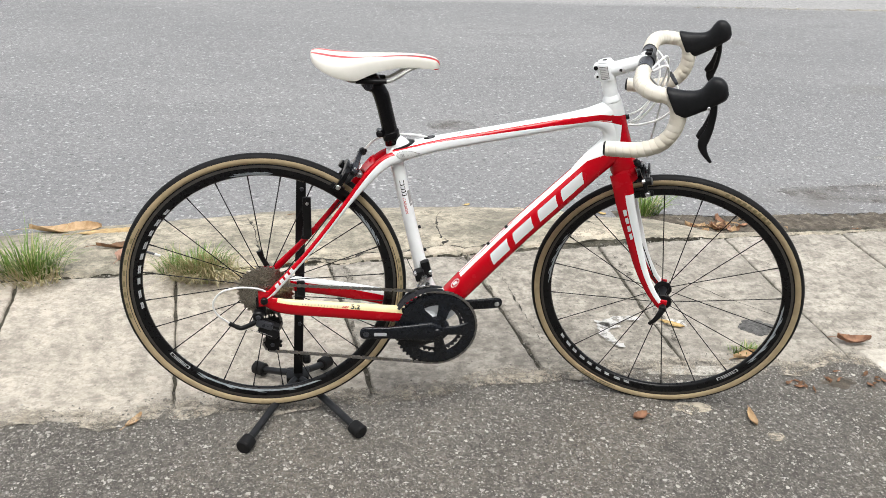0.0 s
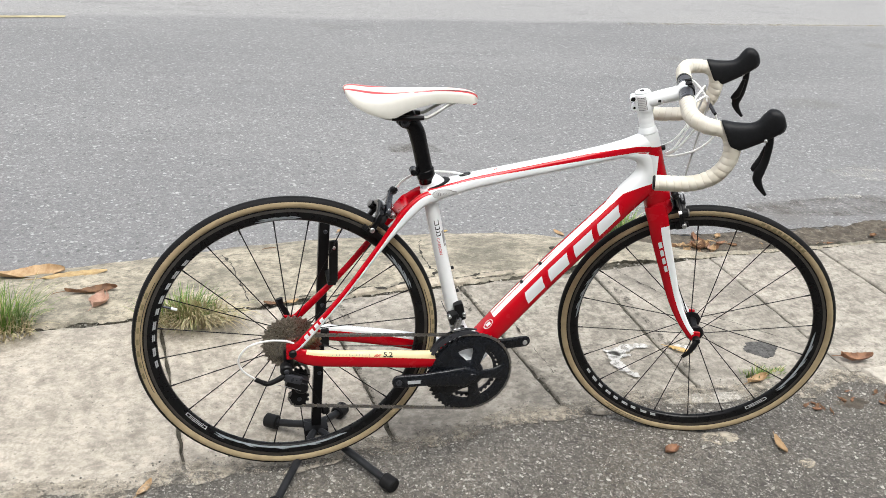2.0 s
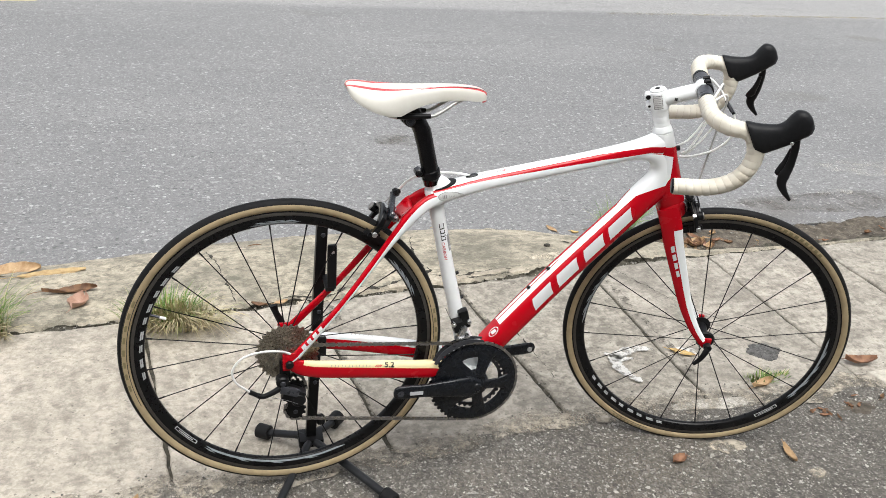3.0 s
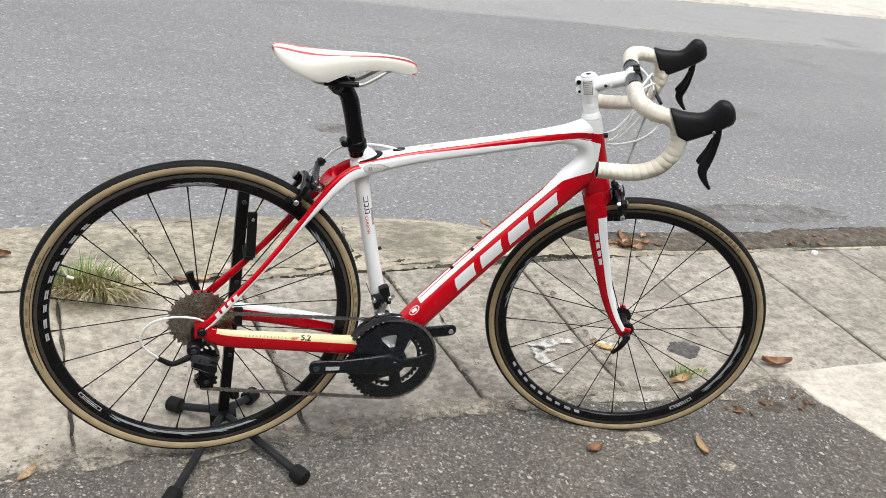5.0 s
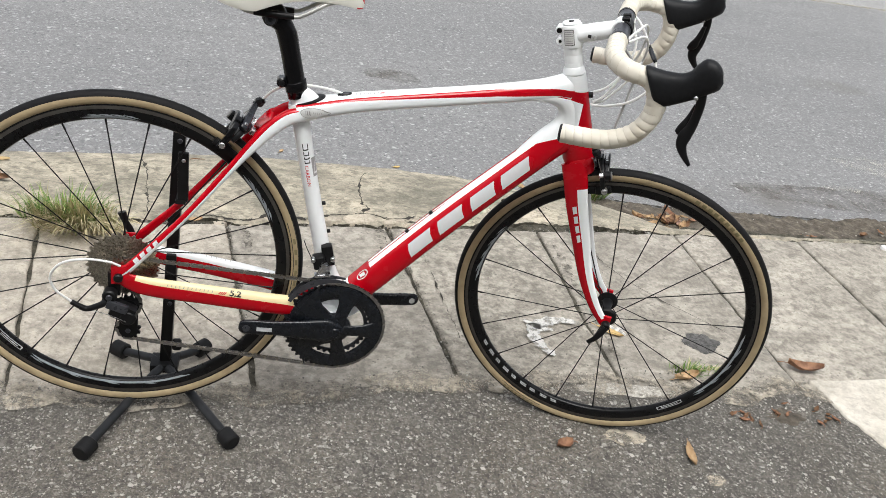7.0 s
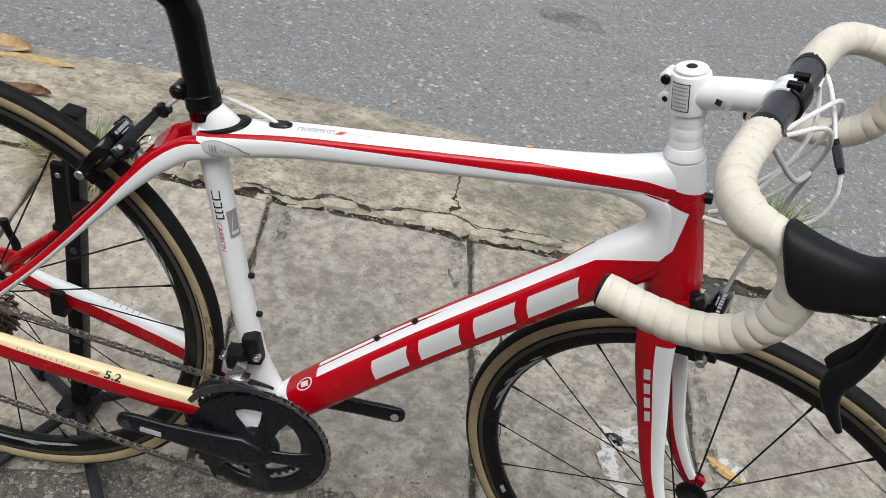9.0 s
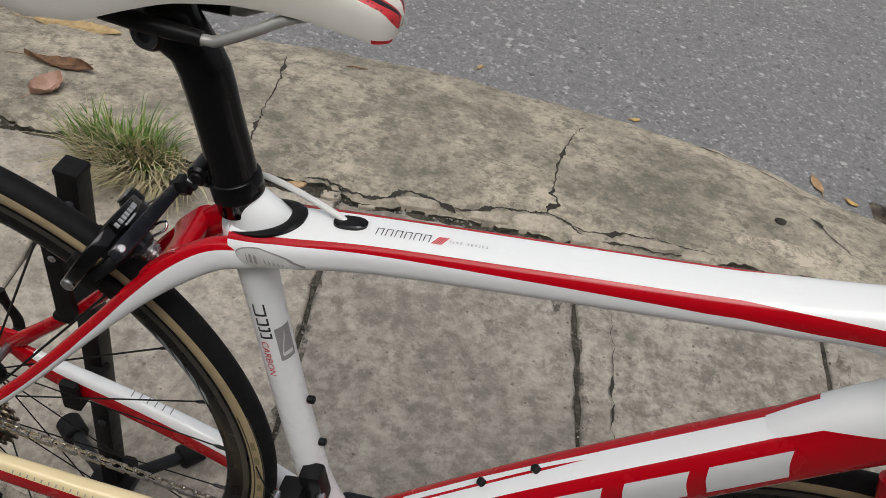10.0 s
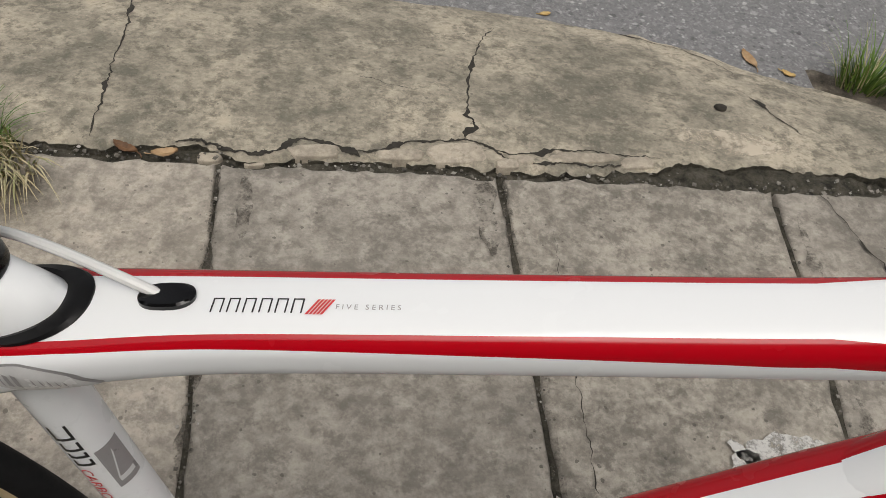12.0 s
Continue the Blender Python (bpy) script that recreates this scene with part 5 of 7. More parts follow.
# chain stay lettering
cb = Mesh()
CL = 1 / cs_r.length
for i in range(6):
    a = 0.215 + i * 0.0150 * CL
    cs_r.patch([(a, 0.34), (a + 0.0012 * CL, 0.34), (a + 0.0020 * CL, 0.24), (a + 0.0008 * CL, 0.24)], 0.0005, 2, cb)
    cs_r.patch([(a + 0.008 * CL, 0.34), (a + 0.0092 * CL, 0.34), (a + 0.0092 * CL, 0.24), (a + 0.008 * CL, 0.24)], 0.0005, 2, cb)
part("lettering", cb, badge_grey, bike)
cr = Mesh()
for i in range(4):
    a = 0.440 + i * 0.0034 * CL
    cs_r.patch([(a, 0.36), (a + 0.0024 * CL, 0.36), (a + 0.0070 * CL, 0.24), (a + 0.0046 * CL, 0.24)], 0.0005, 2, cr)
part("lettering", cr, decal_red, bike)
part("lettering", with_material(cs_r.text("5.2", 0.492, 0.362, 0.0185, 1, -1, bold=0.0005), decal_black), None, bike)
sb = Mesh()
for i in range(4):
    a = 0.075 + i * 0.034
    ss_r.patch([(a, 0.52), (a + 0.022, 0.52), (a + 0.026, 0.24), (a + 0.004, 0.24)], 0.0005, 3, sb)
part("lettering", sb, decal_white, bike)
lb = Mesh()
for i in range(6):
    a = 0.36 + i * 0.0095 / cs_l.length
    cs_l.patch([(a, -0.16), (a + 0.0014 * CL, -0.16), (a + 0.0022 * CL, 0.05), (a + 0.0008 * CL, 0.05)], 0.0005, 2, lb)
part("lettering", lb, badge_grey, bike)

# fork, in the steered plane
FK = [(0.848, 0.020, 0.672, 0.030, 0.050, 2.3), (0.862, 0.031, 0.635, 0.020, 0.048, 2.4), (0.876, 0.036, 0.59, 0.017, 0.044, 2.4), (0.902, 0.040, 0.52, 0.016, 0.038, 2.3), (0.935, 0.045, 0.435, 0.015, 0.030, 2.2), (0.968, 0.049, 0.375, 0.013, 0.024, 2.2), (0.998, 0.051, 0.338, 0.011, 0.020, 2.2)]
forks = []
for sgn in (-1, 1):
    lo = Loft([(x, sgn * y, z, w, h, e) for x, y, z, w, h, e in FK], 10, 36)
    forks.append(lo)
    part("fork_blade", lo.mesh(), fork_paint, bike, "red fork blade with a white front edge", STEER)
    part("fork_tip", box((0.020, 0.0075, 0.026), (FRONT.x - 0.001, sgn * 0.0510, FRONT.z + 0.004), 0.003), red_paint, bike, "", STEER)
crown = Mesh()
rings = []
for z, r, st_ in ((0.684, 0.0270, 1.0), (0.680, 0.0290, 1.0), (0.668, 0.0300, 1.0), (0.652, 0.0285, 1.0), (0.645, 0.023, 0.8)):
    c = axis_at(z) + Vector((0.002, 0, 0))
    rings.append([c + r * (st_ * math.cos(w) * Vector((0.9565, 0, 0.2917)) + 1.12 * math.sin(w) * Vector((0, 1, 0))) for w in turns(40)])
part("fork_crown", ringed(crown, rings), red_paint, bike, "", STEER)
fb = Mesh()
fr = forks[0]
for i in range(4):
    a = 0.235 + i * 0.058
    fr.patch([(a, 0.50), (a + 0.042, 0.50), (a + 0.046, 0.60), (a + 0.004, 0.60)], 0.0005, 4, fb)
part("lettering", fb, decal_white, bike, "four white blocks of lettering", STEER)

# headset, spacers, stem
neck = Mesh()
prof = [(0.844, 0.0208), (0.846, 0.0214), (0.852, 0.0200), (0.857, 0.0176), (0.8575, 0.0170), (0.8655, 0.0170), (0.866, 0.01685), (0.8665, 0.0170), (0.8790, 0.0170), (0.8795, 0.01685), (0.880, 0.0170), (0.893, 0.0170), (0.894, 0.0150)]
rings = [[axis_at(z) + r * (math.cos(w) * Vector((0.9565, 0, 0.2917)) + math.sin(w) * Vector((0, 1, 0))) for w in turns(32)] for z, r in prof]
part("headset_spacer", ringed(neck, rings), white_paint, bike, "white headset cap and spacers", BARS, 20)
CLAMP = Vector((0.868, 0, 0.9475))
stem = Mesh()
prof = [(0.893, 0.0150), (0.894, 0.0192), (0.897, 0.0200), (0.929, 0.0200), (0.932, 0.0190), (0.933, 0.0150)]
ringed(stem, [[axis_at(z) + r * (math.cos(w) * Vector((0.9565, 0, 0.2917)) + math.sin(w) * Vector((0, 1, 0))) for w in turns(32)] for z, r in prof])
tube([axis_at(0.912), axis_at(0.912).lerp(CLAMP, 0.5) + Vector((0, 0, 0.001)), CLAMP + Vector((-0.012, 0, -0.005))], [0.0166, 0.0160, 0.0160], 6, 28, me=stem)


def half_clamp(a0, a1, y0, y1, r0, r1, me):
    """A bent plate round the bar from a0 to a1 degrees, seen from the side."""
    n = 20
    rings = []
    for i in range(n + 1):
        w = radians(a0 + (a1 - a0) * i / n)
        d = Vector((math.cos(w), 0, math.sin(w)))
        rings.append([CLAMP + d * r + Vector((0, y, 0)) for r, y in ((r0, y0), (r1 - 0.0012, y0), (r1, y0 + 0.0012), (r1, y1 - 0.0012), (r1 - 0.0012, y1), (r0, y1))])
    return ringed(me, rings)


half_clamp(92, 270, -0.0160, 0.0160, 0.0150, 0.0186, stem)
stem_ob = part("stem", stem, white_paint, bike, "white alloy stem", BARS)
top = axis_at(0.933)
part("top_cap", cyl(top, top + AU * 0.0045, 0.0165, 28, bevel=0.0015), white_paint, stem_ob, "", BARS)
part("top_cap_bolt", cyl(top + AU * 0.0040, top + AU * 0.0058, 0.0055, 16, bevel=0.001), black_satin, stem_ob, "", BARS)
for z, r in ((0.924, 0.0050), (0.904, 0.0030)):
    c = axis_at(z) + Vector((-0.0205, 0, -0.005))
    part("clamp_lug", cyl(c + Vector((0, -0.0105, 0)), c + Vector((0, 0.0105, 0)), 0.0078, 20, bevel=0.002), white_paint, stem_ob, "", BARS)
    part("pinch_bolt", cyl(c + Vector((0, -0.0135 if r > 0.004 else -0.0112, 0)), c + Vector((0, 0, 0)), r, 14, bevel=0.0006), black_gloss, stem_ob, "", BARS)
part("faceplate", half_clamp(-84, 84, -0.0165, 0.0165, 0.0150, 0.0192, Mesh()), black_satin, stem_ob, "black faceplate clamp", BARS)
for dz, dx in ((0.0205, 0.003), (-0.0205, 0.003)):
    for y in (-0.011, 0.011):
        c = CLAMP + Vector((dx, y, dz))
        part("faceplate_bolt", cyl(c + Vector((-0.008, 0, -0.002)), c + Vector((0.006, 0, 0.002)), 0.0045, 12, bevel=0.001), black_gloss, stem_ob, "", BARS)
lab = Mesh()
for i in range(8):
    a0, a1 = -0.62 + i * 0.12, -0.62 + (i + 1) * 0.12
    wrap = lambda a, z, r: axis_at(z) + r * (math.sin(a) * Vector((0.9565, 0, 0.2917)) - math.cos(a) * Vector((0, 1, 0)))
    panel = lambda za, zb, r, k, p=0.0, q=0.0: lab.add([wrap(a0 + p, za, r), wrap(a1 - q, za, r), wrap(a1 - q, zb, r), wrap(a0 + p, zb, r)], [(0, 1, 2, 3)], k)
    panel(0.8995, 0.9275, 0.0204, 1)
    panel(0.9005, 0.9265, 0.0206, 0, 0.05 if i == 0 else 0.0, 0.05 if i == 7 else 0.0)
    if 0 < i < 7:
        for z in (0.9035, 0.9075, 0.9115, 0.9155, 0.9195, 0.9230):
            panel(z, z + 0.0011, 0.0208, 2)
part("warning_label", lab, [plain("label_silver", (0.62, 0.62, 0.61), 0.4), decal_black, badge_grey], stem_ob, "small grey printed label", BARS)
logo = Mesh()
for a, b, k in ((0.020, 0.006, 0), (0.030, 0.005, 1)):
    c = axis_at(0.918) + Vector((a + 0.014, -0.0170, 0.006))
    box((b, 0.0008, 0.006), c, 0, logo, k)
part("stem_mark", logo, [decal_black, cable_grey], stem_ob, "", BARS)

# handlebar: bare grey middle, taped ends
mid = tube([CLAMP + Vector((0.0, y, 0)) for y in (-0.078, -0.04, 0, 0.04, 0.078)], 0.0158, 3, 24)
bar = part("handlebar", mid, gunmetal, bike, "drop handlebar with a bare dark grey middle", BARS)
def taped(sgn):
    pts = [(0.868, 0.070, 0.9475), (0.868, 0.11, 0.948), (0.870, 0.145, 0.948), (0.880, 0.175, 0.948), (0.899, 0.194, 0.947), (0.926, 0.199, 0.944), (0.948, 0.200, 0.930), (0.957, 0.2005, 0.902), (0.950, 0.201, 0.868), (0.930, 0.2015, 0.840), (0.898, 0.202, 0.824), (0.861, 0.2025, 0.817), (0.821, 0.203, 0.814)]
    line = spline([(x, sgn * y, z) for x, y, z in pts], 40)
    t = (line[1] - line[0]).normalized()
    up = Vector((0, 0, 1))
    rings, run, c, lap = [], 0.0, 36, []
    for i, p in enumerate(line):
        a, b = line[max(i - 1, 0)], line[min(i + 1, len(line) - 1)]
        t = (b - a).normalized()
        up = (up - t * up.dot(t)).normalized()
        side = t.cross(up)
        run += (line[i] - line[i - 1]).length if i else 0
        ring = []
        grip = 1.0 - 0.16 * math.exp(-((i - 213) / 26) ** 2)
        for w in turns(c):
            turn = (run / 0.0150 + sgn * w / (2 * math.pi)) % 1.0
            lap.append(turn)
            r = 0.0158 + 0.0014 * math.sin(math.pi * turn * 0.86) ** 0.8 * (0.7 + 0.9 * noise.noise((run * 25, w, 3 + sgn))) + 0.0006 * noise.noise((run * 60, w * 2, sgn))
            ring.append(p + r * grip * (math.cos(w) * up + math.sin(w) * side))
        rings.append(ring)
    part("tape", ringed(Mesh(), rings, kfun=lambda i, j: 1 if lap[i * c + j] > 0.965 else 0), [bar_tape, tape_seam], bar, "cream wrapped bar tape", BARS, 50)
    e = line[-1]
    d = (line[-1] - line[-2]).normalized()
    part("bar_plug", cyl(e - d * 0.004, e + d * 0.0045, 0.0152, 24, bevel=0.002), black_satin, bar, "", BARS)
    y0 = sgn * 0.066
    part("tape_end", cyl(CLAMP + Vector((0, y0, 0)), CLAMP + Vector((0, y0 + sgn * 0.012, 0)), 0.0166, 24, bevel=0.001), black_satin, bar, "", BARS)


def lever(sgn):
    """A brake and gear lever with its rubber hood."""
    # the hood from its mouth on the tape to the nose: upper edge, lower edge, half width
    HOOD = [(0.924, 0.9630, 0.951, 0.9120, 0.0165), (0.928, 0.9642, 0.957, 0.9075, 0.0190), (0.945, 0.9628, 0.970, 0.9075, 0.0182), (0.965, 0.9635, 0.985, 0.9155, 0.0165), (0.982, 0.9665, 1.000, 0.9250, 0.0155), (0.993, 0.9745, 1.013, 0.9335, 0.0155),
            (1.0005, 0.9880, 1.024, 0.9420, 0.0162), (1.010, 0.9985, 1.034, 0.9505, 0.0166), (1.024, 0.9985, 1.040, 0.9580, 0.0150), (1.034, 0.9920, 1.0425, 0.9665, 0.0112), (1.0395, 0.9845, 1.0430, 0.9735, 0.0055)]
    tops = spline([(a, w, b) for a, b, c, d, w in HOOD], 5)
    feet = spline([(c, w, d) for a, b, c, d, w in HOOD], 5)
    rings = []
    for a, b in zip(tops, feet):
        mid_, up = Vector(((a.x + b.x) / 2, sgn * (0.2000 + 0.055 * ((a.x + b.x) / 2 - 0.93)), (a.z + b.z) / 2)), Vector(((a.x - b.x) / 2, 0, (a.z - b.z) / 2))
        rings.append([mid_ + up * math.copysign(abs(math.cos(q)) ** 0.78, math.cos(q)) + Vector((0, a.y * math.copysign(abs(math.sin(q)) ** 0.72, math.sin(q)), 0)) for q in turns(32)])
    part("brake_hood", ringed(Mesh(), rings), rubber_hood, bar, "black rubber brake lever hood", BARS, 80)
    plate_ = Mesh()
    ringed(plate_, [[Vector((x, sgn * 0.2055 + y, z)) for x, z in ((1.0400, 0.982), (1.0442, 0.971), (1.0424, 0.960), (1.0345, 0.952), (1.0325, 0.957), (1.0385, 0.968))] for y in (-0.0085, -0.0075, 0.0075, 0.0085)])
    part("name_plate", plate_, gunmetal, bar, "dark grey plate on the hood's nose", BARS)
    pts = [(1.0195, 0.207, 0.948), (1.0225, 0.209, 0.927), (1.0225, 0.211, 0.907), (1.0205, 0.213, 0.888), (1.0155, 0.216, 0.872), (1.0145, 0.218, 0.857), (1.0225, 0.220, 0.842), (1.0370, 0.222, 0.826)]
    blade = Mesh()
    line = spline([(x, sgn * y, z) for x, y, z in pts], 6)
    rings = []
    for i, p in enumerate(line):
        s = i / (len(line) - 1)
        t = (line[min(i + 1, len(line) - 1)] - line[max(i - 1, 0)]).normalized()
        side = Vector((0, 1, 0))
        side = (side - t * side.dot(t)).normalized()
        up = t.cross(side)
        w = float(np.interp(s, [0, 0.25, 0.6, 0.8, 0.95, 1.0], [0.010, 0.0080, 0.0075, 0.0085, 0.0075, 0.004]))
        h = float(np.interp(s, [0, 0.29, 0.43, 0.57, 0.71, 0.86, 1.0], [0.0075, 0.0075, 0.0085, 0.0108, 0.0092, 0.0062, 0.0030]))
        rings.append([p + w * 0.62 * math.sin(a) * side + h * math.cos(a) * up for a in turns(18)])
    part("brake_lever", ringed(blade, rings), black_satin, bar, "black brake lever blade", BARS)
    paddle = Mesh()
    line = spline([(x, sgn * y, z) for x, y, z in ((1.018, 0.204, 0.924), (1.015, 0.205, 0.902), (1.010, 0.208, 0.886), (1.008, 0.211, 0.870))], 5)
    rings = []
    for i, p in enumerate(line):
        s = i / (len(line) - 1)
        w, h = float(np.interp(s, [0, 0.5, 0.85, 1], [0.0035, 0.004, 0.004, 0.001])), float(np.interp(s, [0, 0.5, 0.85, 1], [0.004, 0.008, 0.011, 0.005]))
        rings.append([p + Vector((h * math.cos(a), w * math.sin(a), 0.3 * h * math.cos(a))) for a in turns(14)])
    part("shift_paddle", ringed(paddle, rings), black_satin, bar, "", BARS)
    part("lever_pin", cyl((1.012, sgn * 0.193, 0.938), (1.012, sgn * 0.219, 0.938), 0.0035, 12, bevel=0.001), steel, bar, "", BARS)


for sgn in (-1, 1):
    taped(sgn)
    lever(sgn)

# cables
def cable(points, r, mats, name="cable", label="", m=None):
    return part(name, tube(points, r, 8, 10), mats, bike, label, m)


sp = lambda x, y, z: BARS @ Vector((x, y, z))
cable([(0.852, -0.092, 0.938), (0.880, -0.065, 0.951), (0.906, -0.035, 0.955), (0.922, -0.012, 0.935), (0.926, 0.010, 0.893), (0.912, 0.022, 0.852), (0.882, 0.018, 0.818), (0.846, 0.008, 0.806)], 0.0024, cable_white, "gear_cable", "white cable housing")
cable([(0.854, -0.094, 0.934), (0.888, -0.078, 0.943), (0.908, -0.058, 0.922), (0.913, -0.036, 0.882), (0.899, -0.022, 0.842), (0.873, -0.015, 0.806), (0.850, -0.012, 0.790)], 0.0024, cable_white, "gear_cable", "white cable housing")
cable([sp(0.884, 0.060, 0.938), (0.905, 0.030, 0.945), (0.908, -0.005, 0.910), (0.893, -0.018, 0.862), (0.868, -0.017, 0.812), (0.848, -0.016, 0.797)], 0.0024, cable_white, "brake_cable", "white cable housing")
cable([sp(0.882, -0.072, 0.938), sp(0.91, -0.05, 0.905), sp(0.918, -0.02, 0.90), sp(0.915, 0.0, 0.86), sp(0.910, 0.002, 0.80), sp(0.906, 0.0, 0.755), sp(0.905, -0.003, 0.715)], 0.0027, cable_grey, "brake_cable", "grey brake cable housing")
cable([sp(0.884, 0.058, 0.942), (0.904, 0.018, 0.956), (0.909, -0.020, 0.943), (0.917, -0.042, 0.920)], 0.0026, cable_white, "gear_cable", "white cable housing")
cable([(0.931, -0.057, 0.897), (0.936, -0.062, 0.872), (0.930, -0.060, 0.842), (0.905, -0.045, 0.812), (0.868, -0.028, 0.795), (0.842, -0.023, 0.793)], 0.0026, cable_white, "gear_cable", "white cable housing")
adj = cyl((0.919, -0.0445, 0.917), (0.929, -0.0550, 0.900), 0.0044, 6, bevel=0.001)
part("barrel_adjuster", adj, gunmetal, bike, "dark grey inline cable adjuster")
for a, b in (((0.9165, -0.0415, 0.921), (0.919, -0.0445, 0.917)), ((0.929, -0.0550, 0.900), (0.9315, -0.0575, 0.896))):
    part("cable_ferrule", cyl(a, b, 0.0036, 12), black_satin, bike)
boss = axis_at(0.803) + Vector((0.022, 0, 0.002))
part("cable_stop", cyl(boss - Vector((0.006, 0.004, 0)), boss + Vector((0.010, -0.008, 0.003)), 0.0060, 14, bevel=0.001), black_satin, bike)
cable([(0.384, 0.0, 0.7510), (0.362, 0.005, 0.7562), (0.325, 0.018, 0.7560), (0.297, 0.027, 0.7520), (0.272, 0.031, 0.745), (0.252, 0.036, 0.732), (0.236, 0.0385, 0.714)], 0.0026, cable_white, "rear_brake_cable", "white cable housing")

# seat mast cap, saddle
cap = Mesh()
rings = []
for z, r in ((0.7390, 0.0172), (0.7405, 0.0183), (0.7515, 0.0185), (0.7520, 0.0196), (0.7530, 0.0199), (0.7670, 0.0199), (0.7680, 0.0194), (0.7685, 0.0176), (0.80, 0.0173), (0.822, 0.0172)):
    c = mast_at(z)
    e1 = Vector((1, 0, 0.32)).normalized()
    rings.append([c + r * (math.cos(w) * e1 + math.sin(w) * Vector((0, 1, 0))) for w in turns(36)])
# the head leans back over the mast into the clamp's ear: back edge, front edge, half width
HEAD = [(0.2575, 0.8310, 0.2915, 0.842, 0.0172), (0.2530, 0.8460, 0.2872, 0.857, 0.0173), (0.2480, 0.857, 0.2820, 0.8665, 0.0175), (0.2350, 0.8635, 0.2765, 0.876, 0.0178),
        (0.2255, 0.872, 0.2705, 0.885, 0.0175), (0.2240, 0.884, 0.2645, 0.894, 0.0160), (0.2285, 0.8925, 0.2590, 0.8995, 0.0110), (0.2375, 0.8950, 0.2525, 0.9005, 0.0050)]
for i in range(len(HEAD) - 1):
    for t in (0, 0.34, 0.67) if i < len(HEAD) - 2 else (0, 0.5, 1):
        bx, bz, fx, fz, hw = [p + (q - p) * t for p, q in zip(HEAD[i], HEAD[i + 1])]
        ca, ha = Vector(((bx + fx) / 2, 0, (bz + fz) / 2)), Vector(((fx - bx) / 2, 0, (fz - bz) / 2))
        rings.append([ca + math.cos(w) * ha + Vector((0, hw * math.sin(w), 0)) for w in turns(36)])
post = part("seat_mast_cap", ringed(cap, rings), cap_black, bike, "glossy black seat mast cap", None, 70)
for s in (-1, 1):
    part("clamp_ear", cyl((0.2405, s * 0.009, 0.8765), (0.2405, s * 0.0205, 0.8765), 0.0122, 24, bevel=0.003), black_satin, post)
    part("rail_clamp", tube([(0.212, s * 0.0215, 0.8862), (0.233, s * 0.0215, 0.8868), (0.258, s * 0.0215, 0.8866), (0.280, s * 0.0218, 0.8868)], [0.0050, 0.0064, 0.0060, 0.0050], 4, 14), black_satin, post)
    ring = revolve([(0.0042, 0.0), (0.0046, s * 0.0016), (0.0084, s * 0.0016), (0.0090, 0.0)], 28, at=(0.2405, s * 0.0207, 0.8765))
    part("clamp_bolt", ring, gunmetal, post)
z0 = mast_at(0.757)
boss_ = cyl(z0 + Vector((-0.0265, -0.0115, 0.0075)), z0 + Vector((-0.0265, 0.0115, 0.0075)), 0.0088, 24, bevel=0.002)
box((0.018, 0.020, 0.0150), z0 + Vector((-0.018, 0, 0.0065)), 0.004, boss_)
part("clamp_collar", boss_, black_gloss, post, "glossy black clamp boss")
part("clamp_screw", cyl(z0 + Vector((-0.0265, -0.0135, 0.0075)), z0 + Vector((-0.0265, 0.0135, 0.0075)), 0.0052, 16, bevel=0.001), black_satin, post)

# the saddle's outline: station, half width, crown height, skirt depth
SAD = [(0.116, 0.020, 0.9440, 0.006), (0.119, 0.036, 0.9465, 0.013), (0.127, 0.051, 0.9475, 0.020), (0.142, 0.0625, 0.9465, 0.027), (0.165, 0.0665, 0.9435, 0.034), (0.19, 0.0625, 0.9420, 0.040), (0.215, 0.0515, 0.9415, 0.043), (0.24, 0.0395, 0.9420, 0.036), (0.265, 0.0310, 0.9430, 0.030), (0.30, 0.0245, 0.9440, 0.026), (0.337, 0.0215, 0.9435, 0.0245), (0.370, 0.0205, 0.9405, 0.0240), (0.386, 0.0185, 0.9365, 0.0225), (0.3945, 0.0130, 0.9320, 0.0180), (0.3978, 0.0055, 0.9265, 0.0100)]
SAD = [tuple(p) for p in [(q.x, q.y, q.z) for q in spline([(a, b, c) for a, b, c, d in SAD], 4)]], np.interp(np.linspace(0, 1, 57), np.linspace(0, 1, len(SAD)), [d for *_, d in SAD])
sad = Mesh()
rings = []
SECTION = [(-1.0, -1.0), (-1.02, -0.85), (-1.0, -0.6), (-0.97, -0.35), (-0.90, -0.16), (-0.80, -0.06), (-0.68, -0.02), (-0.55, 0.0), (-0.42, 0.0), (-0.28, -0.01), (-0.14, -0.04), (0.0, -0.05)]
SECTION = SECTION + [(-a, b) for a, b in SECTION[-2::-1]]
for (x, hw, z), d in zip(*SAD):
    top = [(x, a * hw, z + b * d - 0.005 * abs(a) ** 2.0 * (hw / 0.066)) for a, b in SECTION]
    rings.append(top + [(x, a * hw * 0.82, z - d + 0.004 - 0.005 * (hw / 0.066)) for a in (0.9, 0.3, -0.3, -0.9)])


part("saddle", ringed(sad, rings, uv=True), saddle_cover, bike, "white racing saddle with red edges and a black nose stripe", None, 60)
for y in (-0.022, 0.022):
    rail = tube([(0.365, y * 0.45, 0.922), (0.335, y * 0.75, 0.914), (0.314, y * 0.95, 0.902), (0.293, y, 0.890), (0.278, y, 0.8865), (0.21, y, 0.886), (0.188, y * 1.2, 0.894), (0.165, y * 1.5, 0.912)], 0.0037, 5, 14)
    part("saddle_rail", rail, rail_grey, bike, "grey metal saddle rail")

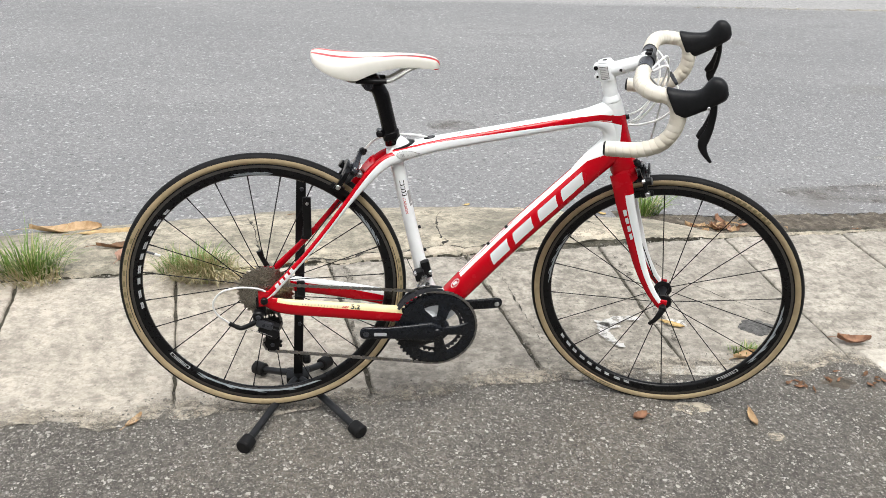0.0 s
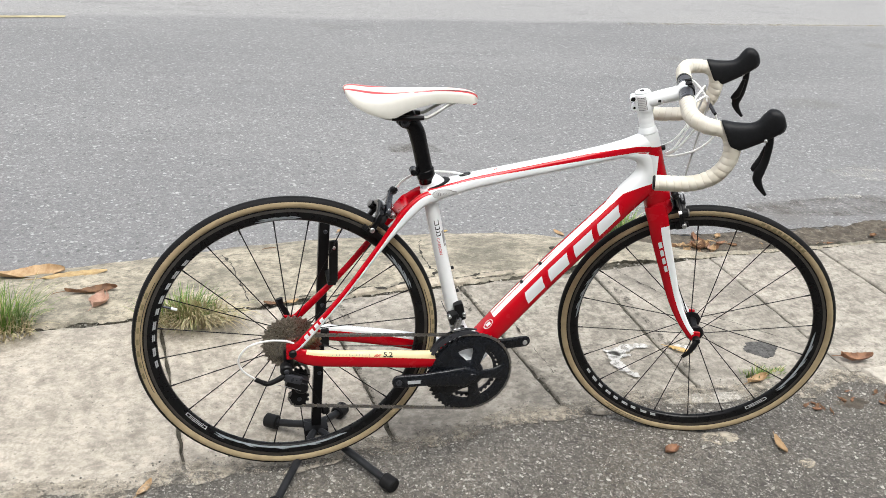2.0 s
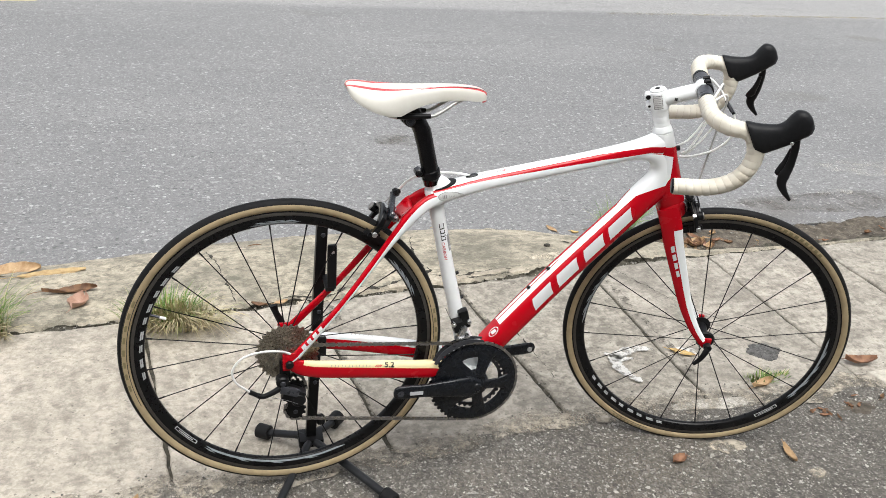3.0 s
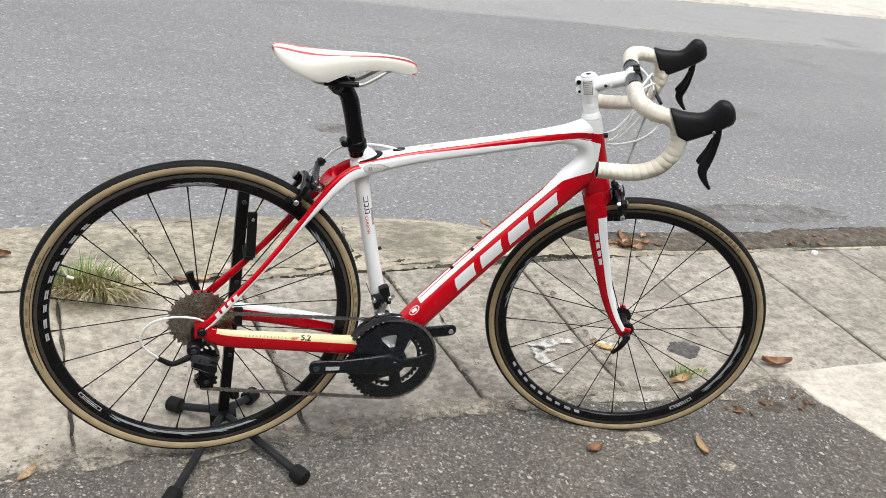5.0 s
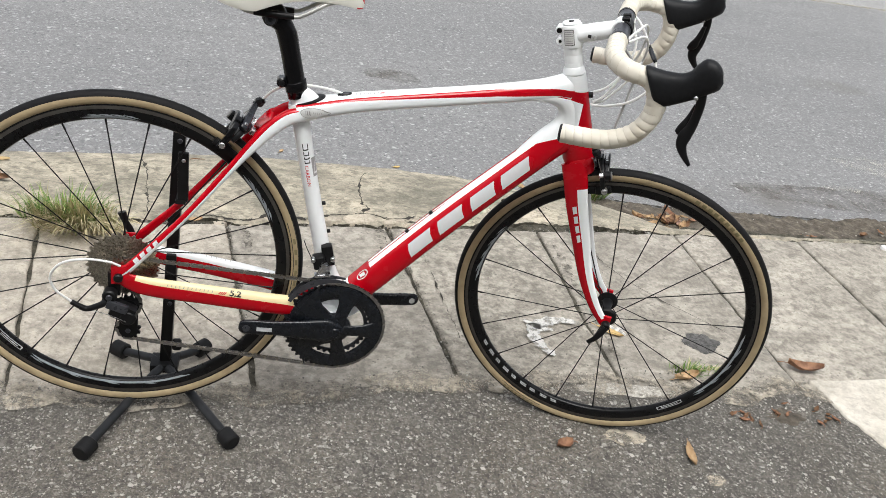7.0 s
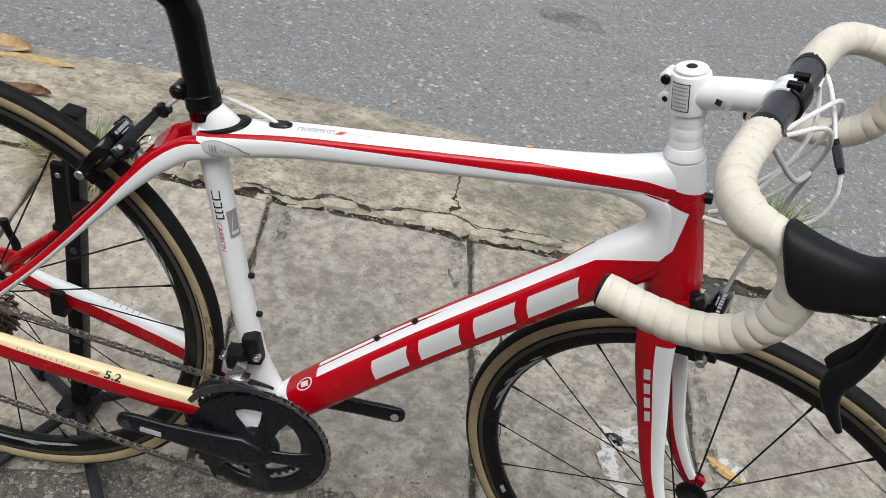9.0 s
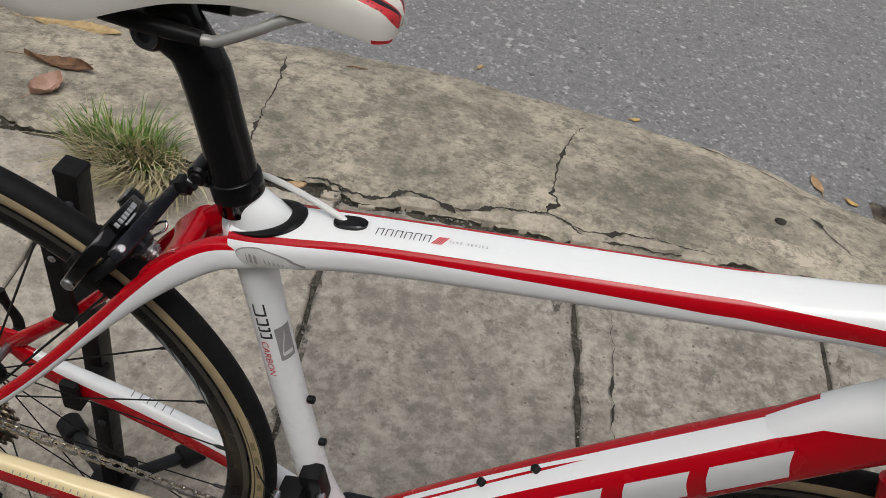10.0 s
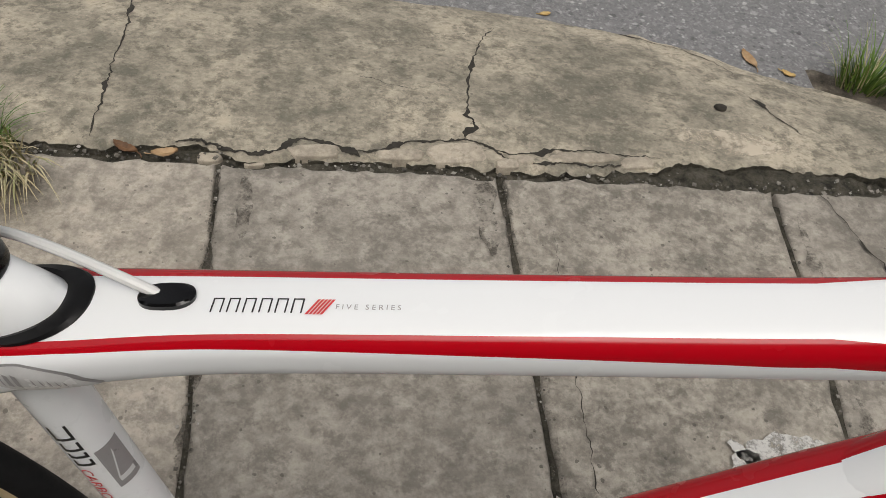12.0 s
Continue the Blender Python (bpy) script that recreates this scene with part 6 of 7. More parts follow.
# ---- wheels ----
def wheel(hub, spokes, phase, rear, words, m=None):
    """A wheel round its hub; words are the marks on rim and tyre as (start, end, kind) in degrees."""
    rim_profile = [(0.3158, -0.0088), (0.3140, -0.0098), (0.3075, -0.0098), (0.3000, -0.0096), (0.2940, -0.0090), (0.2895, -0.0070), (0.2870, -0.0030), (0.2870, 0.0030), (0.2895, 0.0070), (0.2940, 0.0090), (0.3000, 0.0096), (0.3075, 0.0098), (0.3140, 0.0098), (0.3158, 0.0088), (0.310, 0.0)]
    kinds = lambda i, j: 1 if i in (1, 11) else 0
    rim = part("wheel", revolve(rim_profile, 120, at=hub, kfun=kinds, closed=True), [rim_black, brake_track], bike, "black rear wheel" if rear else "black front wheel, turned to the right", m)
    tr = 0.0140
    prof = []
    for a in range(-150, 151, 10):
        w = radians(a)
        prof.append((0.3260 + tr * math.cos(w), 0.0128 * math.sin(w)))
    tan_faces = lambda i, j: 1 if 2 <= i <= 7 or 22 <= i <= 27 else 0
    part("tyre", revolve(prof, 144, at=hub, kfun=tan_faces, closed=True), [tyre_black, tyre_tan], rim, "black tyre with tan sidewalls", m)
    # marks on rim and tyre
    def arc(a0, a1, r0, r1, y, kind, me, skew=0.0):
        n = max(2, int((a1 - a0) / 2))
        v = []
        for i in range(n + 1):
            for r, q in ((r0, 0.0), (r1, skew)):
                w = radians(a0 + (a1 - a0) * i / n + q)
                v.append((hub.x + r * math.cos(w), hub.y + (y(r) if callable(y) else y), hub.z + r * math.sin(w)))
        me.add(v, [(2 * i, 2 * i + 1, 2 * i + 3, 2 * i + 2) for i in range(n)], kind)
    side = lambda r: -float(np.interp(r, [0.2870, 0.2895, 0.2940, 0.3000], [0.0030, 0.0070, 0.0090, 0.0096])) - 0.0005
    wall = lambda r: -0.0128 * math.sqrt(max(0.0, 1 - ((r - 0.3260) / tr) ** 2)) - 0.0005
    for a0, a1, kind in words:
        mk = Mesh()
        if kind == "name":
            step = (a1 - a0) / 9
            for i in range(9):
                q = a0 + i * step
                arc(q, q + step * (0.50 + 0.12 * (i % 2)), 0.2908, 0.2970, side, 0, mk, 0.5)
        elif kind == "grey":
            arc(a0, a1, 0.2905, 0.2945, side, 1, mk, 4.0)
            for i in range(4):
                q = a0 + (a1 - a0) * i / 4
                arc(q, q + 3, 0.2945, 0.2978, side, 1, mk, 3.0)
        elif kind == "seal":
            arc(a0, a1, 0.2900, 0.2912, side, 0, mk)
            arc(a0, a1, 0.2960, 0.2972, side, 0, mk)
            arc(a0, a0 + 0.5, 0.2912, 0.2960, side, 0, mk)
            arc(a1 - 0.5, a1, 0.2912, 0.2960, side, 0, mk)
            arc(a0 + 2, a1 - 2, 0.2928, 0.2944, side, 0, mk)
        elif kind == "label":
            arc(a0, a1, 0.3205, 0.3325, wall, 2, mk)
            step = (a1 - a0) / 10
            for i in range(1, 9):
                arc(a0 + i * step, a0 + (i + 0.5) * step, 0.3240, 0.3290, lambda r: wall(r) - 0.0004, 3, mk)
        elif kind == "stamp":
            step = (a1 - a0) / 9
            for i in range(9):
                arc(a0 + i * step, a0 + (i + 0.62) * step, 0.3215, 0.3285, wall, 3, mk)
        part("lettering", mk, [rim_print, decal_grey, label_black, decal_olive], rim, "", m)
    # hub
    fl = 0.030 if not rear else 0.026
    fr_ = -fl if not rear else -0.018
    big_ = 0.0205 if rear else 0.0225
    hubp = [(0.008, fr_ - 0.006), (big_ - 0.003, fr_ - 0.005), (big_, fr_ - 0.002), (big_, fr_ + 0.001), (0.012, fr_ + 0.005), (0.0105, 0.0), (0.012, fl - 0.005), (big_, fl - 0.001), (big_, fl + 0.002), (big_ - 0.003, fl + 0.005), (0.008, fl + 0.006)]
    part("hub", revolve(hubp, 32, at=hub), black_satin, rim, "", m)
    ax = 0.070 if rear else 0.056
    part("axle", cyl(hub + Vector((0, -ax, 0)), hub + Vector((0, ax, 0)), 0.0050, 14), dull_steel, rim, "", m)
    # bladed spokes
    for i in range(spokes):
        w = 2 * math.pi * i / spokes + radians(phase)
        far = i % 2 == 0
        y = fl if far else fr_
        d = Vector((math.cos(w), 0, math.sin(w)))
        if rear and not far:
            turn = radians(34 if i % 4 == 1 else -34)
        elif rear:
            turn = radians(6 if i % 4 == 0 else -6)
        else:
            turn = radians(2 if i % 4 < 2 else -2)
        e = Vector((math.cos(w + turn), 0, math.sin(w + turn)))
        a = hub + e * (big_ - 0.002) + Vector((0, y, 0))
        b = hub + d * 0.2885
        sp_ = Mesh()
        t = (b - a).normalized()
        u = t.cross(Vector((0, 1, 0))).normalized()
        s = t.cross(u)
        rings = [[p + q * (math.cos(k) * u * wu + math.sin(k) * s * ws) for k in turns(6)] for p, q, wu, ws in ((a, 0.0011, 1, 1), (a.lerp(b, 0.06), 0.0011, 1.0, 0.55), (a.lerp(b, 0.12), 0.0011, 1.15, 0.55), (a.lerp(b, 0.94), 0.0011, 1.15, 0.55), (a.lerp(b, 0.955), 0.0019, 1, 1), (b, 0.0019, 1, 1))]
        part("spoke", ringed(sp_, rings), black_satin, rim, "", m)
    return rim


rear_wheel = wheel(REAR, 24, 6.0, True, [(135, 192, "name"), (216, 228, "seal"), (232, 292, "grey"), (22, 40, "grey"), (84, 100, "grey"), (150, 200, "label"), (-22, 20, "label")])
wheel(FRONT, 20, 26.5, False, [(214, 264, "name"), (308, 320, "seal"), (326, 362, "grey"), (150, 178, "grey"), (50, 74, "stamp"), (236, 256, "label")], STEER)
valve = REAR + Vector((math.cos(radians(160)), 0, math.sin(radians(160)))) * 0.289
inward = (REAR - valve).normalized()
part("valve", cyl(valve, valve + inward * 0.022, 0.0027, 10, bevel=0.0006), gunmetal, rear_wheel, "dark valve stem")
part("valve_cap", cyl(valve + inward * 0.020, valve + inward * 0.034, 0.0032, 10, bevel=0.001), cable_white, rear_wheel, "pale valve cap")

# quick releases: one on the right in front, one on the left at the back
ql = Mesh()
c = FRONT + Vector((0, -0.061, 0))
cyl(c + Vector((0, 0.006, 0)), c + Vector((0, -0.010, 0)), 0.0095, 18, ql, bevel=0.002)
tube([c + Vector((0, -0.008, 0)), c + Vector((-0.006, -0.014, -0.012)), c + Vector((-0.014, -0.016, -0.028)), c + Vector((-0.026, -0.015, -0.044))], [0.0080, 0.0075, 0.0062, 0.0050], 5, 14, me=ql, flat=0.6)
part("quick_release", ql, black_satin, bike, "black quick release lever", STEER)
c2 = FRONT + Vector((0, 0.056, 0))
part("quick_release_nut", cyl(c2, c2 + Vector((0, 0.012, 0)), 0.0085, 18, bevel=0.002), black_satin, bike, "", STEER)
ql = Mesh()
c = REAR + Vector((0, 0.070, 0))
cyl(c, c + Vector((0, 0.014, 0)), 0.0095, 18, ql, bevel=0.002)
tube([c + Vector((0, 0.012, 0)), c + Vector((-0.004, 0.018, 0.016)), c + Vector((-0.014, 0.019, 0.036)), c + Vector((-0.020, 0.018, 0.056))], [0.0078, 0.0072, 0.0062, 0.0085], 5, 14, me=ql, flat=0.6)
part("quick_release", ql, black_satin, bike, "black quick release lever")
part("quick_release_nut", cyl(REAR + Vector((0, -0.068, 0)), REAR + Vector((0, -0.078, 0)), 0.0085, 18, bevel=0.002), black_satin, bike)


# ---- drive ----
def toothed(teeth, r, hole, y0, y1, at, tooth=0.0040, me=None, k=0, open_arms=0, spin=0.0):
    """A toothed ring between two faces."""
    me = me or Mesh()
    n = teeth * 4
    out = []
    for i in range(n):
        w = 2 * math.pi * i / n + spin
        rr = r + (tooth if i % 4 == 1 else (tooth * 0.85 if i % 4 == 2 else -0.0018))
        out.append((rr * math.cos(w), rr * math.sin(w)))
    inn = [(hole * math.cos(2 * math.pi * i / n + spin), hole * math.sin(2 * math.pi * i / n + spin)) for i in range(n)]
    rings = [[(at.x + x, at.y + y, at.z + z) for x, z in ring] for ring, y in ((inn, y0), (out, y0), (out, y1), (inn, y1))]
    return ringed(me, rings, k, caps=False, closed=True)


cassette = part("cassette", cyl(REAR + Vector((0, -0.020, 0)), REAR + Vector((0, -0.058, 0)), 0.0165, 24), cassette_steel, bike, "stack of worn steel sprockets")
for i, teeth in enumerate((32, 29, 26, 24, 22, 20, 18, 16, 15, 14, 13)):
    y = -0.0215 - i * 0.0034
    part("sprocket", toothed(teeth, teeth * 0.0127 / (2 * math.pi), 0.014 if teeth < 16 else teeth * 0.0127 / (2 * math.pi) - 0.011, y, y - 0.0017, REAR, 0.0036, spin=i * 0.17), cassette_steel, cassette)

C_OUT, C_IN = -0.0475, -0.0400
crankset = part("crankset", cyl(BB + Vector((0, -0.040, 0)), BB + Vector((0, -0.066, 0)), 0.0205, 32, bevel=0.003), crank_grey, bike, "black crankset with two chainrings")
big = toothed(50, 50 * 0.0127 / (2 * math.pi), 0.0765, C_OUT + 0.002, C_OUT - 0.0015, BB, 0.0035)
revolve([(0.0765, C_OUT + 0.002), (0.0955, C_OUT + 0.002), (0.0955, C_OUT - 0.0050), (0.0900, C_OUT - 0.0070), (0.0780, C_OUT - 0.0064), (0.0715, C_OUT - 0.0052), (0.0700, C_OUT - 0.0030), (0.0700, C_OUT)], 72, me=big, at=BB, closed=True)
part("chainring", big, crank_grey, crankset, "large black chainring")
part("chainring", toothed(34, 34 * 0.0127 / (2 * math.pi), 0.060, C_IN + 0.0012, C_IN - 0.0012, BB, 0.0035), gunmetal, crankset, "small steel chainring")
END = Vector((0.235, -0.071, 0.281))
base_ang = math.atan2(END.z - BB.z, END.x - BB.x)
for k, (off, wide) in enumerate(((0.42, 0.066), (-0.56, 0.064), (-1.84, 0.031), (3.12, 0.029), (1.80, 0.031))):
    w = base_ang + off
    d = Vector((math.cos(w), 0, math.sin(w)))
    n_ = Vector((-math.sin(w), 0, math.cos(w)))
    spid = Mesh()
    rings = []
    for r, ww, y, th in ((0.010, wide * 0.9, -0.062, 0.010), (0.030, wide * 0.80, -0.060, 0.010), (0.055, wide * 0.92, -0.056, 0.009), (0.072, wide * 1.25, -0.053, 0.008), (0.079, wide * 1.6, -0.0525, 0.007), (0.086, wide * 2.0, -0.052, 0.006)):
        c = BB + d * r + Vector((0, y, 0))
        rings.append([c + n_ * ww / 2 * math.copysign(abs(math.cos(a)) ** 0.7, math.cos(a)) + Vector((0, th / 2 * math.sin(a), 0)) for a in turns(20)])
    part("spider_arm", ringed(spid, rings), crank_grey, crankset)
part("spider_hub", revolve([(0.018, -0.046), (0.032, -0.046), (0.0335, -0.050), (0.032, -0.0575), (0.027, -0.0625), (0.018, -0.0645)], 48, at=BB, closed=True), crank_grey, crankset)


def crank(a, b, name_parent, w0, w1):
    me = Mesh()
    d = (b - a).normalized()
    n_ = d.cross(Vector((0, 1, 0))).normalized()
    rings = []
    for s, w, t, e in ((-0.10, 0.020, 0.012, 2.2), (-0.04, 0.036, 0.016, 2.4), (0.10, w0, 0.017, 2.6), (0.35, (w0 + w1) / 2, 0.015, 2.8), (0.7, w1, 0.013, 2.8), (0.93, w1 + 0.002, 0.0125, 2.8), (1.03, w1, 0.012, 2.5), (1.07, w1 * 0.72, 0.010, 2.2), (1.085, w1 * 0.3, 0.006, 2.0)):
        c = a.lerp(b, s)
        rings.append([c + n_ * w / 2 * math.copysign(abs(math.cos(q)) ** (2 / e), math.cos(q)) + Vector((0, t / 2 * math.copysign(abs(math.sin(q)) ** (2 / e), math.sin(q)), 0)) for q in turns(28)])
    ringed(me, rings)
    return part("crank_arm", me, crank_grey, name_parent, "black hollow crank arm with an empty pedal hole")


crank(BB + Vector((0, -0.066, 0)), END, crankset, 0.054, 0.031)
part("pedal_hole", cyl(END + Vector((0, -0.0055, 0)), END + Vector((0, -0.0072, 0)), 0.0072, 20), gunmetal, crankset)
part("crank_plate", box((0.030, 0.0010, 0.0085), m=Matrix.Translation(BB.lerp(END, 0.80) + Vector((0, -0.0213, 0))) @ Matrix.Rotation(-base_ang, 4, "Y"), bevel=0), plain("plate_grey", (0.52, 0.53, 0.55), 0.4, 0.2), crankset, "small grey name plate")
LEND = Vector((0.583, 0.066, 0.282))
crank(BB + Vector((0, 0.058, 0)), LEND, crankset, 0.036, 0.028)
part("pedal_hole", cyl(LEND + Vector((0, -0.0075, 0)), LEND + Vector((0, -0.0055, 0)), 0.0062, 18), cable_grey, crankset, "bright empty pedal thread")
part("axle_cap", cyl(BB + Vector((0, -0.066, 0)), BB + Vector((0, -0.0752, 0)), 0.0110, 24, bevel=0.002), crank_grey, crankset)

# the chain: outer and inner links along its run
P_LOW, P_UP = Vector((0.010, 0, 0.245)), Vector((0.012, 0, 0.300))
GEAR = 15 * 0.0127 / (2 * math.pi)
def arcpts(c, r, a0, a1, n):
    return [(c.x + r * math.cos(radians(a0 + (a1 - a0) * i / n)), c.z + r * math.sin(radians(a0 + (a1 - a0) * i / n))) for i in range(n + 1)]
run = arcpts(BB, 0.101, 262, 452, 40) + arcpts(REAR, GEAR, 93, 285, 20) + arcpts(P_UP, 0.0225, 130, 20, 10)[0:0] + [(0.030, 0.320), (0.034, 0.302), (0.030, 0.288)] + arcpts(P_LOW, 0.0225, 150, 262, 10)
run = run + [run[0]]
cum = np.r_[0, np.cumsum([math.dist(a, b) for a, b in zip(run, run[1:])])]
links = int(cum[-1] / 0.0127)
yrun = lambda x: float(np.interp(x, [0.0, 0.06, 0.33, 0.41], [-0.0440, -0.0442, -0.0468, -0.0470]))
chain = Mesh()
for i in range(links):
    s0, s1 = cum[-1] * i / links, cum[-1] * (i + 1) / links
    p = [float(np.interp(s, cum, [q[0] for q in run])) for s in (s0, s1)]
    z = [float(np.interp(s, cum, [q[1] for q in run])) for s in (s0, s1)]
    a, b = Vector((p[0], yrun(p[0]), z[0])), Vector((p[1], yrun(p[1]), z[1]))
    d = (b - a).normalized()
    n_ = d.cross(Vector((0, 1, 0))).normalized()
    gap = 0.0030 if i % 2 else 0.0019
    for sgn in (-1, 1):
        ring = []
        for q, (u, w) in enumerate(((-0.0030, 0.0030), (-0.0042, 0.0), (-0.0030, -0.0030), (0.0063, -0.0021), (0.0157, -0.0030), (0.0169, 0.0), (0.0157, 0.0030), (0.0063, 0.0021))):
            ring.append(a + d * u + n_ * w + Vector((0, sgn * gap, 0)))
        # every other link is a brighter steel, so the run's spotted highlights are coloured in
        ringed(chain, [ring, [q + Vector((0, sgn * 0.0008, 0)) for q in ring]], i % 2)
    cyl(a + Vector((0, -0.0036, 0)), a + Vector((0, 0.0036, 0)), 0.0020, 6, chain)
part("chain", chain, [chain_steel, dull_steel], bike, "dark oily chain", None, 30)

# rear derailleur
rdx = part("rear_derailleur", box((0.046, 0.024, 0.034), (0.004, -0.070, 0.300), 0.008, m=Matrix.Translation((0.004, -0.070, 0.302)) @ Matrix.Rotation(radians(25), 4, "Y")), black_satin, bike, "black rear derailleur")
part("knuckle", cyl((-0.018, -0.058, 0.338), (-0.018, -0.083, 0.338), 0.0135, 24, bevel=0.003), black_satin, rdx)
part("knuckle_bolt", cyl((-0.018, -0.083, 0.338), (-0.018, -0.0855, 0.338), 0.0060, 16, bevel=0.001), gunmetal, rdx)
part("hanger", box((0.022, 0.007, 0.050), (-0.012, -0.062, 0.357), 0.003), black_satin, rdx)
part("linkage", box((0.040, 0.010, 0.018), m=Matrix.Translation((-0.004, -0.082, 0.318)) @ Matrix.Rotation(radians(20), 4, "Y"), bevel=0.004), gunmetal, rdx)
part("lower_knuckle", cyl((0.014, -0.056, 0.292), (0.014, -0.084, 0.292), 0.0155, 24, bevel=0.003), black_satin, rdx)
part("cable_arm", tube([(-0.022, -0.078, 0.325), (-0.040, -0.080, 0.316), (-0.058, -0.080, 0.309), (-0.070, -0.080, 0.313)], [0.007, 0.006, 0.0055, 0.006], 5, 14), black_satin, rdx)
part("barrel_adjuster", cyl((-0.066, -0.080, 0.311), (-0.086, -0.080, 0.323), 0.0052, 14, bevel=0.001), black_satin, rdx)
for c, teeth in ((P_UP, 11), (P_LOW, 11)):
    part("jockey_wheel", toothed(teeth, 0.0205, 0.006, -0.0425, -0.0475, c, 0.0032), black_matt, rdx)
for y in (-0.0395, -0.0510):
    cage = Mesh()
    ring = []
    for c, r, a0, a1 in ((P_LOW, 0.017, 180, 360), (P_UP, 0.015, 0, 180)):
        ring += arcpts(c, r, a0, a1, 10)
    ringed(cage, [[(x, y, z) for x, z in ring], [(x, y - 0.0018, z) for x, z in ring]])
    part("cage_plate", cage, black_satin, rdx)
part("cage_bolt", cyl((P_LOW.x, -0.052, P_LOW.z), (P_LOW.x, -0.056, P_LOW.z), 0.005, 14, bevel=0.001), gunmetal, rdx)
cable([(0.0, -0.066, 0.398), (-0.020, -0.072, 0.409), (-0.060, -0.082, 0.417), (-0.098, -0.086, 0.408), (-0.118, -0.085, 0.380), (-0.112, -0.083, 0.350), (-0.086, -0.080, 0.324)], 0.0024, cable_white, "gear_cable", "white cable housing looping to the derailleur")
part("cable_wire", tube([(-0.058, -0.082, 0.309), (-0.02, -0.086, 0.302), (0.012, -0.087, 0.288)], 0.0007, 4, 6), steel, rdx)

# front derailleur
fd = part("front_derailleur", box((0.024, 0.026, 0.026), m=Matrix.Translation((0.366, -0.032, 0.418)) @ Matrix.Rotation(radians(-14), 4, "Y"), bevel=0.005), black_satin, bike, "black and steel front derailleur")
part("mount", box((0.022, 0.020, 0.044), m=Matrix.Translation((0.383, -0.020, 0.428)) @ Matrix.Rotation(radians(-14), 4, "Y"), bevel=0.005), black_satin, fd)
part("mount_bolt", cyl((0.392, -0.026, 0.424), (0.392, -0.036, 0.424), 0.0050, 14, bevel=0.001), steel, fd)
part("cable_bolt", cyl((0.353, -0.040, 0.428), (0.353, -0.052, 0.428), 0.0048, 14, bevel=0.001), steel, fd)
part("link_arm", box((0.014, 0.014, 0.036), m=Matrix.Translation((0.372, -0.044, 0.404)) @ Matrix.Rotation(radians(18), 4, "Y"), bevel=0.003), steel, fd)
part("top_plate", box((0.032, 0.016, 0.005), m=Matrix.Translation((0.374, -0.047, 0.3965)) @ Matrix.Rotation(radians(-8), 4, "Y"), bevel=0.002), steel, fd, "bright steel cage bridge")
for y in (-0.0415, -0.0560):
    cg = Mesh()
    a = arcpts(BB, 0.109, 84, 148, 14)
    b = [(BB.x + (0.109 + 0.013 * (0.30 + 0.70 * math.sin(math.pi * min(1, (1 - i / 14) * 0.9 + 0.12)))) * math.cos(radians(84 + 64 * i / 14)), BB.z + (0.109 + 0.013 * (0.30 + 0.70 * math.sin(math.pi * min(1, (1 - i / 14) * 0.9 + 0.12)))) * math.sin(radians(84 + 64 * i / 14))) for i in range(15)]
    ring = a + b[::-1]
    ringed(cg, [[(x, y, z) for x, z in ring], [(x, y - 0.0016, z) for x, z in ring]])
    part("cage_plate", cg, gunmetal, fd, "dark steel chain cage")
part("cable_wire", tube([(0.353, -0.050, 0.428), (0.340, -0.048, 0.452), (0.332, -0.046, 0.470)], 0.0008, 4, 6), black_satin, fd)


# ---- brakes ----
def strap(points, wide, thick, me=None, n=3):
    """A flat rounded bar along a line in a caliper's plane: wide in that plane, thick out of it."""
    line = spline(points, n)
    rings = []
    for i, p in enumerate(line):
        t = (line[min(i + 1, len(line) - 1)] - line[max(i - 1, 0)]).normalized()
        out = (Vector((1, 0, 0)) - t * t.x).normalized()
        side = t.cross(out)
        q = i / (len(line) - 1)
        w, h = (float(np.interp(q, np.linspace(0, 1, len(k)), k)) / 2 for k in (wide, thick))
        rings.append([p + side * w * math.copysign(abs(math.cos(a)) ** 0.24, math.cos(a)) + out * h * math.copysign(abs(math.sin(a)) ** 0.30, math.sin(a)) for a in turns(20)])
    return ringed(me or Mesh(), rings)


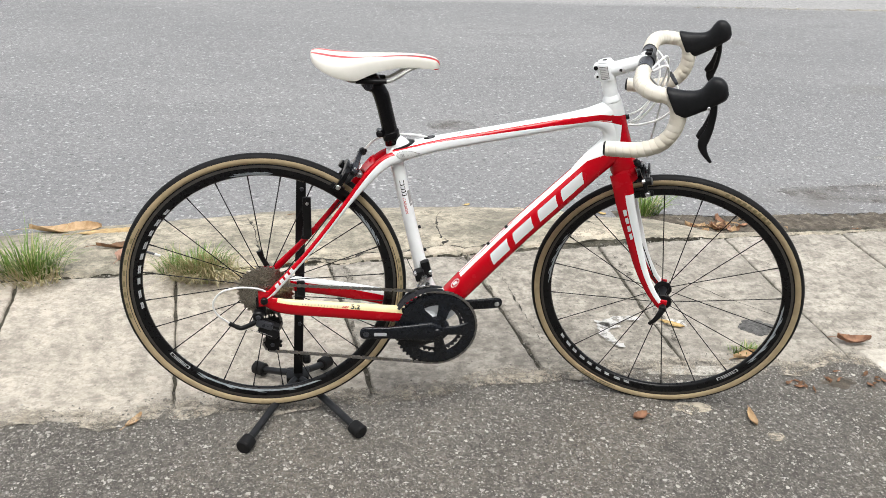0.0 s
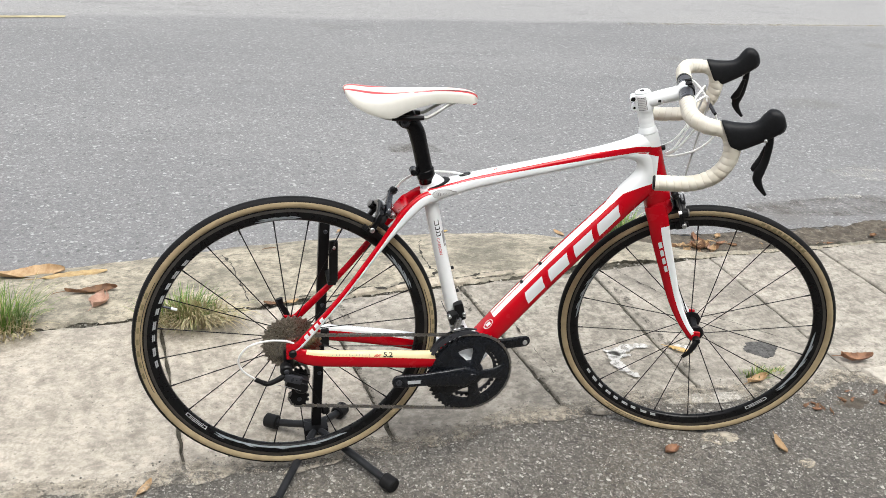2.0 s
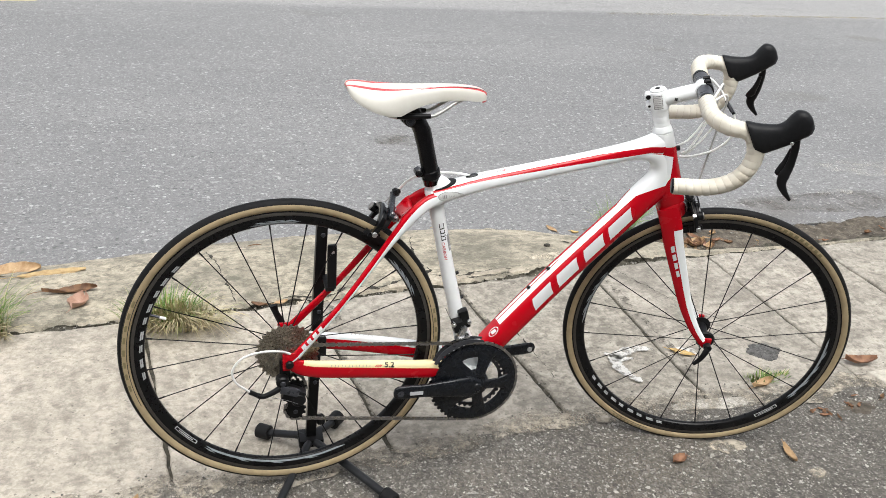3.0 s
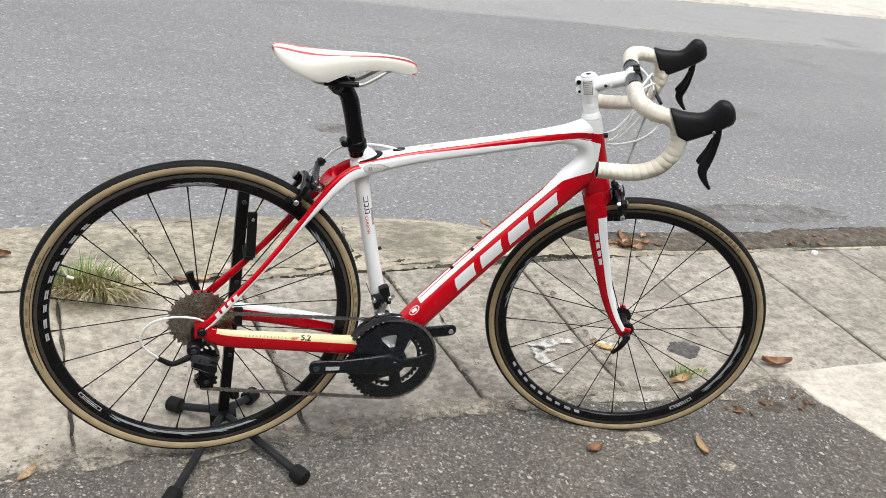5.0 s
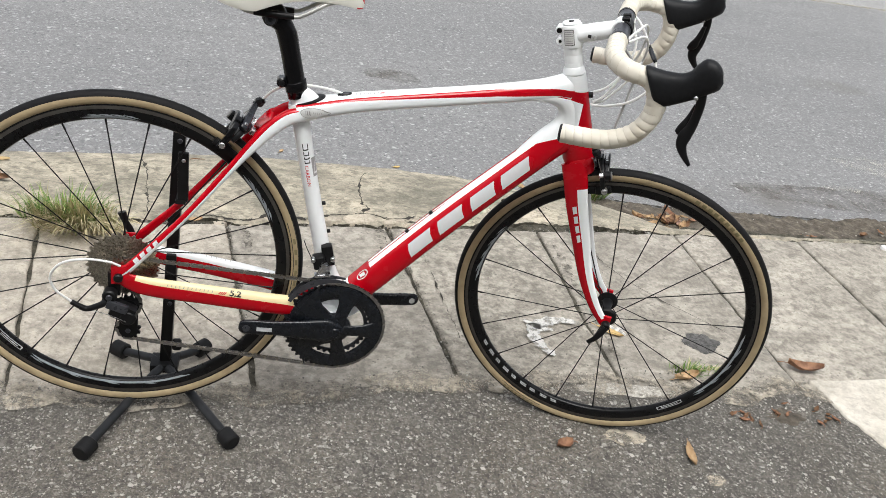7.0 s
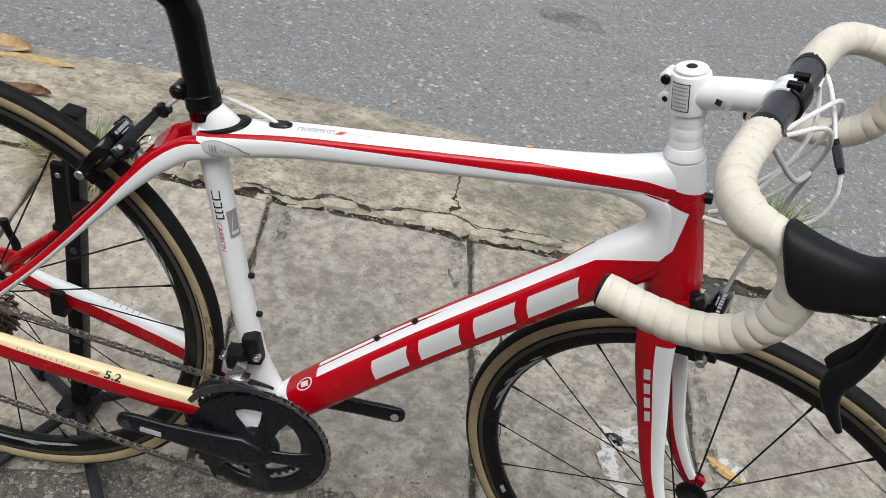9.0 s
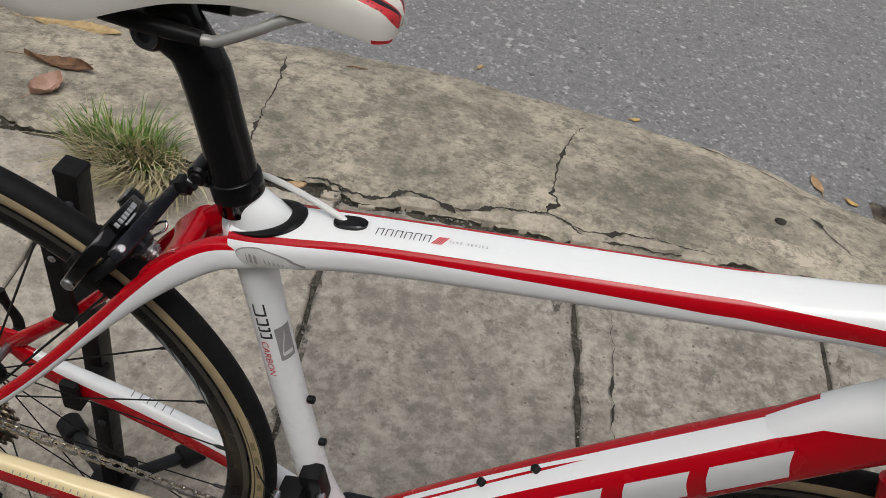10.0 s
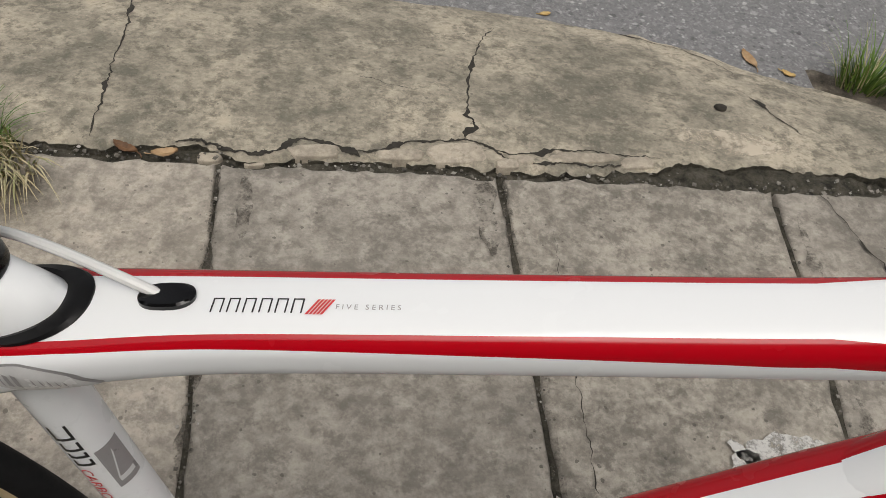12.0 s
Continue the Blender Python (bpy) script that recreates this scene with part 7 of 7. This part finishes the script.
def brake(m, name, label, flip):
    """A dual pivot caliper round its bolt: x away from the frame, y across (flip tells which side the cable is on), z up."""
    at = lambda x, y, z: Vector((x, flip * y, z))
    # the arm with the cable's end lies across, from the far top to the near pivot
    arm = strap([at(0.012, -0.040, 0.036), at(0.012, -0.024, 0.027), at(0.012, -0.004, 0.017), at(0.012, 0.014, 0.010), at(0.0125, 0.028, 0.006), at(0.013, 0.034, 0.003)], [0.010, 0.010, 0.013, 0.016, 0.015, 0.009], [0.010, 0.011, 0.013, 0.014, 0.013, 0.011])
    br = part(name, arm, brake_black, bike, label, m)
    # the lettered arm outside it curves down to the near pad
    outer_ = strap([at(0.027, -0.036, -0.012), at(0.027, -0.026, -0.001), at(0.027, -0.008, 0.006), at(0.027, 0.012, 0.005), at(0.026, 0.030, -0.004), at(0.024, 0.040, -0.020), at(0.022, 0.040, -0.036), at(0.021, 0.037, -0.048)], [0.010, 0.011, 0.014, 0.017, 0.018, 0.017, 0.014, 0.011], [0.009, 0.010, 0.012, 0.013, 0.013, 0.012, 0.011, 0.010])
    part("caliper_arm", outer_, black_gloss, br, "glossy black lettered outer arm", m)
    part("caliper_body", cyl(at(-0.003, 0.004, 0.000), at(0.010, 0.004, 0.000), 0.0130, 28, bevel=0.003), brake_black, br, "", m)
    part("caliper_arm", strap([at(0.006, -0.002, 0.000), at(0.008, 0.014, -0.004), at(0.010, 0.028, -0.012), at(0.013, 0.036, -0.026)], [0.018, 0.019, 0.016, 0.012], [0.012, 0.012, 0.011, 0.010]), black_satin, br, "", m)
    words = Mesh()
    for i in range(7):
        y = -0.014 + i * 0.0048
        z = float(np.interp(y, [-0.02, -0.008, 0.012, 0.03], [0.0085, 0.0142, 0.0152, 0.0080]))
        box((0.0042, 0.0026, 0.0020), at(0.0268, y, z), 0, words)
        box((0.0016, 0.0022, 0.0016), at(0.0220, y * 0.55, z), 0, words)
    part("lettering", words, letter_grey, br, "small pale lettering bars", m)
    part("caliper_arm", strap([at(0.018, 0.004, 0.002), at(0.018, -0.022, -0.002), at(0.018, -0.036, -0.016), at(0.018, -0.038, -0.032), at(0.018, -0.034, -0.048)], [0.016, 0.015, 0.014, 0.012, 0.010], [0.009, 0.009, 0.009]), black_satin, br, "", m)
    part("pivot_bolt", cyl(at(0.013, 0.0285, 0.012), at(0.0133, 0.0300, 0.0152), 0.0036, 16, bevel=0.0008), steel, br, "", m)
    part("centre_bolt", cyl(at(-0.018, 0.003, 0.002), at(0.0, 0.003, 0.002), 0.0058, 14, bevel=0.001), steel, br, "", m)
    part("lock_nut", cyl(at(-0.0115, 0.003, 0.002), at(-0.0075, 0.003, 0.002), 0.0086, 18, bevel=0.001), steel, br, "", m)
    part("lock_nut", cyl(at(-0.0065, 0.003, 0.002), at(-0.0025, 0.003, 0.002), 0.0092, 8, bevel=0.001), steel, br, "", m)
    part("spring", tube([at(-0.001, -0.006, 0.006), at(-0.004, -0.012, 0.016), at(0.000, -0.017, 0.018), at(0.003, -0.018, 0.006), at(0.002, -0.020, -0.004)], 0.0012, 6, 8), steel, br, "", m)
    part("anchor_arm", strap([at(0.027, -0.030, -0.006), at(0.027, -0.040, -0.014)], [0.012, 0.016], [0.012, 0.012]), brake_black, br, "", m)
    part("anchor_arm", cyl(at(0.021, -0.036, -0.012), at(0.0345, -0.036, -0.012), 0.0098, 24, bevel=0.002), black_satin, br, "", m)
    part("cable_anchor", cyl(at(0.0340, -0.036, -0.012), at(0.0368, -0.036, -0.012), 0.0090, 24, bevel=0.001), dull_steel, br, "steel cable anchor cap", m)
    part("cable_anchor", cyl(at(0.012, -0.037, -0.010), at(0.021, -0.037, -0.010), 0.0060, 6, bevel=0.001), steel, br, "steel cable anchor bolt", m)
    part("cable_wire", tube([at(0.011, -0.041, 0.034), at(0.014, -0.041, 0.012), at(0.018, -0.038, -0.008)], 0.0009, 4, 6), dull_steel, br, "", m)
    a, b = at(0.0140, -0.0405, 0.030), at(0.0050, -0.0390, 0.050)
    knob = cyl(a, b, 0.0058, 14, bevel=0.001)
    cyl(a.lerp(b, 0.25), a.lerp(b, 0.80), 0.0092, 6, knob, bevel=0.0025)
    part("barrel_adjuster", knob, black_satin, br, "black barrel adjuster", m)
    for sgn in (-1, 1):
        part("pad_holder", box((0.022, 0.010, 0.018), (0.014, sgn * 0.0250, -0.047), 0.003), black_satin, br, "", m)
        part("brake_pad", box((0.054, 0.010, 0.013), (0.006, sgn * 0.0180, -0.051), 0.003), black_matt, br, "", m)
        part("pad_bolt", cyl((0.0215, sgn * 0.036, -0.041), (0.0215, sgn * 0.0488, -0.041), 0.0058, 16, bevel=0.001), steel, br, "", m)


rb = Matrix.Translation((0.2135, 0, 0.669)) @ Matrix(((-0.80, 0, 0.60, 0), (0, -1, 0, 0), (0.60, 0, 0.80, 0), (0, 0, 0, 1)))
brake(rb, "rear_brake", "black rear brake caliper with steel bolts", 1)
fb_at = axis_at(0.664) + Vector((0.028, 0, 0.008))
fbm = STEER @ Matrix.Translation(fb_at) @ Matrix(((0.9565, 0, -0.2917, 0), (0, 1, 0, 0), (0.2917, 0, 0.9565, 0), (0, 0, 0, 1)))
brake(fbm, "front_brake", "black front brake caliper with steel bolts", 1)

# ---- the stand ----
stand = thing("bike_stand", "black steel display stand with four rubber feet under the rear wheel", "bike stand")
PT, PB = Vector((0.085, 0.100, 0.628)), Vector((0.060, 0.100, 0.035))
d = (PT - PB).normalized()
rot = d.to_track_quat("Z", "Y").to_matrix().to_4x4()
part("post", box((0.024, 0.024, (PT - PB).length), m=Matrix.Translation((PT + PB) / 2) @ rot, bevel=0.003), stand_black, stand, "square black steel post")
part("post_cap", box((0.0255, 0.0255, 0.008), m=Matrix.Translation(PT) @ rot, bevel=0.003), black_matt, stand)
for s in (0.30, 0.62, 0.94):
    c = PB.lerp(PT, s)
    part("bolt", cyl(c + Vector((0.002, -0.0115, 0)), c + Vector((0.002, -0.0155, 0)), 0.0050, 12, bevel=0.001), gunmetal, stand)
FEET = [((0.216, -0.122), (-0.050, 0.168)), ((-0.060, -0.160), (0.135, 0.188))]
for (nx, ny), (fx, fy) in FEET:
    for (x, y) in ((nx, ny), (fx, fy)):
        c = Vector((0.060, 0.088, 0.045))
        e = Vector((x, y, 0.023))
        flat_ = Vector((e.x - c.x, e.y - c.y, 0))
        u = flat_.normalized()
        leg = tube([c, c + u * 0.035 + Vector((0, 0, 0.002)), c + flat_ * 0.45 + Vector((0, 0, -0.005)), e - u * 0.02 + Vector((0, 0, 0.003)), e], 0.0095, 5, 16)
        part("leg", leg, stand_leg, stand, "dark grey tubular leg")
        part("rubber_foot", cyl(e - u * 0.022 + Vector((0, 0, 0.002)), e + u * 0.014, 0.0185, 20, bevel=0.003), black_matt, stand, "black rubber foot")
part("foot_plate", box((0.060, 0.050, 0.020), (0.060, 0.095, 0.046), 0.005), stand_black, stand)
kn = PB.lerp(PT, 0.10)
part("knob", cyl(kn + Vector((0.012, 0.0, 0)), kn + Vector((0.032, 0.002, 0)), 0.0135, 8, bevel=0.004), black_matt, stand, "black plastic knob")
# hooks that carry the stays
hook = Mesh()
box((0.020, 0.010, 0.104), (0.098, 0.036, 0.541), 0.004, hook)
box((0.020, 0.066, 0.010), (0.094, 0.063, 0.489), 0.003, hook)
holder = part("hook", hook, black_matt, stand, "black padded hook holding the seat stay")
part("bolt", cyl((0.099, 0.031, 0.578), (0.099, 0.0285, 0.578), 0.0040, 12, bevel=0.001), steel, holder)
hook = Mesh()
box((0.020, 0.066, 0.012), (0.078, 0.066, 0.326), 0.003, hook)
box((0.020, 0.010, 0.045), (0.078, 0.036, 0.345), 0.004, hook)
part("hook", hook, black_matt, stand, "black padded hook holding the chain stay")


# ---- litter and plants ----
def leaf(at, length, width, turn, mats, label, curl=0.25, lift=0.004, twist=0.0, stem=0.25):
    """A dry fallen leaf, curled along and across, with a stalk."""
    me = Mesh()
    n, c = 16, 8
    rings = []
    v, f = [], []
    for i in range(n + 1):
        t = i / n
        half = width / 2 * (math.sin(math.pi * min(1, t * 0.96 + 0.02)) ** 0.75) * (1 + 0.08 * math.sin(i * 2.1))
        for j in range(c + 1):
            u = j / c * 2 - 1
            x = (t - 0.5) * length
            a = twist * (t - 0.5)
            y, z = u * half, curl * width * (u * u) * 0.9 + curl * length * 0.35 * (2 * t - 1) ** 2 + 0.0018 * noise.noise((i * 0.6, j * 0.7, at[0] * 7))
            v.append((x, y * math.cos(a) - z * math.sin(a), y * math.sin(a) + z * math.cos(a)))
    f = [(i * (c + 1) + j, (i + 1) * (c + 1) + j, (i + 1) * (c + 1) + j + 1, i * (c + 1) + j + 1) for i in range(n) for j in range(c)]
    o = len(v)
    v += [(x, y, z - 0.0007) for x, y, z in v]
    f += [tuple(k + o for k in q[::-1]) for q in f]
    me.add(v, f)
    tube([(-length * 0.5, 0, curl * length * 0.35), (-length * (0.5 + stem * 0.6), 0.002, curl * length * 0.32), (-length * (0.5 + stem), 0.006, curl * length * 0.2)], 0.0011, 4, 6, me=me)
    tube([(-length * 0.5, 0, curl * length * 0.35 + 0.0004), (0, 0, 0.0008), (length * 0.48, 0, curl * length * 0.33)], 0.0008, 5, 5, me=me)
    low = min(p[2] for p in me.v)
    ob = new("fallen_leaf", me.build("fallen_leaf", mats, 60))
    ob.matrix_world = Matrix.Translation((at[0], at[1], at[2] - low - 0.0005)) @ Matrix.Rotation(radians(turn), 4, "Z")
    return tagged(ob, label, "leaf", "fallen leaves")


leaf((0.966, -0.095, 0.005), 0.045, 0.030, 200, leaf_rust, "small curled rust-brown dry leaf on asphalt", 0.35)
leaf((1.271, -0.122, 0.005), 0.075, 0.022, -98, leaf_tan, "narrow tan dry leaf on asphalt", 0.30)
leaf((-0.348, -0.029, 0.004), 0.060, 0.020, 60, leaf_tan, "narrow tan dry leaf on asphalt", 0.35)
leaf((1.775, 0.235, 0.006), 0.105, 0.040, -10, leaf_rust, "curled rust-brown leaf beside a pale slab", 0.40)
leaf((1.235, 0.375, 0.001), 0.080, 0.028, -35, leaf_yellow, "ochre yellow dry leaf on a slab", 0.12)
leaf((1.385, 0.175, 0.004), 0.080, 0.030, 25, leaf_tan, "twisted tan dry leaf beside weeds", 0.35, twist=1.0)
leaf((-0.61, 1.05, kerb_z(-0.61, 1.05)), 0.165, 0.042, 12, leaf_brown, "long twisted dark brown leaf on the kerb", 0.28, twist=1.6)
leaf((-0.57, 0.94, kerb_z(-0.57, 0.94)), 0.085, 0.062, 70, leaf_pink, "small pinkish brown leaf on the kerb", 0.35)
leaf((-0.88, 1.33, kerb_z(-0.88, 1.33)), 0.27, 0.085, 6, leaf_tan, "large folded tan leaf at the kerb's edge", 0.22, twist=1.2)
leaf((-0.70, 1.27, kerb_z(-0.70, 1.27)), 0.22, 0.060, 10, leaf_ochre, "large torn ochre leaf on the kerb", 0.06)
leaf((0.759, 1.608, ROAD_Z), 0.030, 0.016, 20, leaf_yellow, "small yellow leaf on the road", 0.2)
leaf((1.264, 1.537, ROAD_Z), 0.070, 0.028, 110, leaf_tan, "orange tan leaf at the road's edge", 0.15)
leaf((1.353, 1.493, ROAD_Z), 0.035, 0.018, -30, leaf_yellow, "small yellow leaf at the kerb's foot", 0.3)
leaf((0.05, 0.845, 0.0), 0.045, 0.022, 20, leaf_tan, "small tan leaf in a joint", 0.25)
leaf((-0.02, 0.85, -0.006), 0.05, 0.02, 160, leaf_brown, "small brown leaf in a joint", 0.3)
leaf((0.30, 1.66, ROAD_Z), 0.03, 0.016, 70, leaf_tan, "small tan leaf on the road", 0.2)
leaf((1.77, 1.25, -0.075), 0.16, 0.06, 20, leaf_tan, "large tan leaf lying in the gutter", 0.2, twist=0.6)
leaf((1.84, 1.33, -0.095), 0.15, 0.05, 100, leaf_rust, "upright folded brown leaf in the gutter", 0.35, twist=1.4)
leaf((1.93, 1.31, -0.10), 0.11, 0.045, 150, leaf_tan, "pale tan leaf in the gutter", 0.25)
rnd = random.Random(11)
for i in range(26):
    a, r = rnd.uniform(0, 6.28), rnd.uniform(0, 1) ** 0.6
    x, y = 1.735 + 0.12 * r * math.cos(a), 1.21 + 0.07 * r * math.sin(a)
    leaf((x, y, -0.052 - 0.030 * r * r), rnd.uniform(0.03, 0.085), rnd.uniform(0.016, 0.038), rnd.uniform(0, 360), rnd.choice((leaf_tan, leaf_brown, leaf_rust, leaf_pink, leaf_tan)), "dry curled leaf in a drift by the kerb", rnd.uniform(0.2, 0.45), twist=rnd.uniform(-1, 1))
for i in range(18):
    a, r = rnd.uniform(0, 6.28), rnd.uniform(0, 1) ** 0.7
    leaf((1.60 + 0.15 * r * math.cos(a), 0.03 + 0.055 * r * math.sin(a), 0.007), rnd.uniform(0.012, 0.032), rnd.uniform(0.006, 0.012), rnd.uniform(0, 360), rnd.choice((leaf_brown, leaf_brown, leaf_rust)), "brown dry leaf scrap on worn asphalt", rnd.uniform(0.15, 0.35))
for i in range(22):
    x = rnd.uniform(1.9, 3.0)
    leaf((x, 1.25 + rnd.uniform(-0.10, 0.14), ROAD_Z + 0.024), rnd.uniform(0.02, 0.06), rnd.uniform(0.012, 0.028), rnd.uniform(0, 360), rnd.choice((leaf_tan, leaf_brown, leaf_rust)), "dry leaf scrap in roadside dirt", rnd.uniform(0.2, 0.4))


def tuft(at, radius, height, blades, mats, seed, label, tilt=0.0):
    """A clump of narrow bent blades."""
    r = random.Random(seed)
    me = Mesh()
    for i in range(blades):
        a, q = r.uniform(0, 2 * math.pi), radius * r.random() ** 0.7
        base = Vector((q * math.cos(a), q * math.sin(a) * 0.55, -0.004))
        lean = Vector((math.cos(a), math.sin(a) * 0.8, 0)) * r.uniform(0.2, 1.0) + Vector((r.uniform(-0.3, 0.3), r.uniform(-0.3, 0.3) - tilt, 0))
        h = height * r.uniform(0.45, 1.0)
        w = r.uniform(0.0014, 0.0032)
        droop = r.uniform(0.2, 0.8)
        side = Vector((-lean.y, lean.x, 0)).normalized() if lean.length > 0.01 else Vector((1, 0, 0))
        v = []
        for k in range(5):
            t = k / 4
            p = base + lean * h * 0.75 * t * (0.5 + 0.5 * t) + Vector((0, 0, h * (t - droop * t * t * 0.75)))
            p.z = max(p.z, 0.001)
            v += [p - side * w * (1 - t * 0.95), p + side * w * (1 - t * 0.95) + Vector((0, 0, 0.0004))]
        me.add(v, [(2 * k, 2 * k + 1, 2 * k + 3, 2 * k + 2) for k in range(4)])
    ob = new("grass_tuft", me.build("grass_tuft", mats, 80))
    ob.location = at
    return tagged(ob, label, "grass", "grass tufts")


tuft((-0.84, 0.80, 0), 0.105, 0.20, 330, grass_m, 1, "green grass tuft growing from the joint")
tuft((-0.84, 0.76, 0), 0.12, 0.13, 230, straw_m, 4, "dry straw blades round a grass tuft", 0.8)
tuft((-0.31, 0.80, 0), 0.120, 0.125, 420, grass_m, 2, "green grass tuft growing from the joint")
tuft((-0.265, 0.765, 0), 0.125, 0.165, 560, straw_m, 5, "dry straw blades round a grass tuft", 1.0)
tuft((1.53, 1.47, -0.10), 0.075, 0.20, 240, grass_m, 3, "thin green grass tuft at the kerb's foot")
tuft((1.40, 0.205, 0.0), 0.050, 0.045, 110, grass_m, 6, "low green weeds at the asphalt's edge")
tuft((1.47, 0.215, 0.0), 0.035, 0.035, 60, grass_m, 7, "low green weeds at the asphalt's edge")
for x, y, s in ((3.65, 9.32, 8), (6.3, 9.75, 9), (6.65, 9.75, 10), (6.40, 9.42, 12)):
    tuft((x, y, ROAD_Z + 0.04), 0.16, 0.18, 140, grass_m, s, "green roadside grass across the road")


def stones(name, count, place, size, mats, label, seed, flat=0.6):
    """Loose small stones, joined."""
    r = random.Random(seed)
    me = Mesh()
    base = [(1, 0, 0), (-1, 0, 0), (0, 1, 0), (0, -1, 0), (0, 0, 1), (0, 0, -1)]
    faces = [(0, 2, 4), (2, 1, 4), (1, 3, 4), (3, 0, 4), (2, 0, 5), (1, 2, 5), (3, 1, 5), (0, 3, 5)]
    for i in range(count):
        x, y, z = place(r)
        s = size[0] + (size[1] - size[0]) * r.random() ** 2.5
        m = Euler((r.uniform(0, 6), r.uniform(0, 6), r.uniform(0, 6))).to_matrix()
        v = []
        for p in base:
            q = m @ (Vector(p) * s * r.uniform(0.6, 1.1))
            v.append((x + q.x, y + q.y, z + q.z * flat))
        me.add(v, faces)
    ob = new(name, me.build(name, mats, smooth=False))
    return tagged(ob, label, name.replace("_", " "), kind="stuff")


def on_court(r):
    x = r.uniform(-1.3, 2.0)
    return x, shape(x, EDGE) - 0.95 * r.random() ** 1.2, 0.0040


def by_edge(r):
    x = r.uniform(-1.2, 1.75)
    return x, shape(x, EDGE) + r.gauss(0.0, 0.022), 0.003


def in_joint(r):
    x = r.uniform(-1.2, 2.0)
    return x, shape(x, JOINT) + r.gauss(0.004, 0.013), -0.014


def in_gaps(r):
    x0 = r.choice((0.148, 0.152, 0.156, 0.655, 0.662, 0.64, 1.17))
    y = r.uniform(0.15, 0.9)
    return x0 + 0.15 * (0.8 - y) * (1 if x0 < 1 else 0.23) + r.gauss(0, 0.005), y, -0.001


def on_drift(r):
    x = r.uniform(1.55, 3.4)
    return x, 1.27 + r.gauss(0, 0.10), ROAD_Z + 0.022


stones("gravel", 8500, on_court, (0.0011, 0.0058), pebble, "small pale stones set in worn asphalt", 21, 0.35)
stones("gravel", 1700, by_edge, (0.0011, 0.0055), pebble, "loose grit along the asphalt's edge", 22)
stones("rubble", 900, in_joint, (0.0014, 0.0075), rubble, "broken concrete crumbs in the kerb joint", 23)
stones("rubble", 420, in_gaps, (0.0010, 0.0046), rubble, "grit lodged in slab joints", 24)
stones("gravel", 500, on_drift, (0.002, 0.009), rubble, "grit in roadside dirt", 25)
# a dark pebble and a twig on the kerb
pebble_ob = new("pebble", ringed(Mesh(), [[(0.014 * k * math.cos(w) * (1 + 0.12 * math.sin(3 * w)), 0.011 * k * math.sin(w), z) for w in turns(14)] for k, z in ((0.6, 0.0), (1.0, 0.003), (0.9, 0.008), (0.45, 0.011))]).build("pebble", gap_dark))
pebble_ob.location = (1.115, 1.225, kerb_z(1.115, 1.225) - 0.001)
tagged(pebble_ob, "small dark pebble lying on the kerb", "pebble")
twig = new("twig", tube([(-0.026, -0.004, 0.002), (-0.006, 0.0, 0.005), (0.014, 0.003, 0.004), (0.030, 0.010, 0.002)], [0.0012, 0.0022, 0.0020, 0.0010], 5, 8).build("twig", leaf_brown))
twig.location = (-0.005, 1.44, kerb_z(-0.005, 1.44))
tagged(twig, "short dark twig lying on the kerb", "twig")
# one bottle cap
cap_ob = new("bottle_cap", revolve([(0.004, 0.012), (0.0125, 0.0115), (0.014, 0.0095), (0.0145, 0.0), (0.013, 0.0)], 28, axis="z").build("bottle_cap", cable_white))
cap_ob.location = (2.58, 1.03, 0.0)
tagged(cap_ob, "white plastic bottle cap lying on a slab", "bottle cap")
